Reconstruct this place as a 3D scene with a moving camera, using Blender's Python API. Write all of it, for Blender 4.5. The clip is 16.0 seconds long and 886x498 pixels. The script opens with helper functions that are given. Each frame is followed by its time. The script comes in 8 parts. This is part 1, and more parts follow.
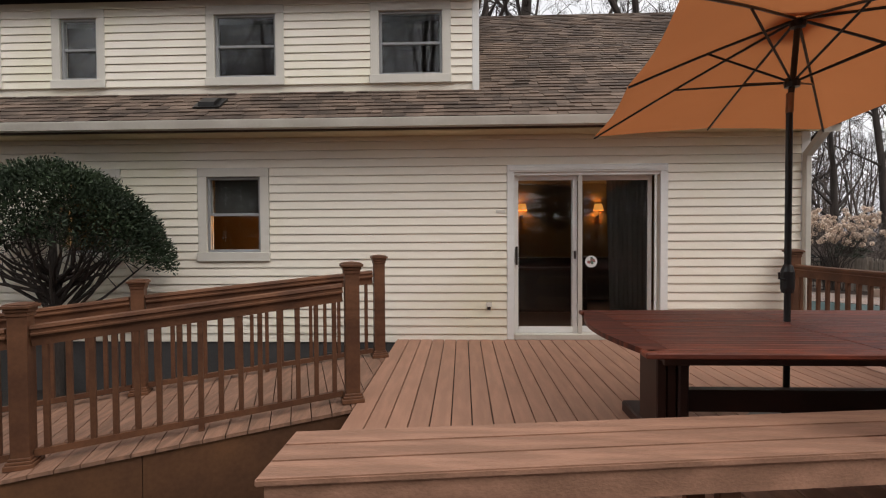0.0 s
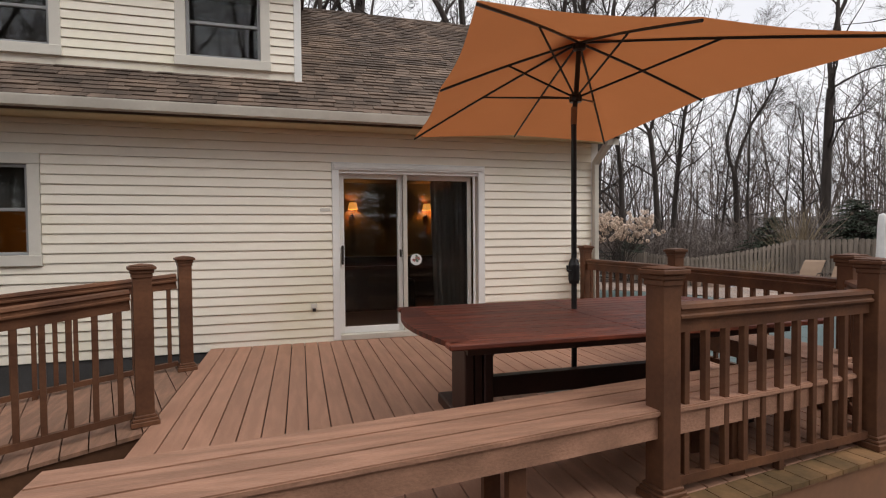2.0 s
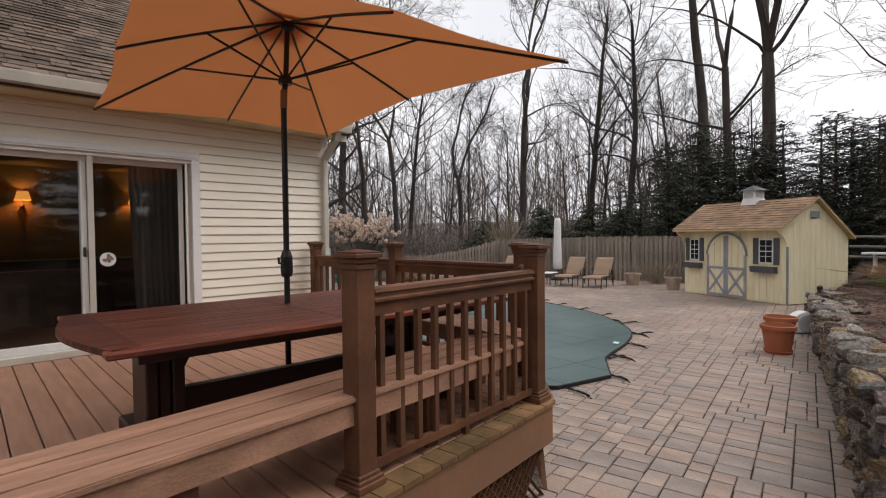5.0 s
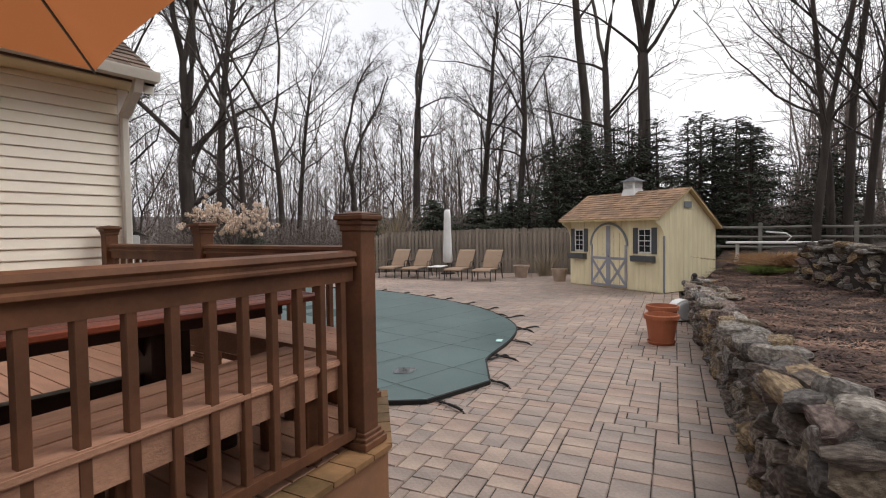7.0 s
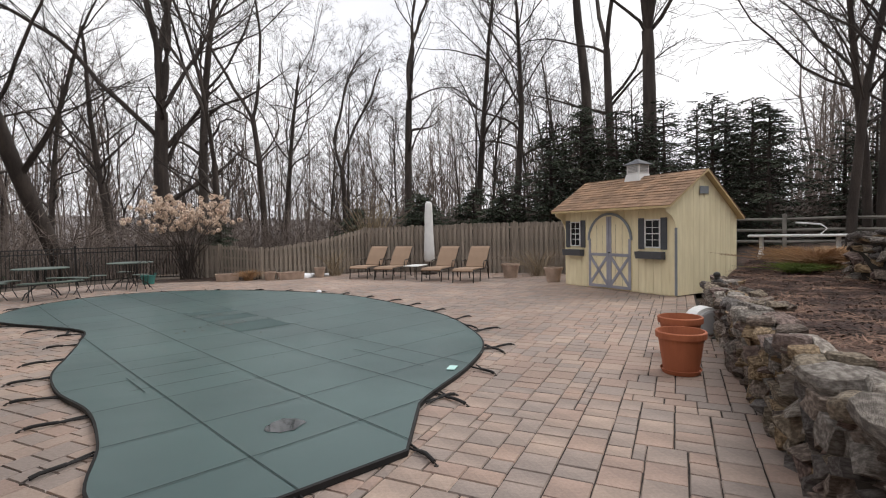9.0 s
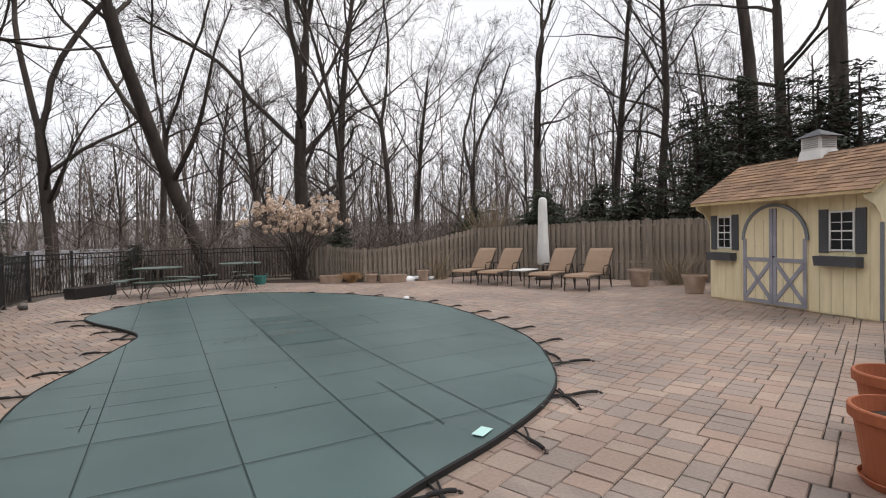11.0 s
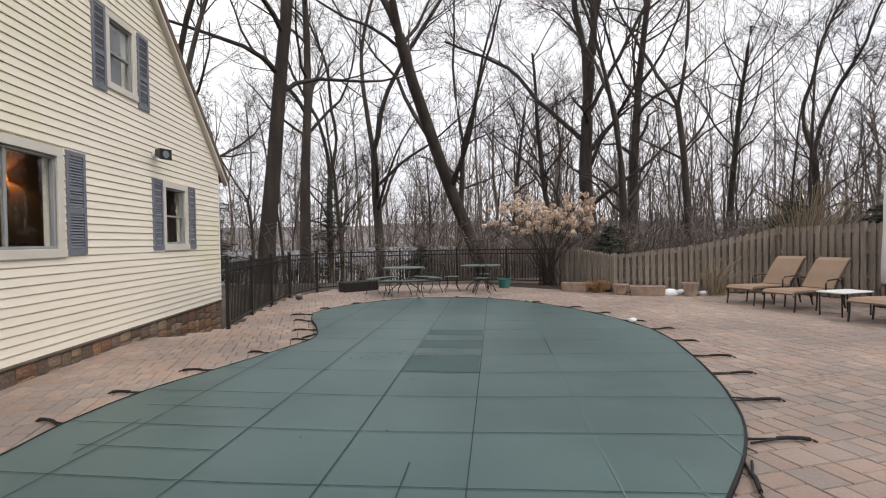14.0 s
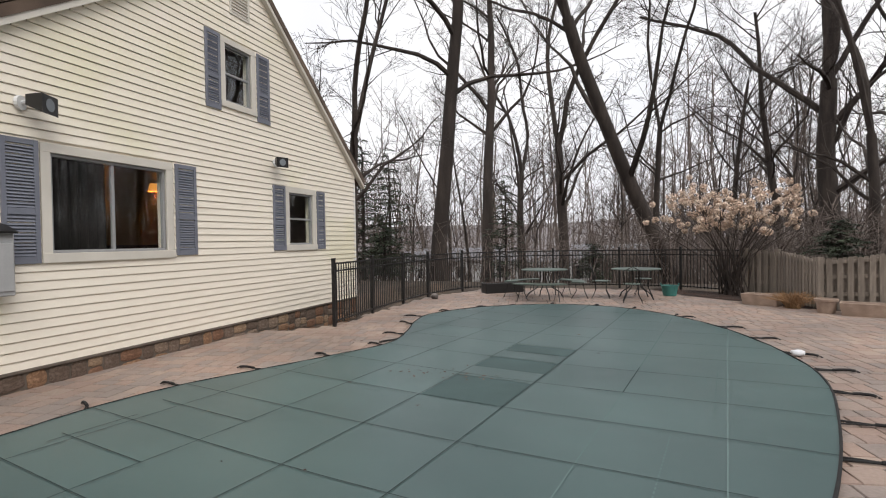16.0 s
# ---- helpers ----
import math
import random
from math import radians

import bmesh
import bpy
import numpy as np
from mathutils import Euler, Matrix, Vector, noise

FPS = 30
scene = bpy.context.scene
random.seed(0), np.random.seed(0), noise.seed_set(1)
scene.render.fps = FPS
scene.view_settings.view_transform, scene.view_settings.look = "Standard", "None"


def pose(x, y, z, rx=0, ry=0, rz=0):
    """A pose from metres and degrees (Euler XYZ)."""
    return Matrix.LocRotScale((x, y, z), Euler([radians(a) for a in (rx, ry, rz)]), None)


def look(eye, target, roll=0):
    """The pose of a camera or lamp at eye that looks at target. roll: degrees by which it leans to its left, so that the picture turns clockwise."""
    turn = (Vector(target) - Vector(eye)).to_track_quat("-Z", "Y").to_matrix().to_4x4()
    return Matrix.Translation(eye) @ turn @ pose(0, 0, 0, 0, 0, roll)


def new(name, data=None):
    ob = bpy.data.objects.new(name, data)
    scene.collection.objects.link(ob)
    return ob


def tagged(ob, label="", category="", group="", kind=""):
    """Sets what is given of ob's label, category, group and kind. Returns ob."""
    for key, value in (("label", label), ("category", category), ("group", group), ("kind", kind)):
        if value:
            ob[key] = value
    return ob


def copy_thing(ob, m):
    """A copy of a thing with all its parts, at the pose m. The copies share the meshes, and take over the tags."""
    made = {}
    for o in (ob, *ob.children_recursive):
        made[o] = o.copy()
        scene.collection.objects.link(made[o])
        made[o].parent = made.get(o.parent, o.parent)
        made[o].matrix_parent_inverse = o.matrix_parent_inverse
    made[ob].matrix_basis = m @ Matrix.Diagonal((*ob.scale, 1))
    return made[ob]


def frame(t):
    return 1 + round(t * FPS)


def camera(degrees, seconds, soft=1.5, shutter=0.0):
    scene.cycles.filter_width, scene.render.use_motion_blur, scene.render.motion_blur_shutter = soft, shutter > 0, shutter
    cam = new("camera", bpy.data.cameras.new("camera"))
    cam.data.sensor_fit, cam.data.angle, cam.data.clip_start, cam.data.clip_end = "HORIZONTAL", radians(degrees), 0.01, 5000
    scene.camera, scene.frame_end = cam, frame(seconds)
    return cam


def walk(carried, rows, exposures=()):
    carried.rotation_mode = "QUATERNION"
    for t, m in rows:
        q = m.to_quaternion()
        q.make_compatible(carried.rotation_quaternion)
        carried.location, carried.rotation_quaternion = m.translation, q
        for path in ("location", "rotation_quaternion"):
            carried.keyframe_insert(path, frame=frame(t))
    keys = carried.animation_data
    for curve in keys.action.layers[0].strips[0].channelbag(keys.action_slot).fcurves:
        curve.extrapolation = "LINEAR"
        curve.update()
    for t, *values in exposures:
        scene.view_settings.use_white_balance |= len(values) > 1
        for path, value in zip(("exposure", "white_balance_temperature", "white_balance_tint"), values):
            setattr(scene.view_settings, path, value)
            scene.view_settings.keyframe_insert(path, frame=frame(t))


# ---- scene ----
cam = camera(82.4, 16.0, soft=1.1)
PATH = [
    (0, (0.242, 0.811, 1.989), (0.164, 2.809, 1.94), -0.3),
    (0.5, (0.296, 0.836, 1.985), (0.368, 2.834, 1.935), -0.3),
    (1, (0.335, 0.856, 1.974), (0.561, 2.842, 1.923), -0.4),
    (1.5, (0.348, 0.866, 1.975), (0.742, 2.826, 1.923), -0.4),
    (2, (0.418, 0.86, 1.974), (0.961, 2.785, 1.92), -0.5),
    (2.5, (0.458, 0.852, 1.96), (1.15, 2.728, 1.908), -0.4),
    (3, (0.512, 0.844, 1.951), (1.345, 2.662, 1.899), -0.4),
    (3.5, (0.574, 0.859, 1.94), (1.556, 2.601, 1.887), -0.5),
    (4, (0.62, 0.862, 1.926), (1.74, 2.518, 1.872), -0.4),
    (4.5, (0.67, 0.877, 1.906), (1.924, 2.434, 1.851), -0.5),
    (5, (0.73, 0.883, 1.882), (2.109, 2.332, 1.829), -0.6),
    (5.2, (0.767, 0.891, 1.869), (2.189, 2.297, 1.816), -0.6),
    (7.3, (2.268, 1.431, 1.681), (3.912, 2.568, 1.609), -0.8),
    (7.5, (2.492, 1.495, 1.652), (4.138, 2.63, 1.581), -0.8),
    (8, (3.081, 1.659, 1.607), (4.736, 2.78, 1.529), -0.8),
    (8.2, (3.294, 1.72, 1.588), (4.952, 2.836, 1.512), -0.9),
    (10.3, (5.646, 2.258, 1.452), (7.073, 3.658, 1.393), -1.3),
    (10.5, (5.82, 2.3, 1.443), (7.195, 3.751, 1.387), -1.3),
    (11, (6.241, 2.403, 1.448), (7.492, 3.962, 1.394), -1.3),
    (11.5, (6.66, 2.494, 1.445), (7.77, 4.157, 1.396), -1.2),
    (12, (7.063, 2.595, 1.45), (8.0, 4.361, 1.407), -1.2),
    (12.5, (7.498, 2.741, 1.452), (8.274, 4.584, 1.412), -1.1),
    (13, (7.924, 2.894, 1.456), (8.507, 4.807, 1.417), -1.1),
    (13.5, (8.36, 3.087, 1.478), (8.737, 5.051, 1.443), -1.1),
    (14, (8.807, 3.297, 1.498), (8.954, 5.291, 1.465), -1.0),
    (14.5, (9.222, 3.555, 1.515), (9.135, 5.553, 1.482), -1.0),
    (15, (9.646, 3.827, 1.525), (9.313, 5.799, 1.493), -1.0),
    (15.5, (10.092, 4.133, 1.537), (9.564, 6.062, 1.505), -1.0),
    (16, (10.649, 4.382, 1.544), (9.986, 6.268, 1.512), -1.0),
]
walk(cam, [(t, look(eye, target, roll)) for t, eye, target, roll in PATH], [(0, 0.21), (5.2, 0.21), (8, 0.34), (16, 0.30)])

# ---- light ----
SUN_EL, SUN_AZ = 49.0, 228.0
world = bpy.data.worlds.new("overcast_sky")
scene.world = world
world.use_nodes = True
wn, wl = world.node_tree.nodes, world.node_tree.links
bg = wn["Background"]
sky = wn.new("ShaderNodeTexSky")
sky.sky_type, sky.sun_disc = "NISHITA", False
sky.sun_elevation, sky.sun_rotation = radians(SUN_EL), radians(SUN_AZ)
sky.dust_density, sky.air_density = 4.0, 1.0
grey = wn.new("ShaderNodeHueSaturation")
grey.inputs["Saturation"].default_value = 0.12
wl.new(sky.outputs[0], grey.inputs["Color"])
cloud = wn.new("ShaderNodeTexNoise")
cloud.inputs["Scale"].default_value, cloud.inputs["Detail"].default_value = 2.2, 4.0
cr = wn.new("ShaderNodeValToRGB")
cr.color_ramp.elements[0].position, cr.color_ramp.elements[0].color = 0.32, (8.3, 8.35, 8.9, 1)
cr.color_ramp.elements[1].position, cr.color_ramp.elements[1].color = 0.68, (9.9, 9.75, 9.9, 1)
wl.new(cloud.outputs["Fac"], cr.inputs[0])
mixw = wn.new("ShaderNodeMix")
mixw.data_type = "RGBA"
mixw.inputs["Factor"].default_value = 0.8
wl.new(grey.outputs[0], mixw.inputs["A"])
wl.new(cr.outputs[0], mixw.inputs["B"])
wl.new(mixw.outputs["Result"], bg.inputs["Color"])
bg.inputs["Strength"].default_value = 0.106

sun = new("sun", bpy.data.lights.new("sun", "SUN"))
sun.data.energy, sun.data.angle, sun.data.color = 1.7, radians(45), (1.0, 0.97, 0.93)
sun.matrix_world = look((0, 0, 20), (20 * math.cos(radians(SUN_EL)) * math.sin(radians(SUN_AZ - 180)) * -1,
                                     20 * math.cos(radians(SUN_EL)) * math.cos(radians(SUN_AZ - 180)), 20 - 20 * math.sin(radians(SUN_EL))))


# ---- materials ----
def material(name, color, rough=0.7, vary=0.25, scale=6.0, fine=90.0, bump=0.15, metal=0.0, second=None, stretch=(1, 1, 1),
             island=0.0, obj_random=0.0, spec=0.4, depth=0.004, patch=(0.42, 0.66)):
    """Two scales of variation (stains and grain) over a base colour, with fine relief."""
    m = bpy.data.materials.new(name)
    m.use_nodes = True
    n, l = m.node_tree.nodes, m.node_tree.links
    b = n["Principled BSDF"]
    co = n.new("ShaderNodeTexCoord")
    mp = n.new("ShaderNodeMapping")
    mp.inputs["Scale"].default_value = stretch
    l.new(co.outputs["Object"], mp.inputs["Vector"])
    big, small = n.new("ShaderNodeTexNoise"), n.new("ShaderNodeTexNoise")
    big.inputs["Scale"].default_value, big.inputs["Detail"].default_value = scale, 5
    small.inputs["Scale"].default_value, small.inputs["Detail"].default_value = fine, 3
    for tex in (big, small):
        l.new(mp.outputs[0], tex.inputs["Vector"])
    ramp = n.new("ShaderNodeValToRGB")
    c2 = second or tuple(c * (1 - vary) for c in color)
    ramp.color_ramp.elements[0].position, ramp.color_ramp.elements[0].color = patch[0], (*c2, 1)
    ramp.color_ramp.elements[1].position, ramp.color_ramp.elements[1].color = patch[1], (*color, 1)
    l.new(big.outputs["Fac"], ramp.inputs[0])
    val = n.new("ShaderNodeMath")
    val.operation = "MULTIPLY_ADD"
    l.new(small.outputs["Fac"], val.inputs[0])
    val.inputs[1].default_value, val.inputs[2].default_value = vary * 1.2, 1 - vary * 0.6
    last = val.outputs[0]
    if island or obj_random:
        src = n.new("ShaderNodeNewGeometry").outputs["Random Per Island"] if island else n.new("ShaderNodeObjectInfo").outputs["Random"]
        amt = island or obj_random
        r = n.new("ShaderNodeMath")
        r.operation = "MULTIPLY_ADD"
        l.new(src, r.inputs[0])
        r.inputs[1].default_value, r.inputs[2].default_value = amt, 1 - amt / 2
        mul = n.new("ShaderNodeMath")
        mul.operation = "MULTIPLY"
        l.new(last, mul.inputs[0]), l.new(r.outputs[0], mul.inputs[1])
        last = mul.outputs[0]
    hs = n.new("ShaderNodeHueSaturation")
    l.new(ramp.outputs[0], hs.inputs["Color"]), l.new(last, hs.inputs["Value"])
    l.new(hs.outputs[0], b.inputs["Base Color"])
    b.inputs["Roughness"].default_value, b.inputs["Metallic"].default_value = rough, metal
    b.inputs["Specular IOR Level"].default_value = spec
    if bump:
        bp = n.new("ShaderNodeBump")
        bp.inputs["Strength"].default_value, bp.inputs["Distance"].default_value = bump, depth
        l.new(small.outputs["Fac"], bp.inputs["Height"]), l.new(bp.outputs[0], b.inputs["Normal"])
    return m


def glass(name, tint=(0.9, 0.93, 0.92), rough=0.0):
    m = bpy.data.materials.new(name)
    m.use_nodes = True
    b = m.node_tree.nodes["Principled BSDF"]
    b.inputs["Base Color"].default_value = (*tint, 1)
    b.inputs["Transmission Weight"].default_value, b.inputs["Roughness"].default_value, b.inputs["IOR"].default_value = 1.0, rough, 1.45
    return m


def glowing(name, color, strength):
    m = bpy.data.materials.new(name)
    m.use_nodes = True
    b = m.node_tree.nodes["Principled BSDF"]
    b.inputs["Base Color"].default_value = (*color, 1)
    b.inputs["Emission Color"].default_value, b.inputs["Emission Strength"].default_value = (*color, 1), strength
    return m


M = dict(
    siding=material("vinyl_siding", (0.85, 0.78, 0.665), 0.42, 0.05, 0.55, 40, 0.05, second=(0.79, 0.735, 0.56), obj_random=0.035, patch=(0.30, 0.48)),
    trim=material("painted_trim", (0.66, 0.62, 0.55), 0.5, 0.06, 2, 60, 0.06),
    white=material("white_paint", (0.78, 0.77, 0.74), 0.4, 0.05, 3, 60, 0.05),
    gutter=material("gutter_aluminium", (0.60, 0.56, 0.49), 0.4, 0.12, 1.5, 30, 0.04, second=(0.5, 0.46, 0.4)),
    soffit=material("soffit_vinyl", (0.66, 0.55, 0.34), 0.6, 0.1, 2, 40, 0.05),
    shingle=material("asphalt_shingle", (0.16, 0.112, 0.083), 0.95, 0.4, 1.6, 120, 0.6, second=(0.09, 0.064, 0.049), island=0.75),
    deck_old=material("dirty_decking", (0.25, 0.135, 0.062), 0.65, 0.5, 2.2, 24, 0.6, second=(0.11, 0.068, 0.03), obj_random=0.2, spec=0.3),
    deck=material("composite_decking", (0.385, 0.205, 0.135), 0.6, 0.35, 1.4, 22, 0.5, second=(0.315, 0.168, 0.110), stretch=(12, 1.6, 4), obj_random=0.16, spec=0.3),
    deck_x=material("composite_decking_long", (0.39, 0.21, 0.138), 0.6, 0.45, 1.6, 24, 0.7, second=(0.27, 0.145, 0.094), stretch=(1.6, 12, 4), obj_random=0.14, spec=0.3),
    deck_ramp=material("composite_ramp_decking", (0.31, 0.168, 0.11), 0.6, 0.35, 1.4, 22, 0.5, second=(0.20, 0.112, 0.074), stretch=(12, 2, 4), obj_random=0.16, spec=0.3),
    skirt=material("stained_skirt", (0.17, 0.078, 0.036), 0.65, 0.4, 1.2, 30, 0.2, second=(0.095, 0.045, 0.024), spec=0.2),
    fascia=material("composite_fascia", (0.25, 0.12, 0.06), 0.65, 0.2, 1.5, 30, 0.12, second=(0.20, 0.10, 0.055)),
    rail=material("composite_rail", (0.165, 0.073, 0.037), 0.55, 0.35, 2.6, 40, 0.3, second=(0.095, 0.042, 0.023), spec=0.22),
    table=material("oiled_hardwood", (0.15, 0.036, 0.018), 0.5, 0.4, 3, 40, 0.2, second=(0.05, 0.014, 0.010), stretch=(1, 12, 4), obj_random=0.5, spec=0.2),
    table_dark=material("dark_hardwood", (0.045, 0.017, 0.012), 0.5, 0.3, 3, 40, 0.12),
    canvas=material("umbrella_canvas", (0.50, 0.188, 0.064), 0.85, 0.1, 1.2, 400, 0.2, second=(0.45, 0.165, 0.055), depth=0.0006),
    black=material("black_powder_coat", (0.018, 0.017, 0.017), 0.4, 0.2, 8, 80, 0.05),
    darkmetal=material("bronze_metal", (0.035, 0.026, 0.022), 0.4, 0.25, 8, 80, 0.05),
    paver=material("concrete_paver", (0.365, 0.28, 0.232), 0.6, 0.4, 0.5, 38, 0.5, second=(0.255, 0.20, 0.17), island=0.15, depth=0.008, spec=0.5),
    paver_o=material("concrete_paver_piece", (0.355, 0.273, 0.226), 0.6, 0.4, 2.6, 38, 0.5, second=(0.255, 0.20, 0.17), obj_random=0.15, depth=0.008, spec=0.5),
    sash=material("grey_sash", (0.31, 0.31, 0.31), 0.5, 0.08, 3, 50, 0.05),
    puddle=material("shallow_water", (0.02, 0.025, 0.025), 0.04, 0.2, 3, 20, 0.0, spec=0.6),
    sand=material("joint_sand", (0.036, 0.029, 0.024), 0.95, 0.35, 3, 200, 0.4),
    cover=material("mesh_pool_cover", (0.068, 0.116, 0.112), 0.35, 0.22, 0.45, 200, 0.25, second=(0.046, 0.083, 0.081), depth=0.0015, spec=0.5, obj_random=0.14, patch=(0.36, 0.64)),
    drain=material("drain_mesh", (0.054, 0.091, 0.089), 0.7, 0.15, 2, 200, 0.2),
    strap=material("cover_webbing", (0.03, 0.05, 0.049), 0.75, 0.2, 8, 200, 0.2),
    black_strap=material("black_webbing", (0.015, 0.014, 0.014), 0.75, 0.3, 8, 120, 0.3),
    fence=material("weathered_cedar", (0.30, 0.25, 0.205), 0.9, 0.45, 1.5, 50, 0.4, second=(0.19, 0.16, 0.132), stretch=(8, 8, 1), obj_random=0.35),
    shed=material("yellow_board", (0.80, 0.71, 0.48), 0.65, 0.1, 1.5, 40, 0.15, second=(0.72, 0.63, 0.41), stretch=(6, 6, 1)),
    shed_roof=material("tan_shingle", (0.36, 0.225, 0.14), 0.95, 0.3, 2, 160, 0.4, second=(0.25, 0.16, 0.105), island=0.4),
    grey_blue=material("grey_blue_paint", (0.215, 0.235, 0.255), 0.6, 0.15, 3, 50, 0.1),
    shutter=material("slate_blue_shutter", (0.185, 0.195, 0.235), 0.55, 0.12, 3, 50, 0.1),
    mortar=material("mortar", (0.16, 0.13, 0.105), 0.95, 0.3, 4, 80, 0.4),
    concrete=material("foundation_concrete", (0.075, 0.07, 0.068), 0.9, 0.3, 1.5, 60, 0.3),
    # moss grey with the shade beside the ramp mixed into the colour
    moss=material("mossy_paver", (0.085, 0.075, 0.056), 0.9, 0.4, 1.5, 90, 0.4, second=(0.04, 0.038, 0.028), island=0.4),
    mulch=material("leaf_mulch", (0.075, 0.042, 0.029), 0.95, 0.55, 2.5, 45, 1.0, second=(0.028, 0.018, 0.014), depth=0.03),
    earth=material("woodland_floor", (0.105, 0.078, 0.056), 0.95, 0.7, 0.8, 14, 1.0, second=(0.05, 0.038, 0.029), depth=0.05),
    bark=material("bark", (0.068, 0.053, 0.045), 0.95, 0.45, 1.2, 22, 0.8, second=(0.038, 0.030, 0.026), stretch=(3, 3, 0.6), depth=0.02),
    # haze is painted in: woods and brush paler than the near bark
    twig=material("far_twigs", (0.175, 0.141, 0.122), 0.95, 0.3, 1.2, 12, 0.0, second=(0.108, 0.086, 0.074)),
    needle=material("evergreen", (0.068, 0.082, 0.050), 0.8, 0.35, 0.8, 30, 0.0, second=(0.030, 0.040, 0.026), island=0.6),
    topiary=material("yew_leaf", (0.028, 0.045, 0.018), 0.7, 0.3, 2, 30, 0.0, second=(0.016, 0.027, 0.012), island=0.7),
    flower=material("dried_hydrangea", (0.74, 0.61, 0.50), 0.9, 0.25, 6, 60, 0.4, second=(0.56, 0.42, 0.32), island=0.5),
    terracotta=material("terracotta", (0.40, 0.125, 0.055), 0.7, 0.15, 3, 80, 0.15, second=(0.33, 0.10, 0.045)),
    clay=material("weathered_clay", (0.44, 0.325, 0.255), 0.85, 0.3, 4, 60, 0.3),
    sling=material("sling_fabric", (0.30, 0.205, 0.14), 0.8, 0.1, 3, 300, 0.2),
    plastic=material("white_plastic", (0.74, 0.74, 0.73), 0.45, 0.08, 4, 40, 0.05),
    verdigris=material("verdigris_metal", (0.10, 0.135, 0.115), 0.5, 0.3, 6, 60, 0.1),
    teal=material("teal_plastic", (0.05, 0.20, 0.18), 0.5, 0.15, 5, 60, 0.05),
    snow=material("old_snow", (0.82, 0.83, 0.86), 0.7, 0.06, 6, 60, 0.3),
    # near-black for the attic wall, so that the dormer panes look unlit
    screen=material("insect_screen", (0.035, 0.034, 0.034), 0.8, 0.1, 3, 200, 0.1),
    interior=material("interior_wall", (0.20, 0.135, 0.06), 0.8, 0.08, 2, 40, 0.05),
    interior_floor=material("interior_floor", (0.13, 0.065, 0.035), 0.4, 0.2, 2, 40, 0.05),
    dark_wood=material("dark_furniture", (0.045, 0.026, 0.018), 0.45, 0.2, 3, 40, 0.05),
    blind=material("dark_blind", (0.06, 0.058, 0.055), 0.9, 0.1, 3, 80, 0.1),
    curtain=material("grey_curtain", (0.28, 0.27, 0.255), 0.9, 0.1, 3, 80, 0.1),
    dry=material("dry_grass", (0.38, 0.225, 0.115), 0.9, 0.3, 4, 40, 0.0, island=0.5),
    grass=material("lawn_grass", (0.16, 0.21, 0.045), 0.9, 0.3, 4, 40, 0.0, island=0.5),
    glass=glass("window_glass"),
    lampshade=glowing("lit_lampshade", (0.9, 0.36, 0.07), 0.65),
    far_white=material("far_house_siding", (0.62, 0.62, 0.62), 0.7, 0.1, 0.5, 6, 0.0),
    far_roof=material("far_house_roof", (0.22, 0.22, 0.235), 0.8, 0.1, 0.5, 6, 0.0),
    drape=material("dark_drape", (0.02, 0.018, 0.017), 0.9, 0.2, 3, 80, 0.1),
    pale_twig=material("pale_twigs", (0.26, 0.20, 0.13), 0.9, 0.3, 3, 30, 0.0),
    litter=material("dead_leaves", (0.25, 0.15, 0.105), 0.9, 0.3, 1.6, 30, 0.0, second=(0.055, 0.03, 0.024), island=0.9),
    statue=material("dark_bronze", (0.03, 0.026, 0.022), 0.5, 0.3, 8, 60, 0.2),
    fence_grey=material("silver_grey_wood", (0.24, 0.225, 0.20), 0.9, 0.3, 2, 40, 0.3, stretch=(4, 1, 4)),
    ridge=material("wooded_ridge", (0.20, 0.18, 0.18), 0.95, 0.25, 0.05, 0.6, 0.0, second=(0.15, 0.138, 0.142)),
    stitch=material("pale_stitching", (0.15, 0.215, 0.207), 0.7, 0.1, 4, 40, 0.0),
    label=material("printed_label", (0.50, 0.76, 0.72), 0.5, 0.05, 4, 40, 0.0),
)



def assorted(m, tints, island=False):
    """Gives each piece one of several stone colours, laid over the material's own grain."""
    n, l = m.node_tree.nodes, m.node_tree.links
    b = n["Principled BSDF"]
    own = b.inputs["Base Color"].links[0].from_socket
    own_random = n.new("ShaderNodeNewGeometry").outputs["Random Per Island"] if island else n.new("ShaderNodeObjectInfo").outputs["Random"]
    ramp = n.new("ShaderNodeValToRGB")
    ramp.color_ramp.interpolation = "CONSTANT"
    els = ramp.color_ramp.elements
    els[0].position, els[0].color = 0.0, (*tints[0], 1)
    els[1].position, els[1].color = 1 / len(tints), (*tints[1], 1)
    for i, c in enumerate(tints[2:]):
        els.new((i + 2) / len(tints)).color = (*c, 1)
    mix = n.new("ShaderNodeMix")
    mix.data_type, mix.blend_type = "RGBA", "MULTIPLY"
    mix.inputs["Factor"].default_value = 1.0
    l.new(own_random, ramp.inputs[0])
    l.new(own, mix.inputs["A"]), l.new(ramp.outputs[0], mix.inputs["B"])
    l.new(mix.outputs["Result"], b.inputs["Base Color"])


M["stone"] = material("field_stone", (0.95, 0.92, 0.88), 0.9, 0.5, 7.0, 40, 1.0, second=(0.38, 0.35, 0.33), depth=0.03)
assorted(M["stone"], [(0.48, 0.41, 0.32), (0.46, 0.43, 0.40), (0.27, 0.22, 0.19), (0.38, 0.29, 0.265), (0.64, 0.59, 0.535), (0.36, 0.33, 0.30), (0.54, 0.40, 0.25), (0.46, 0.385, 0.335), (0.25, 0.23, 0.225)])
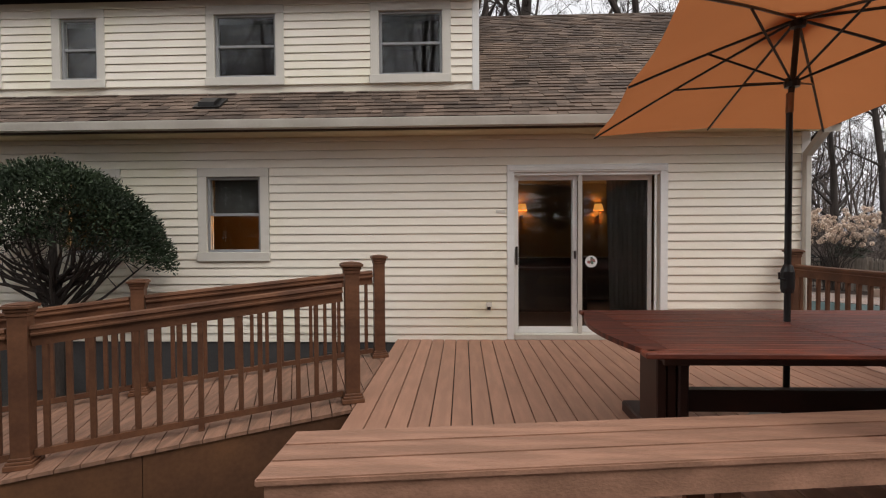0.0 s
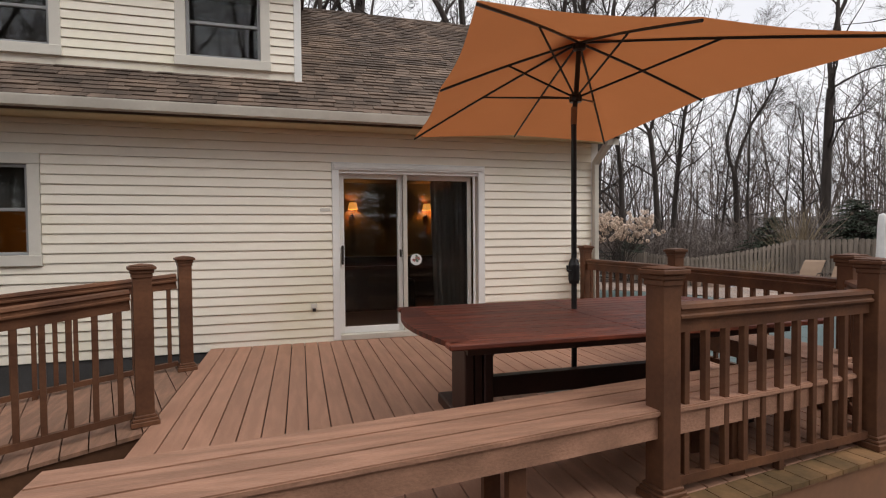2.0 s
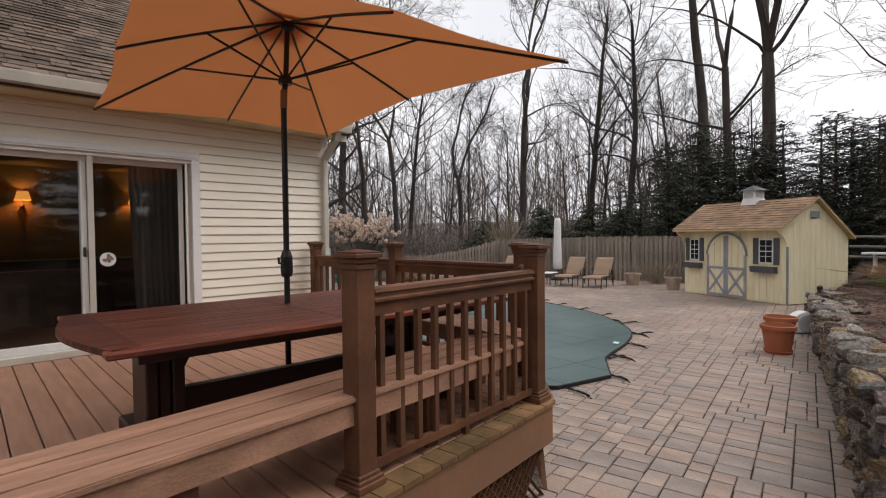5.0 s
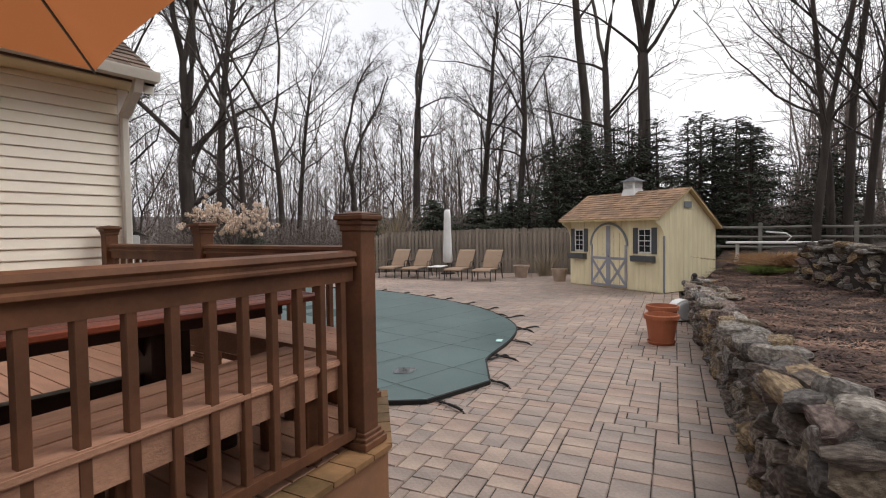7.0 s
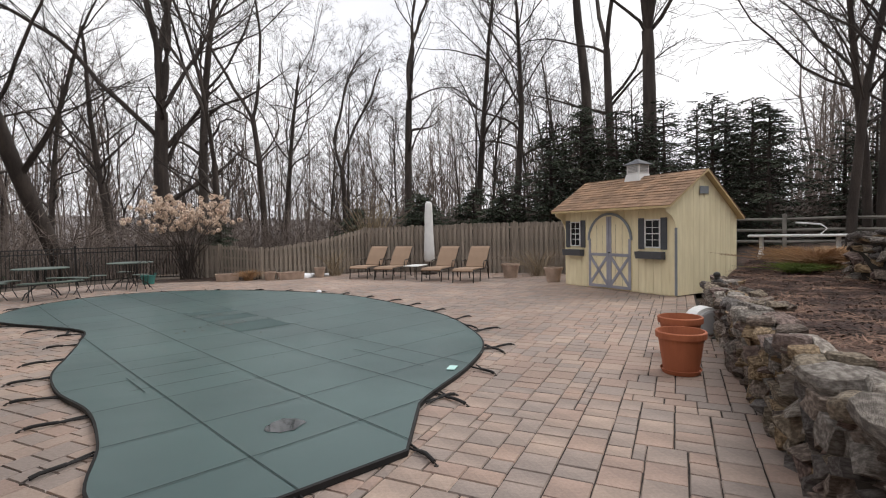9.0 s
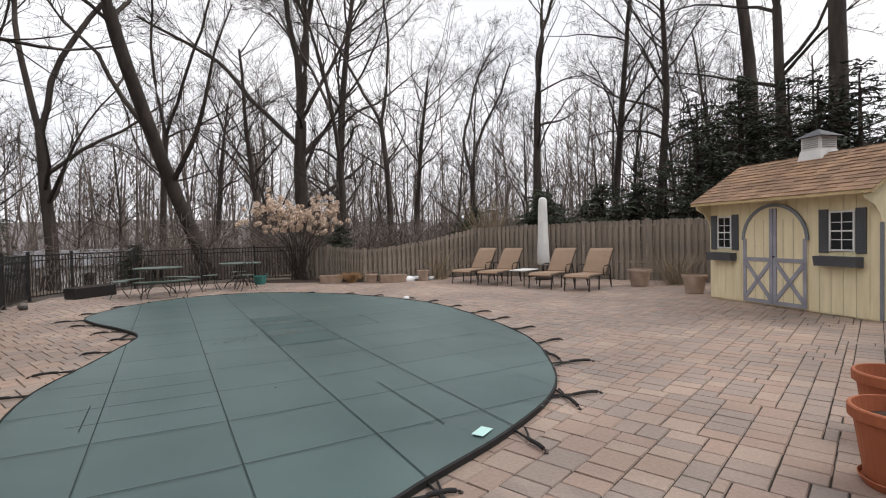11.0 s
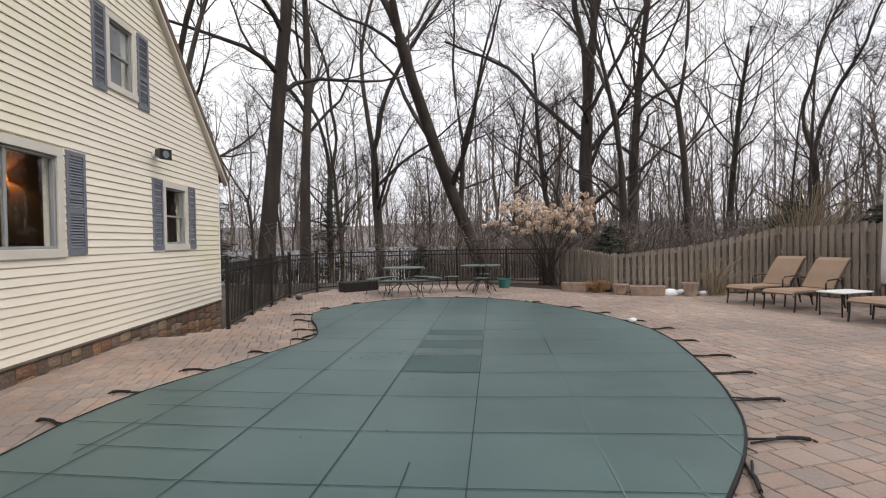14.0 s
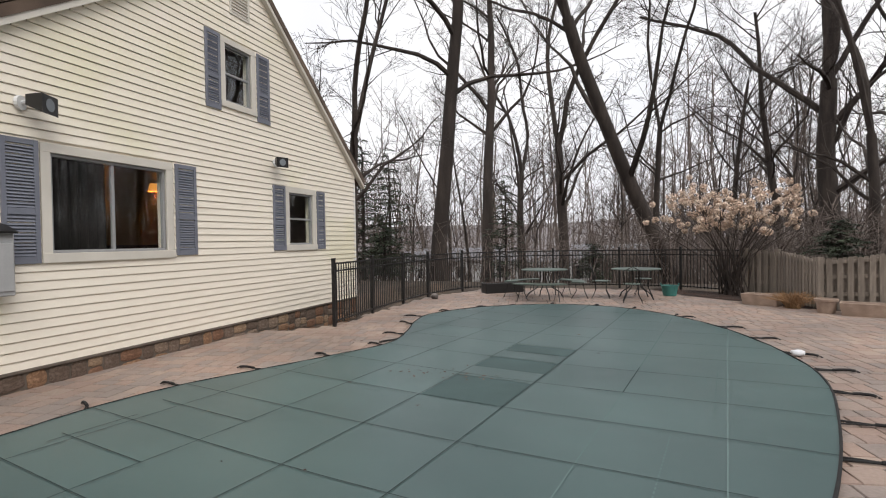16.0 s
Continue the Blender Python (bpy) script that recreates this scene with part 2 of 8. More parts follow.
PAVER_TINTS = [(1, 1, 1), (0.90, 0.93, 0.96), (1.06, 0.97, 0.92), (0.86, 0.88, 0.90), (1.0, 0.96, 0.93), (0.96, 0.88, 0.85), (1.05, 1.02, 0.98)]
M["veneer"] = material("stone_veneer", (0.95, 0.93, 0.9), 0.85, 0.45, 8.0, 35, 0.7, second=(0.55, 0.5, 0.46), depth=0.012)
assorted(M["veneer"], [(0.38, 0.23, 0.14), (0.26, 0.20, 0.16), (0.44, 0.32, 0.22), (0.20, 0.15, 0.12), (0.34, 0.26, 0.20), (0.30, 0.17, 0.11)])
assorted(M["paver"], PAVER_TINTS, True)
assorted(M["paver_o"], PAVER_TINTS)


# ---- mesh helpers ----
def part(name, bm, mat, parent=None, label="", smooth=False):
    """Links a bmesh (or a ready mesh) as one mesh object under a thing or a part."""
    if isinstance(bm, bpy.types.Mesh):
        me = bm
    else:
        me = bpy.data.meshes.new(name)
        bmesh.ops.recalc_face_normals(bm, faces=bm.faces)
        bm.to_mesh(me)
        bm.free()
    if mat is not None and not me.materials:
        me.materials.append(mat)
    if smooth:
        for p in me.polygons:
            p.use_smooth = True
    ob = new(name, me)
    if parent is not None:
        ob.parent = parent
    if label:
        ob["label"] = label
    return ob


def raw(name, verts, faces, mat, smooth=False):
    me = bpy.data.meshes.new(name)
    me.from_pydata([tuple(v) for v in verts], [], faces)
    me.materials.append(mat)
    if smooth:
        me.shade_smooth()
    me.update()
    return me


def thing(name, label, category, group="", kind="", at=None):
    ob = new(name)
    if at is not None:
        ob.matrix_world = at
    return tagged(ob, label, category, group, kind)


def struct(name, bm, mat, label, smooth=False, category="structure"):
    return tagged(part(name, bm, mat, None, smooth=smooth), label, category, "", "structure")


def box(bm, x0, x1, y0, y1, z0, z1, b=0.0, m=None):
    """An upright box with chamfered edges of width b, moved by the matrix m."""
    if b <= 0:
        co = [(x, y, z) for z in (z0, z1) for y in (y0, y1) for x in (x0, x1)]
        vs = [bm.verts.new(m @ Vector(c) if m else c) for c in co]
        for f in ((0, 2, 3, 1), (4, 5, 7, 6), (0, 1, 5, 4), (2, 6, 7, 3), (0, 4, 6, 2), (1, 3, 7, 5)):
            bm.faces.new([vs[i] for i in f])
        return
    lo, hi = (x0, y0, z0), (x1, y1, z1)
    vs = {}
    for sx in (0, 1):
        for sy in (0, 1):
            for sz in (0, 1):
                s = (sx, sy, sz)
                for ax in range(3):
                    c = [0, 0, 0]
                    for k in range(3):
                        edge = hi[k] if s[k] else lo[k]
                        c[k] = edge if k == ax else edge + (-b if s[k] else b)
                    vs[s, ax] = bm.verts.new(m @ Vector(c) if m else c)
    for ax in range(3):
        u, v = [k for k in range(3) if k != ax]
        for s in (0, 1):
            q = []
            for a, c in ((0, 0), (1, 0), (1, 1), (0, 1)):
                k = [0, 0, 0]
                k[ax], k[u], k[v] = s, a, c
                q.append(vs[tuple(k), ax])
            bm.faces.new(q)
        for a in (0, 1):
            for c in (0, 1):
                k0, k1 = [0, 0, 0], [0, 0, 0]
                k0[u], k0[v], k0[ax] = a, c, 0
                k1[u], k1[v], k1[ax] = a, c, 1
                bm.faces.new([vs[tuple(k0), u], vs[tuple(k1), u], vs[tuple(k1), v], vs[tuple(k0), v]])
    for s in [(a, b2, c) for a in (0, 1) for b2 in (0, 1) for c in (0, 1)]:
        bm.faces.new([vs[s, 0], vs[s, 1], vs[s, 2]])


def boxed(name, dims, mat, parent, b=0.004, m=None, label=""):
    bm = bmesh.new()
    box(bm, *dims, b=b, m=m)
    return part(name, bm, mat, parent, label)


def prism(bm, pts, z0, z1):
    """An upright prism over a polygon."""
    lo, hi = [bm.verts.new((*p, z0)) for p in pts], [bm.verts.new((*p, z1)) for p in pts]
    bm.faces.new(lo[::-1]), bm.faces.new(hi)
    for i in range(len(pts)):
        j = (i + 1) % len(pts)
        bm.faces.new([lo[i], lo[j], hi[j], hi[i]])


def extrude_profile(bm, prof, p0, p1, up=Vector((0, 0, 1))):
    """A bar of the cross-section prof (across, up) from p0 to p1."""
    p0, p1 = Vector(p0), Vector(p1)
    d = (p1 - p0).normalized()
    side = d.cross(up).normalized()
    u = side.cross(d)
    a, b = [bm.verts.new(p0 + side * x + u * y) for x, y in prof], [bm.verts.new(p1 + side * x + u * y) for x, y in prof]
    bm.faces.new(a), bm.faces.new(b[::-1])
    for i in range(len(prof)):
        j = (i + 1) % len(prof)
        bm.faces.new([a[i], b[i], b[j], a[j]])


def tube(bm, pts, r, n=8, r1=None):
    """A round bar along points; r may taper to r1."""
    pts = [Vector(p) for p in pts]
    rings = []
    for i, p in enumerate(pts):
        d = (pts[min(i + 1, len(pts) - 1)] - pts[max(i - 1, 0)]).normalized()
        a = d.orthogonal().normalized() if abs(d.z) > 0.95 else d.cross(Vector((0, 0, 1))).normalized()
        c = d.cross(a)
        rr = r if r1 is None else r + (r1 - r) * i / (len(pts) - 1)
        rings.append([bm.verts.new(p + (a * math.cos(k * 2 * math.pi / n) + c * math.sin(k * 2 * math.pi / n)) * rr) for k in range(n)])
    for A, B in zip(rings, rings[1:]):
        for k in range(n):
            bm.faces.new([A[k], A[(k + 1) % n], B[(k + 1) % n], B[k]])
    bm.faces.new(rings[0][::-1]), bm.faces.new(rings[-1])


def lathe(bm, prof, n=24, c=(0, 0, 0)):
    """A turned body: prof is (radius, height) from the bottom up."""
    rings = []
    for r, z in prof:
        rings.append([bm.verts.new((c[0] + r * math.cos(k * 2 * math.pi / n), c[1] + r * math.sin(k * 2 * math.pi / n), c[2] + z)) for k in range(n)])
    for A, B in zip(rings, rings[1:]):
        for k in range(n):
            bm.faces.new([A[k], A[(k + 1) % n], B[(k + 1) % n], B[k]])
    if prof[0][0] > 1e-4:
        bm.faces.new(rings[0][::-1])
    if prof[-1][0] > 1e-4:
        bm.faces.new(rings[-1])


def blob(bm, c, r, rnd, flat=(1, 1, 1), sub=1, rough=0.25):
    """An uneven lump."""
    res = bmesh.ops.create_icosphere(bm, subdivisions=sub, radius=1.0)
    for v in res["verts"]:
        k = r * (1 + rnd.uniform(-rough, rough))
        v.co = Vector((c[0] + v.co.x * k * flat[0], c[1] + v.co.y * k * flat[1], c[2] + v.co.z * k * flat[2]))


def let_through(mat, color, amount):
    """Cloth that lets part of the daylight through."""
    n, l = mat.node_tree.nodes, mat.node_tree.links
    tr, mx = n.new("ShaderNodeBsdfTranslucent"), n.new("ShaderNodeMixShader")
    tr.inputs["Color"].default_value = (*color, 1)
    mx.inputs[0].default_value = amount
    l.new(n["Principled BSDF"].outputs[0], mx.inputs[1]), l.new(tr.outputs[0], mx.inputs[2])
    l.new(mx.outputs[0], n["Material Output"].inputs["Surface"])


let_through(M["canvas"], (0.58, 0.21, 0.075), 0.32)

# ---- ground ----
YW, XG, ZD = 7.235, 4.49, 0.683          # rear wall, gable wall, deck level
YB = 15.4                                # far eave wall
PAVE = 100.5                              # turn of the paving courses

bm = bmesh.new()
grid = [-600, -250, -120, -60, -30, -16, -8, -3, 0, 3, 4.3, 5.5, 5.7, 7, 9, 11.4, 11.5, 15, 18, 21, 24, 28, 34, 42, 55, 75, 110, 200, 400, 900]


def ground_z(x, y):
    """Level under the patio, rising behind the stone wall, falling towards the valley beyond the fences."""
    z = -0.12
    if 4.0 < x < 5.58 and 11.45 < y < 23:
        z -= 0.6
    d = max(0.0, y - 24, )
    z -= min(9.0, d * 0.09)
    s = max(0.0, x - 23)
    z += min(6.0, s * 0.02) if y < 24 else 0
    return z


vs = [[bm.verts.new((x, y, ground_z(x, y))) for x in grid] for y in grid]
for j in range(len(grid) - 1):
    for i in range(len(grid) - 1):
        bm.faces.new([vs[j][i], vs[j][i + 1], vs[j + 1][i + 1], vs[j + 1][i]])
struct("ground", bm, M["earth"], "brown leaf-covered woodland floor reaching the horizon", category="ground")


# ---- house ----
def cut(span, holes):
    """What is left of a span once the holes are taken out."""
    out = [span]
    for h0, h1 in holes:
        nxt = []
        for a, b in out:
            if h1 <= a or h0 >= b:
                nxt.append((a, b))
                continue
            if h0 > a:
                nxt.append((a, h0))
            if h1 < b:
                nxt.append((h1, b))
        out = nxt
    return [s for s in out if s[1] - s[0] > 0.01]


COURSE = 0.1065


def clad(wall, z0, z1, span_at, holes, to_world):
    """Clapboard courses as planks under a wall. span_at(z) gives the span of the wall at a height; holes are (a0, a1, z0, z1)."""
    z = z0
    while z < z1 - 0.02:
        t = min(z + COURSE, z1)
        mid = (z + t) / 2
        s = span_at(t - 0.01) if span_at(t - 0.01)[1] - span_at(t - 0.01)[0] > 0.05 else span_at(mid)
        for a, b in cut(s, [(h[0], h[1]) for h in holes if h[2] < t - 0.03 and h[3] > z + 0.03]):
            bm = bmesh.new()
            prof = [(0.0, z), (0.025, z), (0.027, z + 0.006), (0.013, t - 0.006), (0.001, t - 0.004), (0.0, t)]
            A = [bm.verts.new(to_world(a, o, h)) for o, h in prof]
            B = [bm.verts.new(to_world(b, o, h)) for o, h in prof]
            bm.faces.new(A), bm.faces.new(B[::-1])
            for i in range(len(prof)):
                j = (i + 1) % len(prof)
                bm.faces.new([A[i], B[i], B[j], A[j]])
            part("clapboard", bm, M["siding"], wall)
        z += COURSE


def wall_slab(name, label, outline, holes, to_world, depth, mat):
    """A wall body with thickness: strips between the holes."""
    bm = bmesh.new()
    cuts = sorted({outline[0], outline[1], *[h[0] for h in holes], *[h[1] for h in holes]})
    for a, b in zip(cuts, cuts[1:]):
        for z0, z1 in cut((outline[2], outline[3]), [(h[2], h[3]) for h in holes if h[0] < b - 1e-4 and h[1] > a + 1e-4]):
            co = [to_world(x, o, z) for z in (z0, z1) for o in (0, -depth) for x in (a, b)]
            v = [bm.verts.new(c) for c in co]
            for f in ((0, 2, 3, 1), (4, 5, 7, 6), (0, 1, 5, 4), (2, 6, 7, 3), (0, 4, 6, 2), (1, 3, 7, 5)):
                bm.faces.new([v[i] for i in f])
    return struct(name, bm, mat, label, category="wall")


XW0 = -9.0
rear = lambda a, o, z: (a, YW - o, z)
gab = lambda a, o, z: (XG + o, a, z)
dorm = lambda a, o, z: (a, 7.63 - o, z)
# openings: along, along, low, high
REAR_WIN = (-3.05, -2.35, 1.80, 2.77)
REAR_WIN2 = (-4.98, -4.30, 1.80, 2.77)
DOOR = (0.89, 2.70, ZD + 0.02, 2.79)
wall_rear = wall_slab("wall_rear", "cream vinyl clapboard rear wall of the house", (XW0, XG - 0.02, -0.1, 3.27),
                      [REAR_WIN, REAR_WIN2, DOOR], rear, 0.16, M["siding"])
trim_holes = [(-3.17, -2.23, 1.69, 2.885), (-5.12, -4.18, 1.69, 2.885), (0.80, 2.79, 0.0, 2.885)]
clad(wall_rear, 0.6435, 3.25, lambda z: (XW0, XG - 0.09), trim_holes, rear)
boxed("foundation_wall", (XW0, XG - 0.02, YW - 0.012, YW - 0.001, -0.1, ZD - 0.01), M["concrete"], None, 0)
tagged(bpy.data.objects["foundation_wall"], "dark concrete foundation below the siding", "wall", "", "structure")

RIDGE_Y, RIDGE_Z, EAVE_Y, EAVE_Z, FAR_Y, FAR_Z = 11.6, 6.62, 6.86, 3.42, 15.72, 3.12


def roof_near(y):
    return EAVE_Z + (RIDGE_Z - EAVE_Z) * (y - EAVE_Y) / (RIDGE_Y - EAVE_Y)


def roof_far(y):
    return FAR_Z + (RIDGE_Z - FAR_Z) * (FAR_Y - y) / (FAR_Y - RIDGE_Y)


def gable_span(z):
    z = z + 0.16
    y0 = YW if z < roof_near(YW) else EAVE_Y + (z - EAVE_Z) * (RIDGE_Y - EAVE_Y) / (RIDGE_Z - EAVE_Z)
    y1 = YB if z < roof_far(YB) else FAR_Y - (z - FAR_Z) * (FAR_Y - RIDGE_Y) / (RIDGE_Z - FAR_Z)
    return (y0, y1)


BIG_WIN = (8.37, 9.93, 1.48, 2.63)
SIDE_WIN = (12.78, 13.58, 1.52, 2.55)
UP_WIN = (11.14, 11.77, 3.92, 4.88)
bm = bmesh.new()
gholes = [BIG_WIN, SIDE_WIN, UP_WIN]
ys = sorted({YW, YB, RIDGE_Y, *[h[0] for h in gholes], *[h[1] for h in gholes]})
for a, b in zip(ys, ys[1:]):
    top = lambda y: min(roof_near(y), roof_far(y)) - 0.1
    hs = sorted([(h[2], h[3]) for h in gholes if h[0] < b - 1e-4 and h[1] > a + 1e-4])
    zs = [-0.3] + [v for h in hs for v in h] + [None]
    for k in range(0, len(zs), 2):
        lo, hi = zs[k], zs[k + 1]
        q = [(a, lo), (b, lo), (b, top(b) if hi is None else hi), (a, top(a) if hi is None else hi)]
        A, B = [bm.verts.new((XG, y, z)) for y, z in q], [bm.verts.new((XG - 0.16, y, z)) for y, z in q]
        bm.faces.new(A), bm.faces.new(B[::-1])
        for i in range(4):
            bm.faces.new([A[i], A[(i + 1) % 4], B[(i + 1) % 4], B[i]])
wall_gable = struct("wall_gable", bm, M["siding"], "cream vinyl clapboard gable wall of the house", category="wall")
clad(wall_gable, 0.215, 6.4, gable_span, [(8.25, 10.05, 1.37, 2.75), (12.66, 13.7, 1.41, 2.65), (11.04, 11.87, 3.81, 4.98), (11.28, 11.75, 5.42, 5.98)], gab)
for nm, x0, x1, y0, y1, z1 in (("wall_far", XW0, XG - 0.17, YB - 0.16, YB, 3.2), ("wall_west", XW0 - 0.16, XW0, YW, YB, 5.0)):
    bm = bmesh.new()
    box(bm, x0, x1, y0, y1, -0.3, z1)
    struct(nm, bm, M["siding"], "cream clapboard outer wall of the house", category="wall")

# roof: a deck under single shingle tabs
bm = bmesh.new()
RX1 = XG + 0.13
for q in ([(EAVE_Y, EAVE_Z), (RIDGE_Y, RIDGE_Z), (RIDGE_Y, RIDGE_Z - 0.14), (EAVE_Y, EAVE_Z - 0.14)],
          [(FAR_Y, FAR_Z), (RIDGE_Y, RIDGE_Z), (RIDGE_Y, RIDGE_Z - 0.14), (FAR_Y, FAR_Z - 0.14)]):
    A, B = [bm.verts.new((XW0 - 0.3, y, z - 0.015)) for y, z in q], [bm.verts.new((RX1, y, z - 0.015)) for y, z in q]
    bm.faces.new(A), bm.faces.new(B[::-1])
    for i in range(4):
        bm.faces.new([A[i], A[(i + 1) % 4], B[(i + 1) % 4], B[i]])
roof = struct("roof", bm, M["shingle"], "brown weathered asphalt shingle roof", category="roof")


def shingle_field(name, origin, along, upslope, length, rise, mat, parent, tab=0.21, row=0.127, seed=1, limit=None, thick=0.015):
    """Rows of shingle tabs on a slope, each a thin wedge of its own."""
    rnd = random.Random(seed)
    along, upslope = Vector(along).normalized(), Vector(upslope).normalized()
    nrm = along.cross(upslope).normalized()
    if nrm.z < 0:
        nrm = -nrm
    V, F = [], []
    r = 0
    while r * row < rise - 0.01:
        s = -rnd.random() * tab
        while s < length:
            w = tab * rnd.choice((0.6, 0.8, 1.0, 1.0, 1.2))
            a, b = max(0, s), min(length, s + w - 0.006)
            s += w
            if b - a < 0.02:
                continue
            if limit and not limit((a + b) / 2, r * row):
                continue
            th = thick * rnd.uniform(0.7, 1.6)
            lo, hi = r * row + rnd.uniform(-0.006, 0.006), min(r * row + row * 1.25, rise)
            k = len(V)
            for q, u, h in ((a, lo, 0), (b, lo, 0), (b, lo, th), (a, lo, th), (a, hi, 0.002), (b, hi, 0.002)):
                V.append(Vector(origin) + along * q + upslope * u + nrm * h)
            F += [(k, k + 1, k + 2, k + 3), (k + 3, k + 2, k + 5, k + 4), (k, k + 3, k + 4), (k + 1, k + 5, k + 2)]
        r += 1
    ob = part(name, raw(name, V, F, mat), None, parent)
    ob["kind"] = "stuff"
    return ob


slope = math.hypot(RIDGE_Y - EAVE_Y, RIDGE_Z - EAVE_Z)
shingle_field("shingle_tab", (XW0 + 2, EAVE_Y - 0.02, EAVE_Z - 0.012), (1, 0, 0), (0, RIDGE_Y - EAVE_Y, RIDGE_Z - EAVE_Z), RX1 - XW0 - 2, slope,
              M["shingle"], roof, limit=lambda a, u: not (a + XW0 + 2 < 0.40 and u > 1.0))
# gutter, soffit, rake boards, downspout
bm = bmesh.new()
prof = [(-0.06, -0.055), (0.06, -0.055), (0.075, 0.03), (0.075, 0.045), (0.055, 0.045), (0.05, -0.045), (-0.05, -0.045), (-0.05, 0.05), (-0.06, 0.05)]
extrude_profile(bm, [(x, z) for x, z in prof], (XW0, EAVE_Y - 0.055, EAVE_Z - 0.075), (RX1, EAVE_Y - 0.055, EAVE_Z - 0.075))
struct("gutter", bm, M["gutter"], "cream aluminium gutter along the eave", category="gutter")
bm = bmesh.new()
box(bm, XW0, RX1 - 0.01, EAVE_Y + 0.01, YW, 3.262, 3.285)
box(bm, XW0, RX1 - 0.01, EAVE_Y + 0.006, EAVE_Y + 0.03, 3.262, 3.40)
struct("soffit", bm, M["soffit"], "tan soffit under the eave", category="soffit")
bm = bmesh.new()
for (ya, za), (yb, zb) in (((EAVE_Y, EAVE_Z), (RIDGE_Y, RIDGE_Z)), ((FAR_Y, FAR_Z), (RIDGE_Y, RIDGE_Z))):
    q = [(ya, za - 0.03), (yb, zb - 0.03), (yb, zb - 0.24), (ya, za - 0.24)]
    A, B = [bm.verts.new((XG + 0.018, y, z)) for y, z in q], [bm.verts.new((RX1 - 0.012, y, z)) for y, z in q]
    bm.faces.new(A), bm.faces.new(B[::-1])
    for i in range(4):
        bm.faces.new([A[i], A[(i + 1) % 4], B[(i + 1) % 4], B[i]])
struct("rake_trim", bm, M["trim"], "cream rake boards along the gable", category="trim")
bm = bmesh.new()
box(bm, XG - 0.09, XG + 0.02, YW - 0.022, YW + 0.07, 0.3, 3.26, 0.004)
box(bm, XG - 0.02, XG + 0.022, YB - 0.08, YB + 0.012, 0.3, 3.0, 0.004)
struct("corner_trim", bm, M["white"], "white corner boards of the house", category="trim")
dsp = thing("downspout", "cream aluminium downspout with an elbow at the house corner", "downspout")
bm = bmesh.new()
box(bm, XG - 0.085, XG - 0.015, YW - 0.105, YW - 0.025, 0.45, 2.98, 0.01)
part("pipe", bm, M["gutter"], dsp)
bm = bmesh.new()
extrude_profile(bm, [(-0.04, -0.035), (0.04, -0.035), (0.04, 0.035), (-0.04, 0.035)], (XG - 0.05, EAVE_Y - 0.055, EAVE_Z - 0.1), (XG - 0.05, EAVE_Y + 0.0, 3.18))
extrude_profile(bm, [(-0.04, -0.035), (0.04, -0.035), (0.04, 0.035), (-0.04, 0.035)], (XG - 0.05, EAVE_Y + 0.0, 3.2), (XG - 0.05, YW - 0.065, 2.96))
part("elbow", bm, M["gutter"], dsp)

# dormer
DZ0, DZ1 = 3.95, 5.22
DWINS = [(-5.27, -4.75, 4.16, 5.0), (-3.11, -2.27, 4.16, 5.01), (-0.87, -0.02, 4.16, 5.01), (-6.9, -6.22, 4.16, 5.0)]
wall_dormer = wall_slab("wall_dormer", "cream clapboard dormer wall above the roof", (XW0 + 0.5, 0.40, DZ0, DZ1), DWINS, dorm, 0.12, M["siding"])
dholes = [(a - 0.115, b + 0.115, z0 - 0.11, z1 + 0.11) for a, b, z0, z1 in DWINS]
clad(wall_dormer, 4.05, DZ1, lambda z: (XW0 + 0.5, 0.40), dholes, dorm)
bm = bmesh.new()
box(bm, 0.38, 0.47, 7.63 - 0.028, 7.72, 3.93, DZ1, 0.003)
struct("dormer_corner_trim", bm, M["white"], "white corner board of the dormer", category="trim")
bm = bmesh.new()
q = [(7.66, 3.9), (9.5, 5.1), (10.2, 5.9), (7.66, DZ1)]
A, B = [bm.verts.new((0.42, y, z)) for y, z in q], [bm.verts.new((0.3, y, z)) for y, z in q]
bm.faces.new(A), bm.faces.new(B[::-1])
for i in range(4):
    bm.faces.new([A[i], A[(i + 1) % 4], B[(i + 1) % 4], B[i]])
struct("wall_dormer_side", bm, M["siding"], "cream side wall of the dormer", category="wall")
bm = bmesh.new()
q = [(7.38, 5.20), (7.38, 5.32), (RIDGE_Y, RIDGE_Z + 0.02), (RIDGE_Y, RIDGE_Z - 0.1)]
A, B = [bm.verts.new((XW0, y, z)) for y, z in q], [bm.verts.new((0.55, y, z)) for y, z in q]
bm.faces.new(A), bm.faces.new(B[::-1])
for i in range(4):
    bm.faces.new([A[i], A[(i + 1) % 4], B[(i + 1) % 4], B[i]])
struct("dormer_roof", bm, M["shingle"], "brown shingle roof of the dormer", category="roof")

# inner walls so that the rooms behind the glass are closed
bm = bmesh.new()
box(bm, XW0 + 0.01, XG - 0.17, YW + 0.17, YB - 0.17, 0.60, ZD - 0.01)
struct("floor_inside", bm, M["interior_floor"], "dark wooden floor inside the house", category="floor")
bm = bmesh.new()
box(bm, XW0 + 0.01, XG - 0.17, YW + 0.17, YB - 0.17, 3.05, 3.12)
struct("ceiling", bm, M["interior"], "tan ceiling inside the house", category="ceiling")
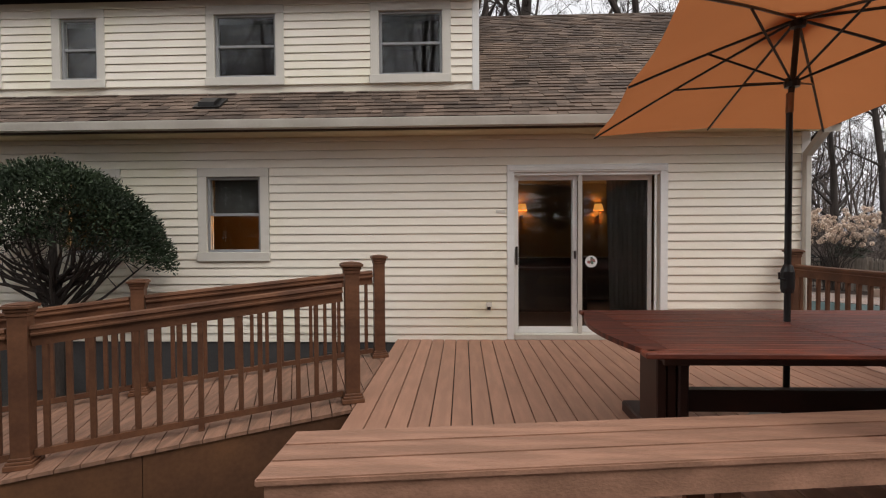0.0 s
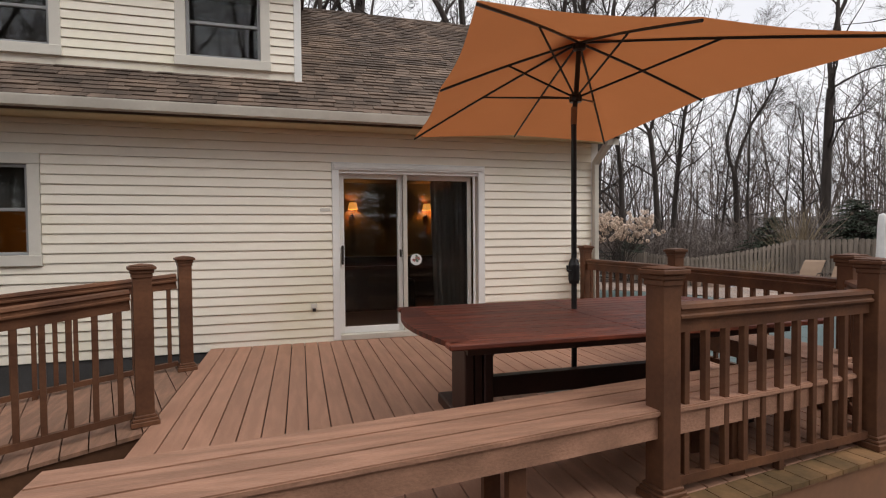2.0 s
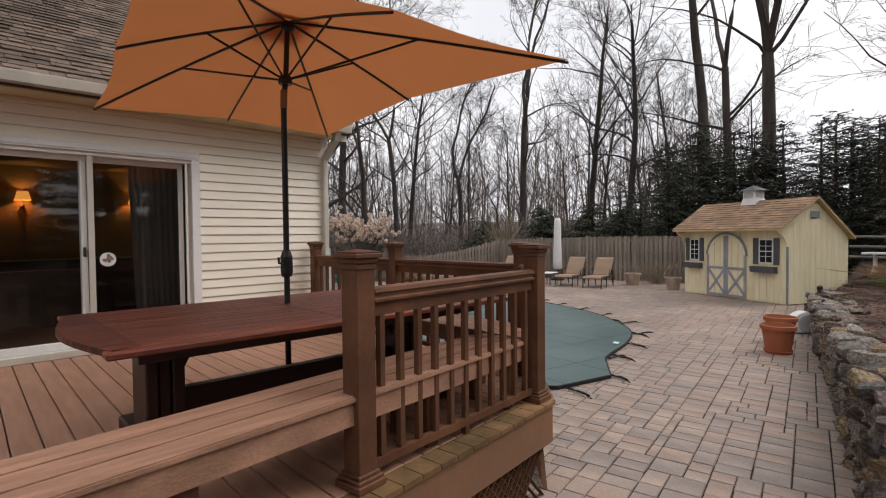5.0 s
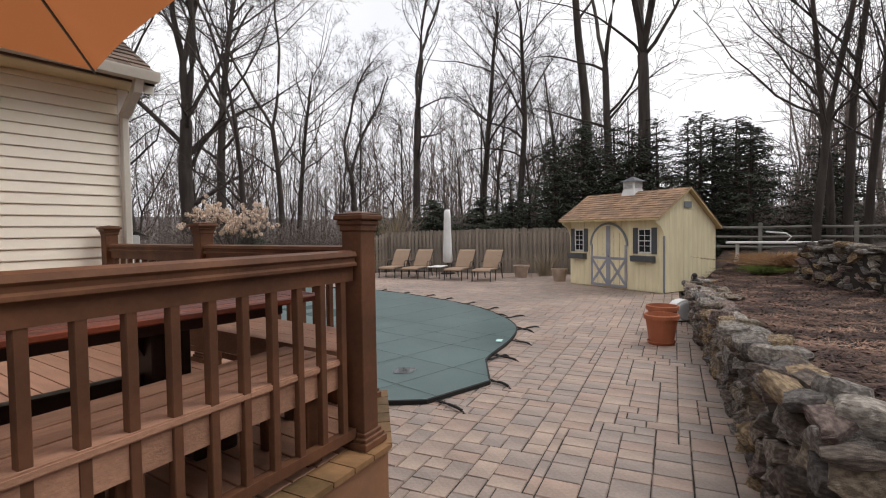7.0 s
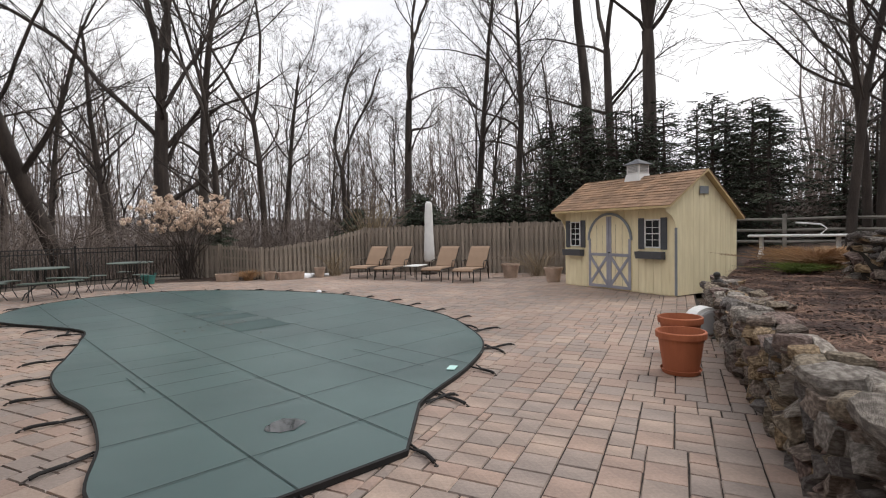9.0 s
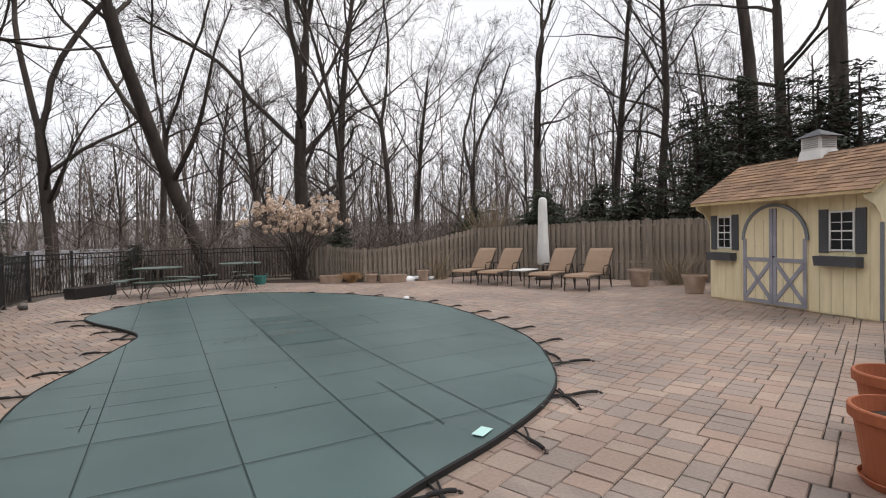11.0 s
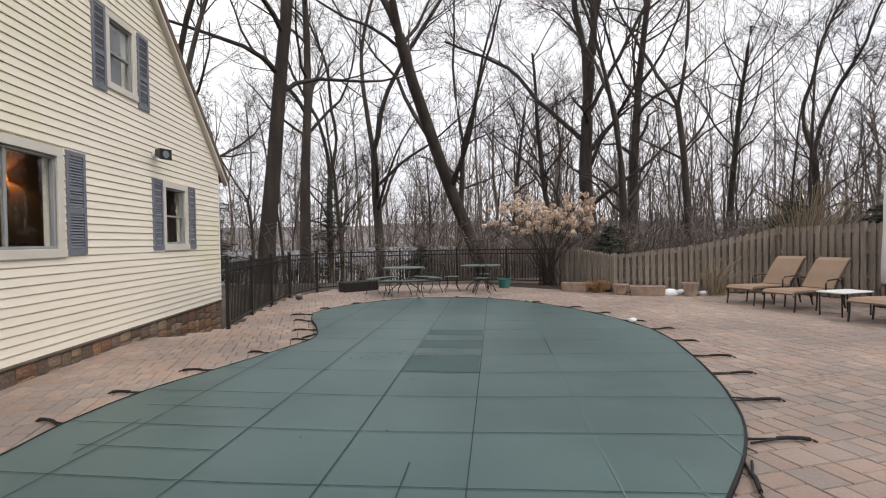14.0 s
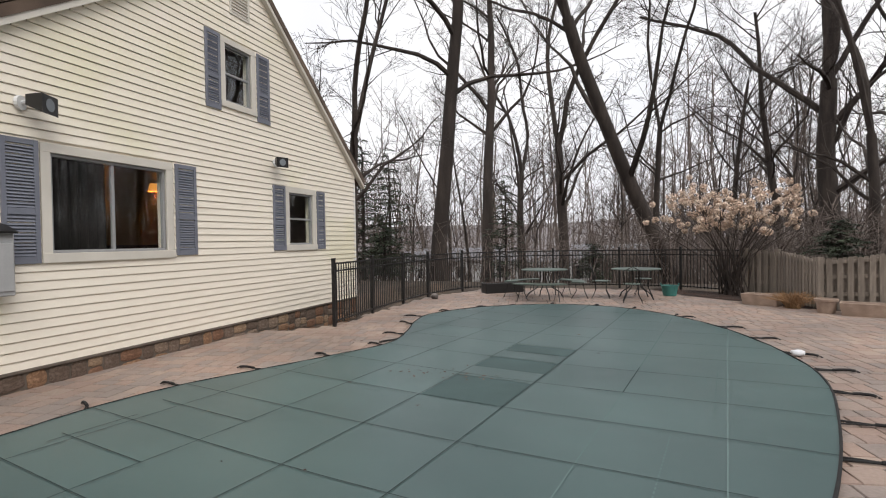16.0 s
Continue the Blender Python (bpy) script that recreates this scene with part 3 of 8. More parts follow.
# the attic wall gets the gloom of an unlit room as its colour
for nm, d in (("wall_inside", (XW0 + 0.01, XG - 0.17, 11.2, 11.3, ZD, 3.05)), ("wall_partition", (-0.35, -0.25, YW + 0.17, 11.2, ZD, 3.05)),
              ("wall_attic", (XW0 + 0.5, 0.2, 9.3, 9.4, 3.13, 4.9))):
    bm = bmesh.new()
    box(bm, *d)
    struct(nm, bm, M["screen" if nm == "wall_attic" else "interior"], "attic wall behind the dormer, the room's gloom put into its colour" if nm == "wall_attic" else "tan painted wall inside the house", category="wall")


def window(name, label, o, to_world, trim=0.115, style="hung", top=None, sash=None):
    """A window in an opening: outer casing, sill, sash frame, meeting rail, panes."""
    a0, a1, z0, z1 = o
    w = tagged(new(name), label, "window", "", "structure")
    sash = sash or M["sash"]

    def bar(nm, u0, u1, v0, v1, d0, d1, mat, parent=w, b=0.004):
        bm = bmesh.new()
        box(bm, u0, u1, d0, d1, v0, v1, b)
        for v in bm.verts:
            v.co = Vector(to_world(v.co.x, v.co.y, v.co.z))
        return part(nm, bm, mat, parent)
    t = trim
    bar("casing", a0 - t, a1 + t, z1, z1 + t, -0.01, 0.03, M["trim"])
    bar("window_sill", a0 - t - 0.01, a1 + t + 0.01, z0 - t, z0, -0.01, 0.05, M["trim"])
    bar("casing", a0 - t, a0, z0, z1, -0.01, 0.03, M["trim"])
    bar("casing", a1, a1 + t, z0, z1, -0.01, 0.03, M["trim"])
    f = 0.035
    for u0, u1, v0, v1 in ((a0, a1, z1 - f, z1), (a0, a1, z0, z0 + f), (a0, a0 + f, z0 + f, z1 - f), (a1 - f, a1, z0 + f, z1 - f)):
        bar("window_frame", u0, u1, v0, v1, -0.07, -0.005, sash)
    zm, am = (z0 + z1) / 2, (a0 + a1) / 2
    if style == "hung":
        bar("meeting_rail", a0 + f, a1 - f, zm - 0.018, zm + 0.018, -0.06, -0.015, sash)
        panes = ((a0 + f, a1 - f, zm + 0.018, z1 - f, -0.03), (a0 + f, a1 - f, z0 + f, zm - 0.018, -0.045))
    else:
        bar("meeting_rail", am - 0.02, am + 0.02, z0 + f, z1 - f, -0.06, -0.015, sash)
        panes = ((a0 + f, am - 0.02, z0 + f, z1 - f, -0.03), (am + 0.02, a1 - f, z0 + f, z1 - f, -0.045))
    for u0, u1, v0, v1, d in panes:
        p = bar("pane", u0, u1, v0, v1, d - 0.004, d, M["glass"], w, 0)
        p.visible_shadow = False
    return w


window("window_1", "double-hung window with taupe trim beside the ramp", REAR_WIN, rear)
window("window_2", "double-hung window with taupe trim behind the bush", REAR_WIN2, rear)
window("window_3", "two-part sliding window with taupe trim on the gable", BIG_WIN, gab, 0.11, "slide")
window("window_4", "double-hung gable window between slatted shutters", SIDE_WIN, gab)
window("window_5", "upper gable window between slatted shutters", UP_WIN, gab, 0.10)
for i, o in enumerate(DWINS):
    window("window_%d" % (6 + i), "double-hung dormer window with taupe trim", o, dorm)


# sliding door
def sliding_door():
    d = tagged(new("door_1"), "white sliding glass patio door, closed, with an insect screen", "door", "", "structure")
    a0, a1, z0, z1 = DOOR

    def bar(nm, u0, u1, v0, v1, d0, d1, mat, label="", parent=d, b=0.004):
        bm = bmesh.new()
        box(bm, u0, u1, YW - d1, YW - d0, v0, v1, b)
        return part(nm, bm, mat, parent, label)
    bar("door_trim", a0 - 0.09, a1 + 0.09, z1, z1 + 0.095, -0.01, 0.035, M["white"])
    bar("door_trim", a0 - 0.09, a0, ZD + 0.002, z1, -0.01, 0.035, M["white"])
    bar("door_trim", a1, a1 + 0.09, ZD + 0.002, z1, -0.01, 0.035, M["white"])
    bar("door_trim", a0 - 0.065, a1 + 0.065, z1 + 0.02, z1 + 0.07, 0.035, 0.045, M["white"])
    bar("threshold", a0, a1, ZD + 0.002, z0 + 0.05, -0.12, 0.05, M["gutter"], "aluminium threshold track")
    bar("head_track", a0, a1, z1 - 0.04, z1, -0.12, 0.01, M["white"])
    mid = 1.66
    for u0, u1, dd, wd in ((a0 + 0.005, mid + 0.03, -0.055, 0.055), (mid - 0.03, a1 - 0.06, -0.10, 0.05)):
        lo, hi = z0 + 0.05, z1 - 0.04
        for nm, x0, x1, v0, v1 in (("stile", u0, u0 + wd, lo, hi), ("stile", u1 - wd, u1, lo, hi), ("door_rail", u0 + wd, u1 - wd, lo, lo + 0.08), ("door_rail", u0 + wd, u1 - wd, hi - 0.055, hi)):
            bar(nm, x0, x1, v0, v1, dd - 0.035, dd, M["white"])
        p = bar("pane", u0 + wd, u1 - wd, lo + 0.08, hi - 0.055, dd - 0.02, dd - 0.015, M["glass"], "", d, 0)
        p.visible_shadow = False
    # screen on the right leaf
    for nm, x0, x1, v0, v1 in (("screen_frame", mid + 0.03, mid + 0.085, z0 + 0.05, z1 - 0.04), ("screen_frame", a1 - 0.06, a1 - 0.035, z0 + 0.05, z1 - 0.04)):
        bar(nm, x0, x1, v0, v1, -0.03, 0.0, M["white"] if x0 > 2 else M["gutter"])
    h = bar("handle", a0 + 0.022, a0 + 0.05, 1.62, 1.86, -0.055, -0.01, M["darkmetal"], "black pull handle", d, 0.008)
    h = bar("handle", mid - 0.012, mid + 0.012, 1.70, 1.80, -0.055, -0.03, M["darkmetal"], "black latch", d, 0.004)
    bm = bmesh.new()
    bmesh.ops.create_circle(bm, cap_ends=True, segments=28, radius=0.075, matrix=Matrix.Translation((1.86, YW + 0.02, 1.665)) @ Matrix.Rotation(radians(90), 4, "X"))
    part("sticker", bm, M["plastic"], d, "round white sticker with a red and green print")
    bm = bmesh.new()
    rnd = random.Random(3)
    for k in range(9):
        a, r = rnd.uniform(0, 6.3), rnd.uniform(0, 0.045)
        bmesh.ops.create_circle(bm, cap_ends=True, segments=7, radius=rnd.uniform(0.012, 0.022), matrix=Matrix.Translation((1.86 + r * math.cos(a), YW + 0.018 - k * 0.0002, 1.665 + r * math.sin(a))) @ Matrix.Rotation(radians(90), 4, "X"))
    part("sticker_print", bm, M["far_print"], d)
    return d


M["far_print"] = material("printed_colours", (0.45, 0.12, 0.12), 0.6, 0.3, 20, 60, 0, second=(0.06, 0.16, 0.12))
sliding_door()

# ---- deck ----
def front_y(x):
    """The slanting outer edge of the deck."""
    return 2.50 + 0.125 * x


DX0, DX1 = -0.60, 4.42
CH0, CH1 = (3.80, front_y(3.80)), (DX1, 3.55)      # cut-off corner
deck = tagged(new("deck"), "raised composite deck with brown boards", "deck", "", "structure")


def deck_front(x):
    return front_y(x) if x <= CH0[0] else CH0[1] + (x - CH0[0]) * (CH1[1] - CH0[1]) / (CH1[0] - CH0[0])


BW = 0.149
x = DX0
while x < DX1 - 0.02:
    x1 = -0.441 if x == DX0 else min(x + BW, DX1)
    bm = bmesh.new()
    g = 0.004
    pts = [(x + g, deck_front(x) + 0.14), (x1 - g, deck_front(x1) + 0.14), (x1 - g, YW - 0.03), (x + g, YW - 0.03)]
    prism(bm, pts, ZD - 0.026, ZD)
    bmesh.ops.bevel(bm, geom=[e for e in bm.edges if abs(e.verts[0].co.z - ZD) < 1e-5 and abs(e.verts[1].co.z - ZD) < 1e-5], offset=0.003, segments=1, affect="EDGES")
    part("deck_board", bm, M["deck"], deck)
    x = x1
for (ax, ay), (bx, by) in (((DX0, front_y(DX0)), CH0), (CH0, CH1)):
    # short border boards laid across the edge
    n = max(1, int(math.hypot(bx - ax, by - ay) / 0.14))
    d = Vector((bx - ax, by - ay, 0)) / n
    nn = Vector((-d.y, d.x, 0)).normalized()
    for i in range(n):
        p = Vector((ax, ay, 0)) + d * i
        q = p + d
        e = d.normalized() * 0.004
        bm = bmesh.new()
        pts = [(p + e - nn * 0.02)[:2], (q - e - nn * 0.02)[:2], (q - e + nn * 0.135)[:2], (p + e + nn * 0.135)[:2]]
        prism(bm, pts, ZD - 0.028, ZD - 0.002)
        part("border_board", bm, M["deck_old"], deck, "dirty, moss-stained border board")
bm = bmesh.new()
for (ax, ay), (bx, by) in (((DX0, front_y(DX0)), CH0), (CH0, CH1), (CH1, (DX1, YW - 0.03)), ((DX0, front_y(DX0)), (DX0, 4.85))):
    d = Vector((bx - ax, by - ay, 0)).normalized()
    nn = Vector((-d.y, d.x, 0)) * 0.025
    pts = [(ax, ay), (bx, by), (bx + nn.x, by + nn.y), (ax + nn.x, ay + nn.y)]
    if ax == bx == DX0:
        pts = [(ax, ay), (ax + 0.025, ay), (ax + 0.025, by), (ax, by)]
    prism(bm, pts, ZD - 0.30, ZD - 0.03)
part("fascia", bm, M["fascia"], deck, "orange-brown fascia board under the deck edge")
# diamond lattice skirt
bm = bmesh.new()
for (ax, ay), (bx, by) in (((DX0 + 0.1, front_y(DX0 + 0.1)), CH0), (CH0, CH1), (CH1, (DX1, YW - 0.1))):
    L = math.hypot(bx - ax, by - ay)
    d = Vector((bx - ax, by - ay, 0)).normalized()
    nn = Vector((-d.y, d.x, 0))
    h = ZD - 0.29
    s = -h
    while s < L:
        for sg, off in ((1, 0.05), (-1, 0.058)):
            u0, u1 = (s, s + h) if sg > 0 else (s + h, s)
            z0, z1 = 0.0, h
            if min(u0, u1) < 0 or max(u0, u1) > L:
                continue
            p0, p1 = Vector((ax, ay, z0)) + d * u0 + nn * off, Vector((ax, ay, z1)) + d * u1 + nn * off
            extrude_profile(bm, [(-0.004, -0.017), (0.004, -0.017), (0.004, 0.017), (-0.004, 0.017)], p0, p1, nn)
        s += 0.075
part("lattice", bm, M["skirt"], deck, "diamond lattice skirt")
bm = bmesh.new()
box(bm, DX0 + 0.12, DX1 - 0.12, 3.6, YW - 0.05, -0.05, ZD - 0.05)
part("deck_frame", bm, M["concrete"], deck)

# posts and railings
POST_MESH = {}


def post(xy, zbase, ztop, group="deck posts", yaw=0.0):
    """A sleeved post with a flared base collar and a stepped flat cap."""
    t = thing("railing_post", "brown composite railing post with a stepped flat cap", "post", group, at=pose(xy[0], xy[1], zbase, 0, 0, yaw))
    h = ztop - zbase
    key = round(h, 3)
    if key not in POST_MESH:
        bm = bmesh.new()
        box(bm, -0.057, 0.057, -0.057, 0.057, 0, h - 0.05, 0.004)
        bs = bmesh.new()
        for w, a, b in ((0.088, 0.0, 0.035), (0.078, 0.035, 0.055), (0.068, 0.055, 0.075)):
            box(bs, -w, w, -w, w, a, b, 0.004)
        bc = bmesh.new()
        for w, a, b in ((0.064, -0.09, -0.06), (0.072, -0.06, -0.035), (0.086, -0.035, -0.012), (0.074, -0.012, -0.004)):
            box(bc, -w, w, -w, w, h + a, h + b, 0.004)
        p = bmesh.ops.create_cone(bc, cap_ends=False, segments=4, radius1=0.103, radius2=0.004, depth=0.012, matrix=Matrix.Translation((0, 0, h + 0.001)) @ Matrix.Rotation(radians(45), 4, "Z"))
        POST_MESH[key] = [part("shaft", bm, M["rail"], t), part("base_collar", bs, M["rail"], t), part("cap", bc, M["rail"], t)]
    else:
        for src in POST_MESH[key]:
            part(src.name.split(".")[0], src.data, None, t)
    return t


BAL = None


def railing(p0, p1, zlow0, zlow1, name_group="deck railings", count=None, gap=0.07, foot=True):
    """A rail section between two posts: moulded top rail, bottom rail and square balusters."""
    p0, p1 = Vector(p0), Vector(p1)
    d = (p1 - p0).normalized()
    a, b = p0 + d * gap, p1 - d * gap
    t = thing("railing", "brown composite railing section with square balusters", "railing", name_group, at=Matrix.Translation((p0.x, p0.y, zlow0)))
    o = Vector((p0.x, p0.y, zlow0))
    L = (p1 - p0).length
    za = lambda q: zlow0 + (zlow1 - zlow0) * ((Vector(q) - p0).length / L)
    top = [(-0.045, 0.0), (0.045, 0.0), (0.045, 0.012), (0.034, 0.02), (0.034, 0.036), (0.046, 0.046), (0.04, 0.066), (0.0, 0.074), (-0.04, 0.066), (-0.046, 0.046), (-0.034, 0.036), (-0.034, 0.02), (-0.045, 0.012)]
    bm = bmesh.new()
    extrude_profile(bm, top, (a.x - o.x, a.y - o.y, za(a) - o.z + 0.88), (b.x - o.x, b.y - o.y, za(b) - o.z + 0.88))
    part("top_rail", bm, M["rail"], t)
    bm = bmesh.new()
    extrude_profile(bm, [(-0.02, 0), (0.02, 0), (0.02, 0.07), (-0.02, 0.07)], (a.x - o.x, a.y - o.y, za(a) - o.z + 0.808), (b.x - o.x, b.y - o.y, za(b) - o.z + 0.808))
    part("upper_rail", bm, M["rail"], t)
    bm = bmesh.new()
    extrude_profile(bm, [(-0.022, 0), (0.022, 0), (0.022, 0.045), (-0.022, 0.045)], (a.x - o.x, a.y - o.y, za(a) - o.z + 0.055), (b.x - o.x, b.y - o.y, za(b) - o.z + 0.055))
    part("bottom_rail", bm, M["rail"], t)
    n = count or max(2, int((b - a).length / 0.135))
    yaw = math.atan2(d.y, d.x)
    global BAL
    if BAL is None:
        bb = bmesh.new()
        box(bb, -0.0175, 0.0175, -0.0175, 0.0175, 0.0, 0.745, 0.003)
        BAL = bb
    me = bpy.data.meshes.get("baluster_mesh")
    if me is None:
        me = bpy.data.meshes.new("baluster_mesh")
        BAL.to_mesh(me)
        me.materials.append(M["rail"])
    for i in range(n):
        q = a + (b - a) * (i + 0.5) / n
        c = part("baluster", me, None, t)
        c.matrix_local = pose(q.x - o.x, q.y - o.y, za(q) - o.z + 0.085, 0, 0, math.degrees(yaw))
    if foot:
        q = (a + b) / 2
        bm = bmesh.new()
        box(bm, -0.02, 0.02, -0.02, 0.02, 0, 0.06, 0.003, m=pose(q.x - o.x, q.y - o.y, za(q) - o.z, 0, 0, math.degrees(yaw)))
        part("support_block", bm, M["rail"], t)
    return t


CAP = 1.815
BP, CP, DP, FP, HP = (2.10, 2.915), (3.73, 3.08), (4.22, 3.56), (4.22, 5.32), (4.22, 7.06)
for p in (BP, CP, DP, FP, HP):
    post(p, ZD, CAP, yaw=7 if p in (BP, CP) else 0)
for a, b in ((BP, CP), (CP, DP), (DP, FP), (FP, HP)):
    railing(a, b, ZD, ZD)
# ramp: falls to the west
RS, TURN = 0.105, radians(18.5)
RO = Vector((-0.645, 4.80))
RD, RN = Vector((-math.cos(TURN), -math.sin(TURN))), Vector((-math.sin(TURN), math.cos(TURN)))


def ramp_z(u):
    return ZD - 0.003 - RS * max(0.0, u)


def ramp_at(u, v):
    p = RO + RD * u + RN * v
    return (p.x, p.y, ramp_z(u))


RV0, RV1 = -0.20, 1.62
ramp = tagged(new("ramp"), "composite access ramp sloping down from the deck", "ramp", "", "structure")
u = -0.72
while u < 6.0:
    bm = bmesh.new()
    co = [ramp_at(u + 0.004, RV0), ramp_at(u + BW - 0.004, RV0), ramp_at(u + BW - 0.004, RV1), ramp_at(u + 0.004, RV1)]
    A, B = [bm.verts.new((a, b, c - 0.026)) for a, b, c in co], [bm.verts.new(c) for c in co]
    bm.faces.new(A[::-1]), bm.faces.new(B)
    for i in range(4):
        bm.faces.new([A[i], A[(i + 1) % 4], B[(i + 1) % 4], B[i]])
    bmesh.ops.bisect_plane(bm, geom=bm.verts[:] + bm.edges[:] + bm.faces[:], plane_co=(DX0 - 0.006, 0, 0), plane_no=(1, 0, 0), clear_outer=True)
    open_edges = [e for e in bm.edges if e.is_boundary]
    if open_edges:
        bmesh.ops.holes_fill(bm, edges=open_edges)
    if len(bm.faces):
        part("deck_board", bm, M["deck_ramp"], ramp)
    u += BW
for v in (RV0 + 0.02, RV1 - 0.04):
    bm = bmesh.new()
    u0 = 0.0 if v < 0 else -0.40
    for ua, ub in ((u0, 1.45), (1.456, 3.6), (3.606, 6.0)):
        A, B = [], []
        for uu, low in ((ua, 1), (ub, 1), (ub, 0), (ua, 0)):
            for L, o in ((A, 0.0), (B, 0.02)):
                p = ramp_at(uu, v + o)
                L.append(bm.verts.new((p[0], p[1], 0.0 if low else p[2] - 0.03)))
        bm.faces.new(A), bm.faces.new(B[::-1])
        for i in range(4):
            bm.faces.new([A[i], A[(i + 1) % 4], B[(i + 1) % 4], B[i]])
    part("skirt_board", bm, M["skirt"], ramp)
for v, stops in ((0.0, (0.0, 2.21, 4.5)), (1.43, (-0.447, 1.88, 4.2))):
    for ua, ub in zip(stops, stops[1:]):
        pa, pb = ramp_at(ua, v), ramp_at(ub, v)
        railing((pa[0], pa[1], 0), (pb[0], pb[1], 0), pa[2], pb[2], "ramp railings", count=15)
    for uu in stops:
        p = ramp_at(uu, v)
        post(p[:2], p[2], p[2] + 1.11, "ramp posts", math.degrees(TURN))


# bench along the front edge
def bench():
    b = thing("deck_bench", "built-in composite bench along the deck edge", "bench")
    z = ZD + 0.45
    x0, x1 = -0.50, 3.62
    f = lambda x: 2.61 + 0.125 * x
    for i in range(3):
        o0, o1 = i * 0.152 + 0.002, (i + 1) * 0.152 - 0.002
        bm = bmesh.new()
        prism(bm, [(x0, f(x0) + o0), (x1, f(x1) + o0), (x1, f(x1) + o1), (x0, f(x0) + o1)], z - 0.03, z)
        bmesh.ops.bevel(bm, geom=list(bm.edges), offset=0.006, segments=2, affect="EDGES")
        part("seat_board", bm, M["deck_x"], b)
    bm = bmesh.new()
    xa = x1
    prism(bm, [(x0 + 0.03, f(x0) + 0.02), (xa, f(xa) + 0.02), (xa, f(xa) + 0.045), (x0 + 0.03, f(x0) + 0.045)], z - 0.14, z - 0.03)
    part("apron", bm, M["deck_x"], b)
    bm = bmesh.new()
    prism(bm, [(x0 + 0.03, f(x0) + 0.41), (x1, f(x1) + 0.41), (x1, f(x1) + 0.435), (x0 + 0.03, f(x0) + 0.435)], z - 0.14, z - 0.03)
    part("apron", bm, M["deck_x"], b)
    bm = bmesh.new()
    prism(bm, [(x0 + 0.03, f(x0) + 0.045), (x0 + 0.055, f(x0) + 0.045), (x0 + 0.055, f(x0) + 0.41), (x0 + 0.03, f(x0) + 0.41)], z - 0.14, z - 0.03)
    part("apron", bm, M["deck_x"], b)
    for x in (0.0, 1.25, 2.6, 3.4):
        for o in (0.055, 0.35):
            bm = bmesh.new()
            box(bm, x, x + 0.085, f(x) + o, f(x) + o + 0.05, ZD, z - 0.03, 0.004)
            part("leg", bm, M["rail"], b)
    return b


bench()

# ---- patio ----
PATIO = [(-8, -3.5), (4.8, -2.6), (5.0, 1.1), (6.84, 1.5), (9.34, 2.2), (12.6, 2.85), (15.9, 3.75), (18.3, 4.2), (20.6, 8.9), (18.45, 15.6), (14.5, 16.6), (14.2, 18.9), (11.6, 20.4),
         (8.5, 20.6), (6.5, 19.6), (5.62, 17.6), (5.5, 15.2), (5.58, 12.55), (4.35, 11.4), (4.35, 7.3), (-8, 7.2)]


def inside(p, poly):
    c = False
    for (x0, y0), (x1, y1) in zip(poly, poly[1:] + poly[:1]):
        if (y0 > p[1]) != (y1 > p[1]) and p[0] < (x1 - x0) * (p[1] - y0) / (y1 - y0) + x0:
            c = not c
    return c


def smooth_loop(pts, n=8):
    out = []
    for i in range(len(pts)):
        p0, p1, p2, p3 = [Vector(pts[(i + k) % len(pts)]) for k in (-1, 0, 1, 2)]
        for k in range(n):
            t = k / n
            out.append(0.5 * (2 * p1 + (p2 - p0) * t + (2 * p0 - 5 * p1 + 4 * p2 - p3) * t * t + (3 * p1 - p0 - 3 * p2 + p3) * t ** 3))
    return [(p.x, p.y) for p in out]


POOL = smooth_loop([(5.32, 5.11), (5.92, 4.34), (6.81, 4.13), (7.58, 4.63), (8.80, 4.92), (9.78, 5.30), (10.55, 5.95), (11.47, 7.15), (12.24, 9.1), (12.66, 11.1), (12.3, 13.4), (11.5, 15.05),
                    (10.45, 16.0), (9.1, 16.2), (7.7, 15.4), (6.95, 14.2), (6.98, 13.2), (7.24, 12.2), (7.38, 11.2), (7.02, 10.3), (6.58, 9.4), (6.18, 8.6), (5.97, 7.75), (5.92, 6.9), (5.68, 6.05)])
# the near end of the cover is cut straight between its anchors
for i in range(3):
    for k in range(9):
        p = Vector(POOL[i * 8]).lerp(Vector(POOL[i * 8 + 8]), k / 8)
        POOL[i * 8 + k] = (p.x, p.y)
bm = bmesh.new()
f = bm.faces.new([bm.verts.new((x, y, -0.010)) for x, y in PATIO])
bmesh.ops.triangulate(bm, faces=[f])
patio = struct("pavement", bm, M["sand"], "patio of tumbled tan and pink concrete pavers", category="pavement")

rnd = random.Random(11)
ca, sa = math.cos(radians(PAVE)), math.sin(radians(PAVE))
stones = []


def lay(u, v, w, h):
    mx, my = u + w / 2, v + h / 2
    px, py = mx * ca - my * sa + 7, mx * sa + my * ca + 8
    if not inside((px, py), PATIO):
        return
    if all(inside((px + ux, py + uy), POOL) for ux in (-0.35, 0.35) for uy in (-0.35, 0.35)):
        return
    if DX0 + 0.3 < px < DX1 - 0.4 and py > 3.4 or (px < -0.9 and py > 5.2 + 0.33 * px):
        return
    stones.append((px, py, w, h))


CELL, NC = 0.086, 450
used = bytearray(NC * NC)
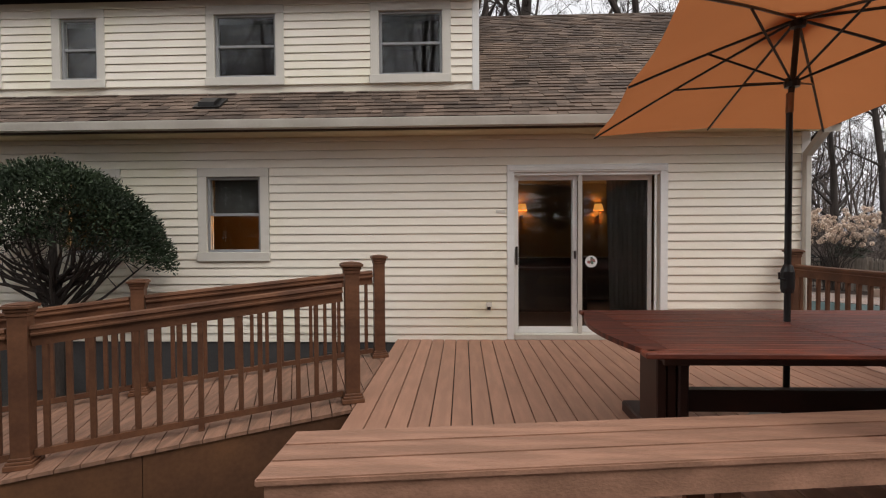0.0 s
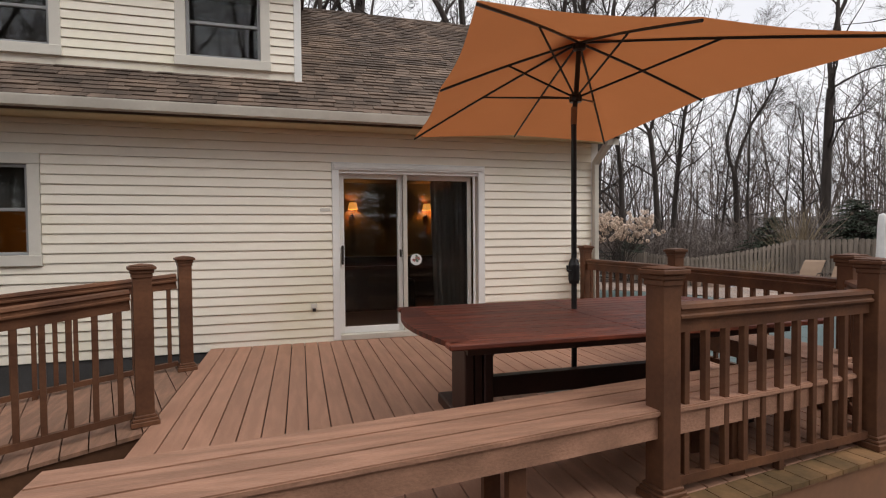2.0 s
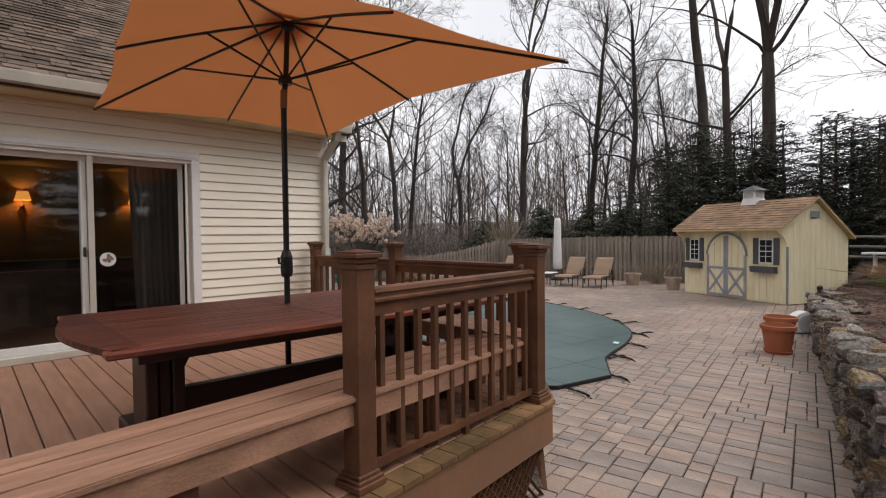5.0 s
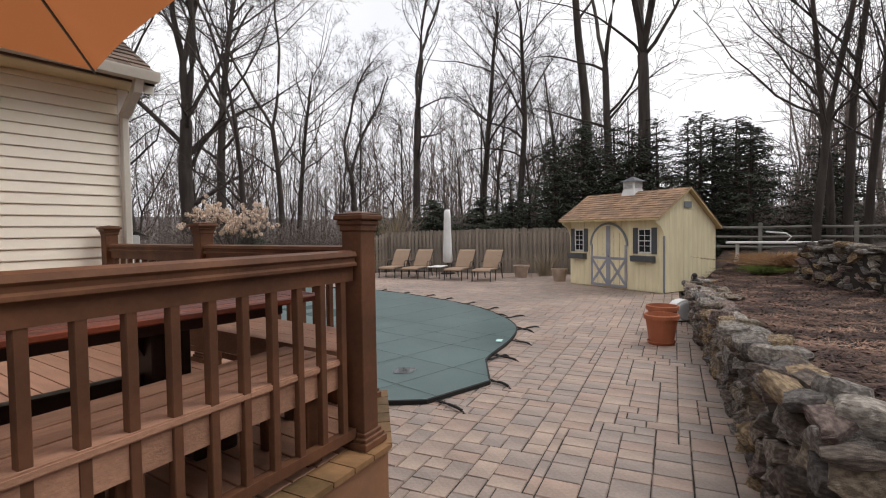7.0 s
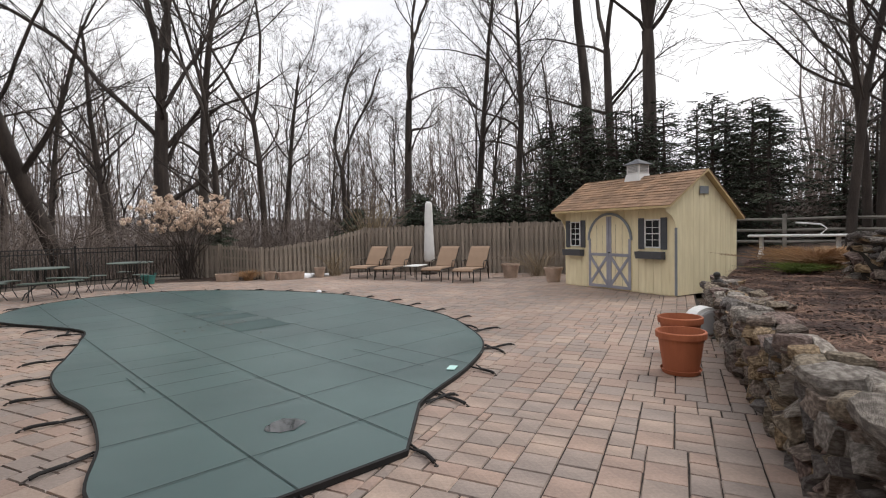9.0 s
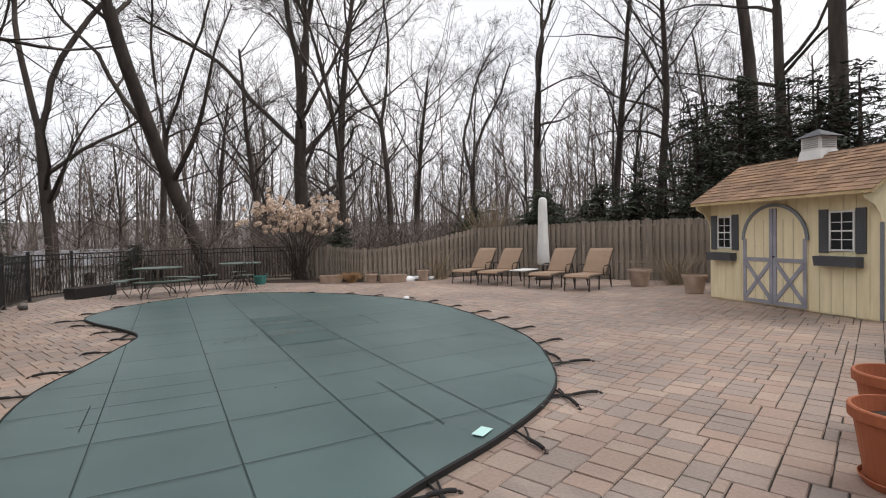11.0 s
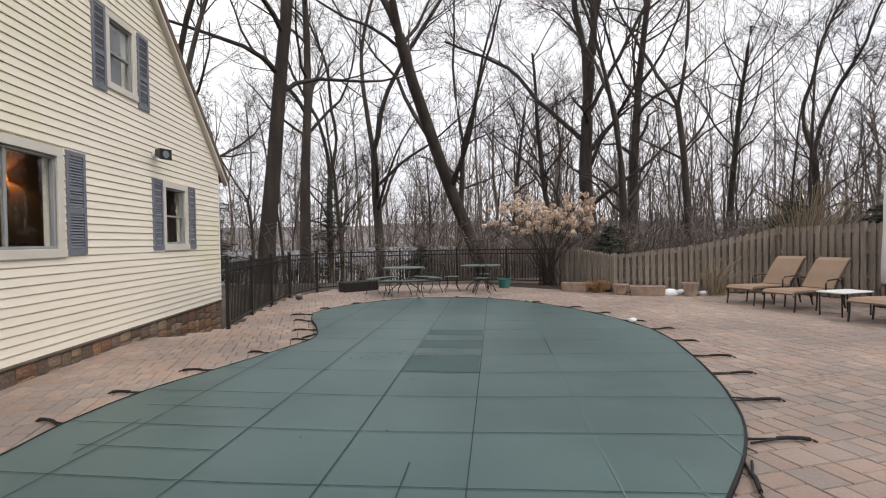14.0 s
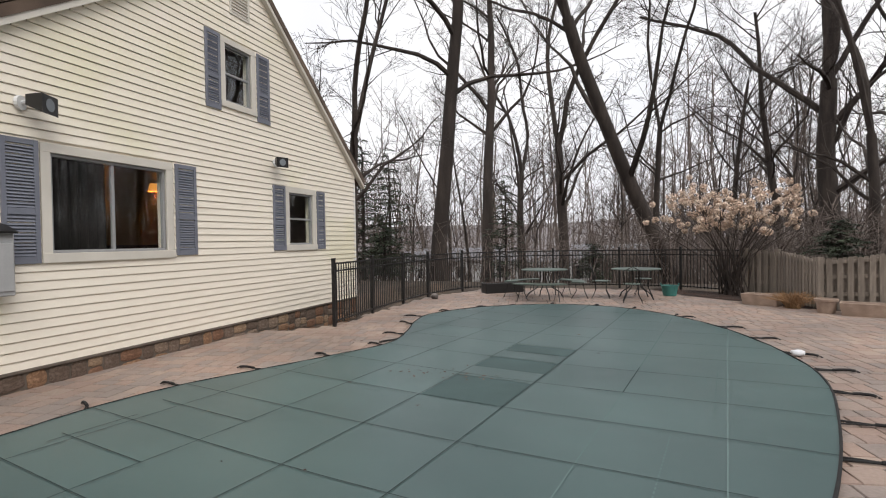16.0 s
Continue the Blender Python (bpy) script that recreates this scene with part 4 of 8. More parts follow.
for r in range(NC):
    for c in range(NC):
        if used[r * NC + c]:
            continue
        free = 0
        while free < 4 and c + free < NC and not used[r * NC + c + free]:
            free += 1
        wc = free if free < 4 else rnd.choice((2, 3, 3))
        hc = min(NC - r, rnd.choice((2, 2, 3) if wc != 2 else (2, 3)))
        for k in range(hc):
            for m in range(wc):
                used[(r + k) * NC + c + m] = 1
        if wc > 1:
            lay((c - NC / 2) * CELL, (r - NC / 2) * CELL, wc * CELL, hc * CELL)
        else:
            lay((c - NC / 2) * CELL, (r - NC / 2) * CELL, CELL, hc * CELL)
PAVER_ME = {}


def paver_verts(w, h, rnd, z):
    """A tumbled paver with a sloping edge."""
    a, b, e = w / 2 - 0.0035, h / 2 - 0.0035, 0.006
    j = lambda: rnd.uniform(-0.004, 0.002)
    V = [(-a + j(), -b + j(), z - 0.011), (a + j(), -b + j(), z - 0.011), (a + j(), b + j(), z - 0.011), (-a + j(), b + j(), z - 0.011)]
    V += [(-a + e, -b + e, z + j() * 0.4), (a - e, -b + e, z + j() * 0.4), (a - e, b - e, z + j() * 0.4), (-a + e, b - e, z + j() * 0.4)]
    F = [(4, 5, 6, 7), (0, 1, 5, 4), (1, 2, 6, 5), (2, 3, 7, 6), (3, 0, 4, 7)]
    return V, F


V, F, OV, OF, near = [], [], [], [], []
for px, py, w, h in sorted(stones, key=lambda s: math.hypot(s[0] - 6.6, (s[1] - 3.2) * 1.2)):
    if len(near) < 300:
        near.append((px, py, w, h))
        continue
    v, fs = paver_verts(w, h, rnd, rnd.uniform(-0.002, 0.002))
    # western pavers take the colour that holds both moss and shade
    if px < 0.3:
        k = len(OV)
        OV += [(px + q[0] * ca - q[1] * sa, py + q[0] * sa + q[1] * ca, q[2]) for q in v]
        OF += [tuple(i + k for i in g) for g in fs]
        continue
    k = len(V)
    V += [(px + q[0] * ca - q[1] * sa, py + q[0] * sa + q[1] * ca, q[2]) for q in v]
    F += [tuple(i + k for i in g) for g in fs]
far_pavers = part("pavers", raw("pavers", V, F, M["paver"]), None, patio)
far_pavers["kind"] = "stuff"
old_pavers = part("pavers", raw("old_pavers", OV, OF, M["moss"]), None, patio, "mossy pavers beside the ramp, darkened in colour for the shade there")
old_pavers["kind"] = "stuff"

# pool cover
CA = radians(-10.0)
cu, cv = Vector((math.cos(CA), math.sin(CA))), Vector((-math.sin(CA), math.cos(CA)))
C0 = Vector((8.41, 7.29))


def sag(x, y):
    d = min(math.hypot(x - a, y - b) for a, b in POOL[::4])
    return 0.045 - 0.035 * min(1.0, d / 2.2)


cover = thing("pool_cover", "dark green mesh pool cover with a grid of sewn straps", "pool cover")
bm = bmesh.new()
f = bm.faces.new([bm.verts.new((x, y, 0.0)) for x, y in POOL])
bmesh.ops.triangulate(bm, faces=[f])
for k in range(-9, 12):
    for dirv, org in ((cv, C0 + cu * (k * 0.45)), (cu, C0 + cv * (k * 0.9))):
        n = Vector((-dirv.y, dirv.x, 0))
        bmesh.ops.bisect_plane(bm, geom=bm.verts[:] + bm.edges[:] + bm.faces[:], plane_co=(org.x, org.y, 0), plane_no=n)
for v in bm.verts:
    v.co.z = sag(v.co.x, v.co.y)
# each sewn panel is a piece of cloth of its own
seams = [e for e in bm.edges if any(abs((w := ((e.verts[0].co.xy - C0).dot(ax), (e.verts[1].co.xy - C0).dot(ax)))[0] - w[1]) < 1e-3 and abs(w[0] / 0.9 - round(w[0] / 0.9)) < 2e-3 for ax in (cu, cv))]
bmesh.ops.split_edges(bm, edges=seams)
left = set(bm.faces)
while left:
    patch, todo = set(), [left.pop()]
    while todo:
        f = todo.pop()
        patch.add(f)
        for e in f.edges:
            for g in e.link_faces:
                if g in left:
                    left.discard(g)
                    todo.append(g)
    pm = bmesh.new()
    vm = {v: pm.verts.new(v.co) for f in patch for v in f.verts}
    for f in patch:
        pm.faces.new([vm[v] for v in f.verts])
    part("panel", pm, M["cover"], cover, smooth=True)
bm.free()
# one swept band round the whole edge
bm = bmesh.new()
rings = []
for i in range(len(POOL)):
    p, q0, q1 = Vector(POOL[i]), Vector(POOL[i - 1]), Vector(POOL[(i + 1) % len(POOL)])
    d = (q1 - q0).normalized()
    n = Vector((d.y, -d.x))
    rings.append([bm.verts.new((p.x + n.x * o, p.y + n.y * o, z)) for o, z in ((0.012, 0.004), (0.014, 0.046), (-0.005, 0.051), (-0.006, 0.004))])
for A, B in zip(rings, rings[1:] + rings[:1]):
    for k in range(4):
        bm.faces.new([A[k], B[k], B[(k + 1) % 4], A[(k + 1) % 4]])
part("hem", bm, M["black_strap"], cover, "black bound hem")


def clip_line(org, d):
    """Where a line crosses the cover's outline."""
    out = []
    for (x0, y0), (x1, y1) in zip(POOL, POOL[1:] + POOL[:1]):
        e = Vector((x1 - x0, y1 - y0))
        den = d.x * e.y - d.y * e.x
        if abs(den) < 1e-9:
            continue
        w = Vector((x0, y0)) - org
        t, s = (w.x * e.y - w.y * e.x) / den, (w.x * d.y - w.y * d.x) / den
        if 0 <= s < 1:
            out.append(t)
    return sorted(out)


ends = []
for k in range(-8, 13):
    for d, org in ((cv, C0 + cu * (k * 0.9)), (cu, C0 + cv * (k * 0.9))):
        ts = clip_line(org, d)
        for t0, t1 in zip(ts[::2], ts[1::2]):
            if t1 - t0 < 0.3:
                continue
            n = max(2, int((t1 - t0) / 0.45))
            bm = bmesh.new()
            w = Vector((-d.y, d.x)) * 0.0045
            rows = []
            for i in range(n + 1):
                p = org + d * (t0 + (t1 - t0) * i / n)
                z = sag(p.x, p.y) + 0.006
                rows.append([bm.verts.new((p.x + w.x, p.y + w.y, z)), bm.verts.new((p.x - w.x, p.y - w.y, z))])
            for A, B in zip(rows, rows[1:]):
                bm.faces.new([A[0], A[1], B[1], B[0]])
            part("strap", bm, M["stitch"] if d is cv and k >= 2 else M["strap"], cover)
            ends += [(org + d * t0, -d), (org + d * t1, d)]
rnd = random.Random(5)
for p, d in ends:
    a = math.atan2(d.y, d.x) + rnd.uniform(-0.35, 0.35)
    t = thing("cover_anchor", "black strap and spring sleeve anchoring the pool cover", "anchor", "pool cover anchors", at=pose(p.x, p.y, 0.0, 0, 0, math.degrees(a)))
    L = rnd.uniform(0.36, 0.52)
    bm = bmesh.new()
    side = rnd.choice((-1, 1)) * rnd.uniform(0.04, 0.10)
    tube(bm, [(0.0, side, 0.016), (L * 0.25, side * 0.55, 0.02), (L * 0.5, 0.0, 0.022)], 0.008, 6)
    part("webbing", bm, M["black_strap"], t)
    bm = bmesh.new()
    tube(bm, [(0.0, 0, 0.016), (L * 0.5, 0.0, 0.02)], 0.009, 6)
    part("webbing", bm, M["black_strap"], t)
    bm = bmesh.new()
    tube(bm, [(L * 0.45, 0, 0.022), (L * 0.6, rnd.uniform(-0.01, 0.01), 0.028), (L * 0.8, 0, 0.028), (L * 0.92, 0, 0.02)], 0.015, 8)
    part("spring_sleeve", bm, M["black_strap"], t)
    bm = bmesh.new()
    tube(bm, [(L * 0.92, 0, 0.02), (L, 0, 0.012)], 0.006, 6)
    lathe(bm, [(0.016, 0.0), (0.016, 0.006), (0.006, 0.01)], 10, (L, 0, 0.001))
    part("anchor_hook", bm, M["darkmetal"], t)
# short stiffening straps, pale seam stitching and a puddle
for u, v, d, L in ((0.5, -1.9, cv, 1.35), (-1.9, -0.6, cv, 0.7), (-2.1, 0.45, cu, 1.2), (-2.0, -0.45, cu, 1.1), (1.35, 2.7, cu, 0.45), (1.8, 2.7, cv, 1.1)):
    p = C0 + cu * u + cv * v
    n = Vector((-d.y, d.x)) * 0.005
    q = p + d * L
    bm = bmesh.new()
    bm.faces.new([bm.verts.new((a.x, a.y, max(sag(a.x, a.y), 0.012) + 0.007)) for a in (p + n, p - n, q - n, q + n)])
    part("strap", bm, M["strap"], cover)
for u, v, L in ((2.25, -1.6, 1.2), (2.32, 0.2, 1.6), (1.35, -2.2, 1.1), (1.47, -2.2, 1.1), (2.6, 2.4, 1.5)):
    bm = bmesh.new()
    for k in range(int(L / 0.06)):
        p = C0 + cu * u + cv * (v + k * 0.06)
        q = p + cv * 0.035
        bm.faces.new([bm.verts.new((a.x, a.y, max(sag(a.x, a.y), 0.012) + 0.008)) for a in (p + cu * 0.005, p - cu * 0.005, q - cu * 0.005, q + cu * 0.005)])
    part("stitching", bm, M["stitch"], cover, "pale seam stitching")["kind"] = "stuff"
t = thing("puddle", "small puddle of meltwater on the pool cover", "puddle")
bm = bmesh.new()
rp = random.Random(4)
bm.faces.new([bm.verts.new((6.66 + (0.15 + rp.uniform(-0.02, 0.02)) * math.cos(k * 0.35), 5.23 + (0.14 + rp.uniform(-0.02, 0.02)) * math.sin(k * 0.35), max(sag(6.66, 5.23), 0.015) + 0.007)) for k in range(18)])
part("water", bm, M["puddle"], t)
rp = random.Random(14)
for k in range(46):
    px, py = (8.75 + rp.gauss(0, 0.35), 9.75 + rp.gauss(0, 0.12)) if k < 34 else (rp.uniform(6.5, 11.5), rp.uniform(6, 13))
    bm = bmesh.new()
    a, L = rp.uniform(0, 6.3), rp.uniform(0.012, 0.03)
    z = max(sag(px, py), 0.012) + 0.009
    bm.faces.new([bm.verts.new((px + L * math.cos(a + b) * f, py + L * math.sin(a + b) * f, z + rp.uniform(0, 0.008))) for b, f in ((0, 1), (1.57, 0.5), (3.14, 1), (4.71, 0.5))])
    tagged(part("fallen_leaf", bm, M["litter"], None), "small dead leaf lying on the pool cover", "leaf", "fallen leaves")
# step panels sewn over the pool's far steps
for v0, v1, mesh in ((1.81, 2.62, "drain"), (2.63, 3.04, "cover"), (3.05, 3.58, "drain"), (3.61, 3.98, "cover"), (4.0, 4.46, "drain")):
    bm = bmesh.new()
    q = [C0 + cu * (0.45 + sx * 0.435) + cv * v for sx, v in ((-1, v0), (1, v0), (1, v1), (-1, v1))]
    bm.faces.new([bm.verts.new((v.x, v.y, sag(v.x, v.y) + 0.004)) for v in q])
    part("drain_panel", bm, M[mesh], cover, "fine mesh drain panel")
bm = bmesh.new()
box(bm, -0.08, 0.08, -0.045, 0.045, 0.0, 0.004, 0, m=pose(8.66, 5.02, 0.05, 0, 0, 20))
part("label_patch", bm, M["label"], cover, "pale printed label")

# ---- fences ----
FEN = [(13.72, 19.4), (14.3, 18.9), (14.5, 16.75), (16.4, 16.3), (18.5, 15.8), (19.6, 12.0), (20.75, 8.4), (21.6, 5.4)]
FTOP = [1.2, 1.18, 1.06, 1.25, 1.70, 1.78, 1.80, 1.80]
wood_fence = thing("picket_fence", "weathered grey-brown board-on-board wooden fence", "fence", kind="structure")
picket_me = {}


def picket(h):
    h = round(h, 2)
    if h not in picket_me:
        bm = bmesh.new()
        w = 0.048
        pr = [(-w, 0), (w, 0), (w, h - 0.05), (w - 0.024, h), (-w + 0.024, h), (-w, h - 0.05)]
        A, B = [bm.verts.new((x, -0.009, z)) for x, z in pr], [bm.verts.new((x, 0.009, z)) for x, z in pr]
        bm.faces.new(A), bm.faces.new(B[::-1])
        for i in range(6):
            bm.faces.new([A[i], A[(i + 1) % 6], B[(i + 1) % 6], B[i]])
        me = bpy.data.meshes.new("picket")
        bmesh.ops.recalc_face_normals(bm, faces=bm.faces)
        bm.to_mesh(me)
        bm.free()
        me.materials.append(M["fence"])
        picket_me[h] = me
    return picket_me[h]


rnd = random.Random(8)
for (a, za), (b, zb) in zip(zip(FEN, FTOP), zip(FEN[1:], FTOP[1:])):
    a, b = Vector(a), Vector(b)
    L = (b - a).length
    d = (b - a) / L
    n = Vector((-d.y, d.x))
    s = 0.0
    k = 0
    while s < L:
        q = a + d * s
        h = za + (zb - za) * (s / L) ** 1.0
        ob = part("picket", picket(round(h + rnd.uniform(-0.015, 0.015), 2)), None, wood_fence)
        off = 0.03 if k % 2 else -0.03
        ob.matrix_local = pose(q.x + n.x * off, q.y + n.y * off, -0.02, 0, rnd.uniform(-0.7, 0.7), math.degrees(math.atan2(d.y, d.x)))
        s += 0.083
        k += 1
    for zr in (0.3, 0.62, 0.9):
        bm = bmesh.new()
        extrude_profile(bm, [(-0.018, -0.035), (0.018, -0.035), (0.018, 0.035), (-0.018, 0.035)], (*a, za * zr), (*b, zb * zr))
        part("fence_rail", bm, M["fence"], wood_fence)
    m = max(1, round(L / 2.4))
    for i in range(m + 1):
        q, h = a + (b - a) * i / m, za + (zb - za) * i / m
        bm = bmesh.new()
        box(bm, -0.05, 0.05, -0.05, 0.05, -0.02, h + 0.02, 0.006, m=pose(q.x, q.y, 0, 0, 0, math.degrees(math.atan2(d.y, d.x))))
        part("fence_post", bm, M["fence"], wood_fence)

IRON = [(5.65, 12.5), (5.56, 14.2), (5.53, 15.9), (5.62, 17.4), (6.05, 19.2), (7.0, 20.2), (8.6, 20.8), (10.6, 21.0), (12.3, 20.7), (13.72, 19.5)]
iron = thing("iron_fence", "black metal picket fence round the far end of the patio", "fence", kind="structure")
bp = bmesh.new()
tube(bp, [(0, 0, 0.06), (0, 0, 1.16)], 0.0115, 6)
pk = bpy.data.meshes.new("iron_picket")
bp.to_mesh(pk)
pk.materials.append(M["black"])
for a, b in zip(IRON, IRON[1:]):
    a, b = Vector(a), Vector(b)
    L = (b - a).length
    ang = math.degrees(math.atan2(b.y - a.y, b.x - a.x))
    bm = bmesh.new()
    box(bm, -0.03, 0.03, -0.03, 0.03, -0.02, 1.24, 0.004, m=pose(a.x, a.y, 0, 0, 0, ang))
    box(bm, -0.036, 0.036, -0.036, 0.036, 1.24, 1.26, 0.006, m=pose(a.x, a.y, 0, 0, 0, ang))
    part("fence_post", bm, M["black"], iron)
    for z in (0.1, 1.02, 1.16):
        bm = bmesh.new()
        extrude_profile(bm, [(-0.013, -0.016), (0.013, -0.016), (0.013, 0.016), (-0.013, 0.016)], (*a, z), (*b, z))
        part("fence_rail", bm, M["black"], iron)
    n = int(L / 0.10)
    for i in range(1, n):
        q = a + (b - a) * i / n
        ob = part("picket", pk, None, iron)
        ob.location = (q.x, q.y, 0)

# ---- trees ----
TREES = [(1, 2.3, 27.5, 0, 1.4), (4, 0.4, 22.6, 60, 0.9), (3, 2.1, 37.8, 30, 1.5), (4, 7.0, 40.2, 100, 1.45), (1, 26.3, 41.4, 40, 1.5), (1, 32.3, 38.8, 10, 1.0), (0, 1.6, 53.0, 60, 1.1),
         (0, 38.7, 38, 160, 0.9), (2, 34.9, 27.3, 20, 1.0), (3, 38.3, 22.7, 200, 1.1), (1, 37.0, 18.9, 250, 1.0)]
TREES_REAR = [(0, -8, -17, 30, 0.9), (2, -2, -14, 80, 0.8), (1, 3, -19, 140, 0.9), (4, 9, -15, 200, 0.9), (3, -14, -22, 10, 1.0), (3, 16, -20, 90, 1.0), (4, 26, -14, 50, 0.9), (1, -5, -12, 70, 1.0), (2, 1, -16, 10, 1.0), (3, 6, -12, 130, 1.0)]
EVERGREENS = [(0, 25.2, 9.6, 0, 0.95), (1, 26.6, 6.6, 10, 1.05), (0, 28.2, 3.6, 60, 0.95), (1, 30.5, 0.6, 200, 0.9), (1, 29.6, 8.6, 90, 0.95), (0, 32.5, 5.0, 40, 1.05), (0, 30.4, 12.4, 250, 0.85), (1, 27.5, 13.4, 120, 0.7),
              (2, 23.6, 12.4, 30, 0.9), (2, 24.6, 14.6, 20, 1.0), (2, 23.0, 16.4, 70, 0.85), (2, 24.6, 17.8, 190, 1.0), (2, 22.4, 20.2, 10, 0.8), (2, 23.6, 10.2, 220, 0.8),
              (2, 17.2, 23.6, 45, 0.6), (3, 4.4, 33, 0, 1.0), (3, -1.5, 30, 0, 1.2), (3, -1.0, 26.0, 0, 1.1), (2, 0.6, 25.0, 60, 0.7), (2, 9.5, 27.5, 10, 0.5),
              # unseen row behind the camera, added to darken window reflections and dim the wall
              (0, -7.5, -14.5, 0, 1.4), (1, -3.0, -15.5, 80, 1.4), (0, 1.5, -15.0, 160, 1.4), (1, 6.0, -14.5, 240, 1.4), (0, 11.0, -14.0, 30, 1.4), (1, -12.0, -13.0, 300, 1.4), (0, 16.5, -13.5, 110, 1.4)]


def tube_raw(V, F, pts, radii, n):
    base = None
    for i, p in enumerate(pts):
        d = pts[min(i + 1, len(pts) - 1)] - pts[max(i - 1, 0)]
        d.normalize()
        a = Vector((d.y, -d.x, 0.001)).normalized() if abs(d.z) < 0.99 else Vector((1, 0, 0))
        c = d.cross(a)
        k = len(V)
        for j in range(n):
            t = j * 2 * math.pi / n
            V.append(p + (a * math.cos(t) + c * math.sin(t)) * radii[i])
        if base is not None:
            for j in range(n):
                F.append((base + j, base + (j + 1) % n, k + (j + 1) % n, k + j))
        base = k


def grow(V, F, rnd, p, d, length, r, level, up, density):
    """A limb with its side branches, down to twigs."""
    n = (7, 5, 3, 3, 3)[min(level, 4)]
    lv = min(level, 4)
    seg = min((12, 8, 4, 2, 1)[lv], max((3, 3, 2, 2, 1)[lv], int(length / (0.9, 0.7, 0.6, 0.5, 0.5)[lv])))
    pts, radii = [p.copy()], [r]
    q, dd = p.copy(), d.copy()
    for i in range(seg):
        wob = (0.085, 0.15, 0.18, 0.2, 0.22)[min(level, 4)]
        dd = (dd + Vector((rnd.gauss(0, wob), rnd.gauss(0, wob), rnd.gauss(0, wob) + up))).normalized()
        q = q + dd * (length / seg)
        pts.append(q.copy())
        radii.append(max(0.006, r * (1 - (i + 1) / seg * (0.55 if level == 0 else 0.8))))
    tube_raw(V, F, pts, radii, n)
    if level >= 4:
        return
    count = density[level] if level < len(density) else 0
    for c in range(count):
        t = rnd.uniform((0.45, 0.25, 0.2, 0.2)[level], 1.0)
        i = min(seg - 1, int(t * seg))
        o = pts[i].lerp(pts[i + 1], t * seg - i)
        main = (pts[i + 1] - pts[i]).normalized()
        side = main.orthogonal().normalized()
        side.rotate(Matrix.Rotation(rnd.uniform(0, 2 * math.pi), 3, main))
        ang = rnd.uniform(0.45, 0.95) if level else rnd.uniform(0.35, 0.8)
        nd = (main * math.cos(ang) + side * math.sin(ang)).normalized()
        L = length * rnd.uniform(0.32, 0.55) * (1.15 - 0.5 * t)
        grow(V, F, rnd, o, nd, L, min(radii[i] * 0.75, max(0.008, radii[i] * rnd.uniform(0.3, 0.52))), level + 1, 0.05 if level < 2 else 0.03, density)


def tree_meshes(seed, height, radius, lean=(0, 0), fork=0.0, density=(13, 6, 5, 3), spread=(0.22, 0.42), limbs=(), low=0.36):
    """Trunk mesh and crown mesh of a bare deciduous tree."""
    rnd = random.Random(seed)
    TV, TF, CV, CF = [], [], [], []
    d = Vector((lean[0], lean[1], 1)).normalized()
    base = Vector((0, 0, -0.3))
    trunk_len = height * (fork if fork else 0.8)
    seg = 12
    pts, radii = [base.copy()], [radius * 1.35]
    q, dd = base.copy(), d.copy()
    for i in range(seg):
        dd = (dd + Vector((rnd.gauss(0, 0.025), rnd.gauss(0, 0.025), 0.015))).normalized()
        q = q + dd * trunk_len / seg
        pts.append(q.copy())
        radii.append(radius * (1 - (0.3 if fork else 0.7) * (i + 1) / seg))
    tube_raw(TV, TF, pts, radii, 10)
    if fork:
        a0 = rnd.uniform(0, 6.3)
        for k in range(rnd.choice((2, 2, 3))):
            a = a0 + k * math.pi + rnd.uniform(-0.4, 0.4)
            nd = (dd + Vector((math.cos(a), math.sin(a), 0)) * rnd.uniform(*spread)).normalized()
            grow(CV, CF, rnd, pts[-1], nd, height * (1 - fork) * rnd.uniform(0.85, 1.05), radii[-1] * 0.72, 0, 0.03, density)
    for i, nd, L, r in limbs:
        grow(CV, CF, rnd, pts[i], Vector(nd).normalized(), L, r, 0, 0.012, density)
    n_side = density[0]
    for k in range(n_side if not fork else n_side // 2):
        t = rnd.uniform(low, 1.0)
        i = min(seg - 1, int(t * seg))
        o = pts[i].lerp(pts[i + 1], t * seg - i)
        a = rnd.uniform(0, 6.3)
        nd = (Vector((math.cos(a), math.sin(a), rnd.uniform(0.5, 1.3)))).normalized()
        grow(CV, CF, rnd, o, nd, height * rnd.uniform(0.22, 0.42) * (1.2 - 0.5 * t), radii[i] * rnd.uniform(0.3, 0.5), 1, 0.06, density)
    return raw("trunk", TV, TF, M["bark"], True), raw("crown", CV, CF, M["bark"])


BIG = [tree_meshes(21, 24, 0.35, fork=0.42, density=(10, 7, 6, 4)), tree_meshes(22, 23, 0.30, density=(19, 7, 6, 4)), tree_meshes(23, 25, 0.33, fork=0.5, density=(10, 7, 6, 4)),
       tree_meshes(24, 22, 0.28, density=(18, 7, 6, 3)), tree_meshes(25, 21, 0.26, fork=0.33, density=(10, 7, 6, 4))]
SLIM = [tree_meshes(31, 17, 0.15, density=(16, 6, 4, 3)), tree_meshes(32, 19, 0.19, fork=0.45, density=(9, 6, 4, 3)), tree_meshes(33, 15, 0.12, density=(15, 6, 4, 3))]
LEAN = tree_meshes(41, 25, 0.34, lean=(-0.40, -0.26), fork=0.5, density=(11, 7, 6, 4), spread=(0.14, 0.26))
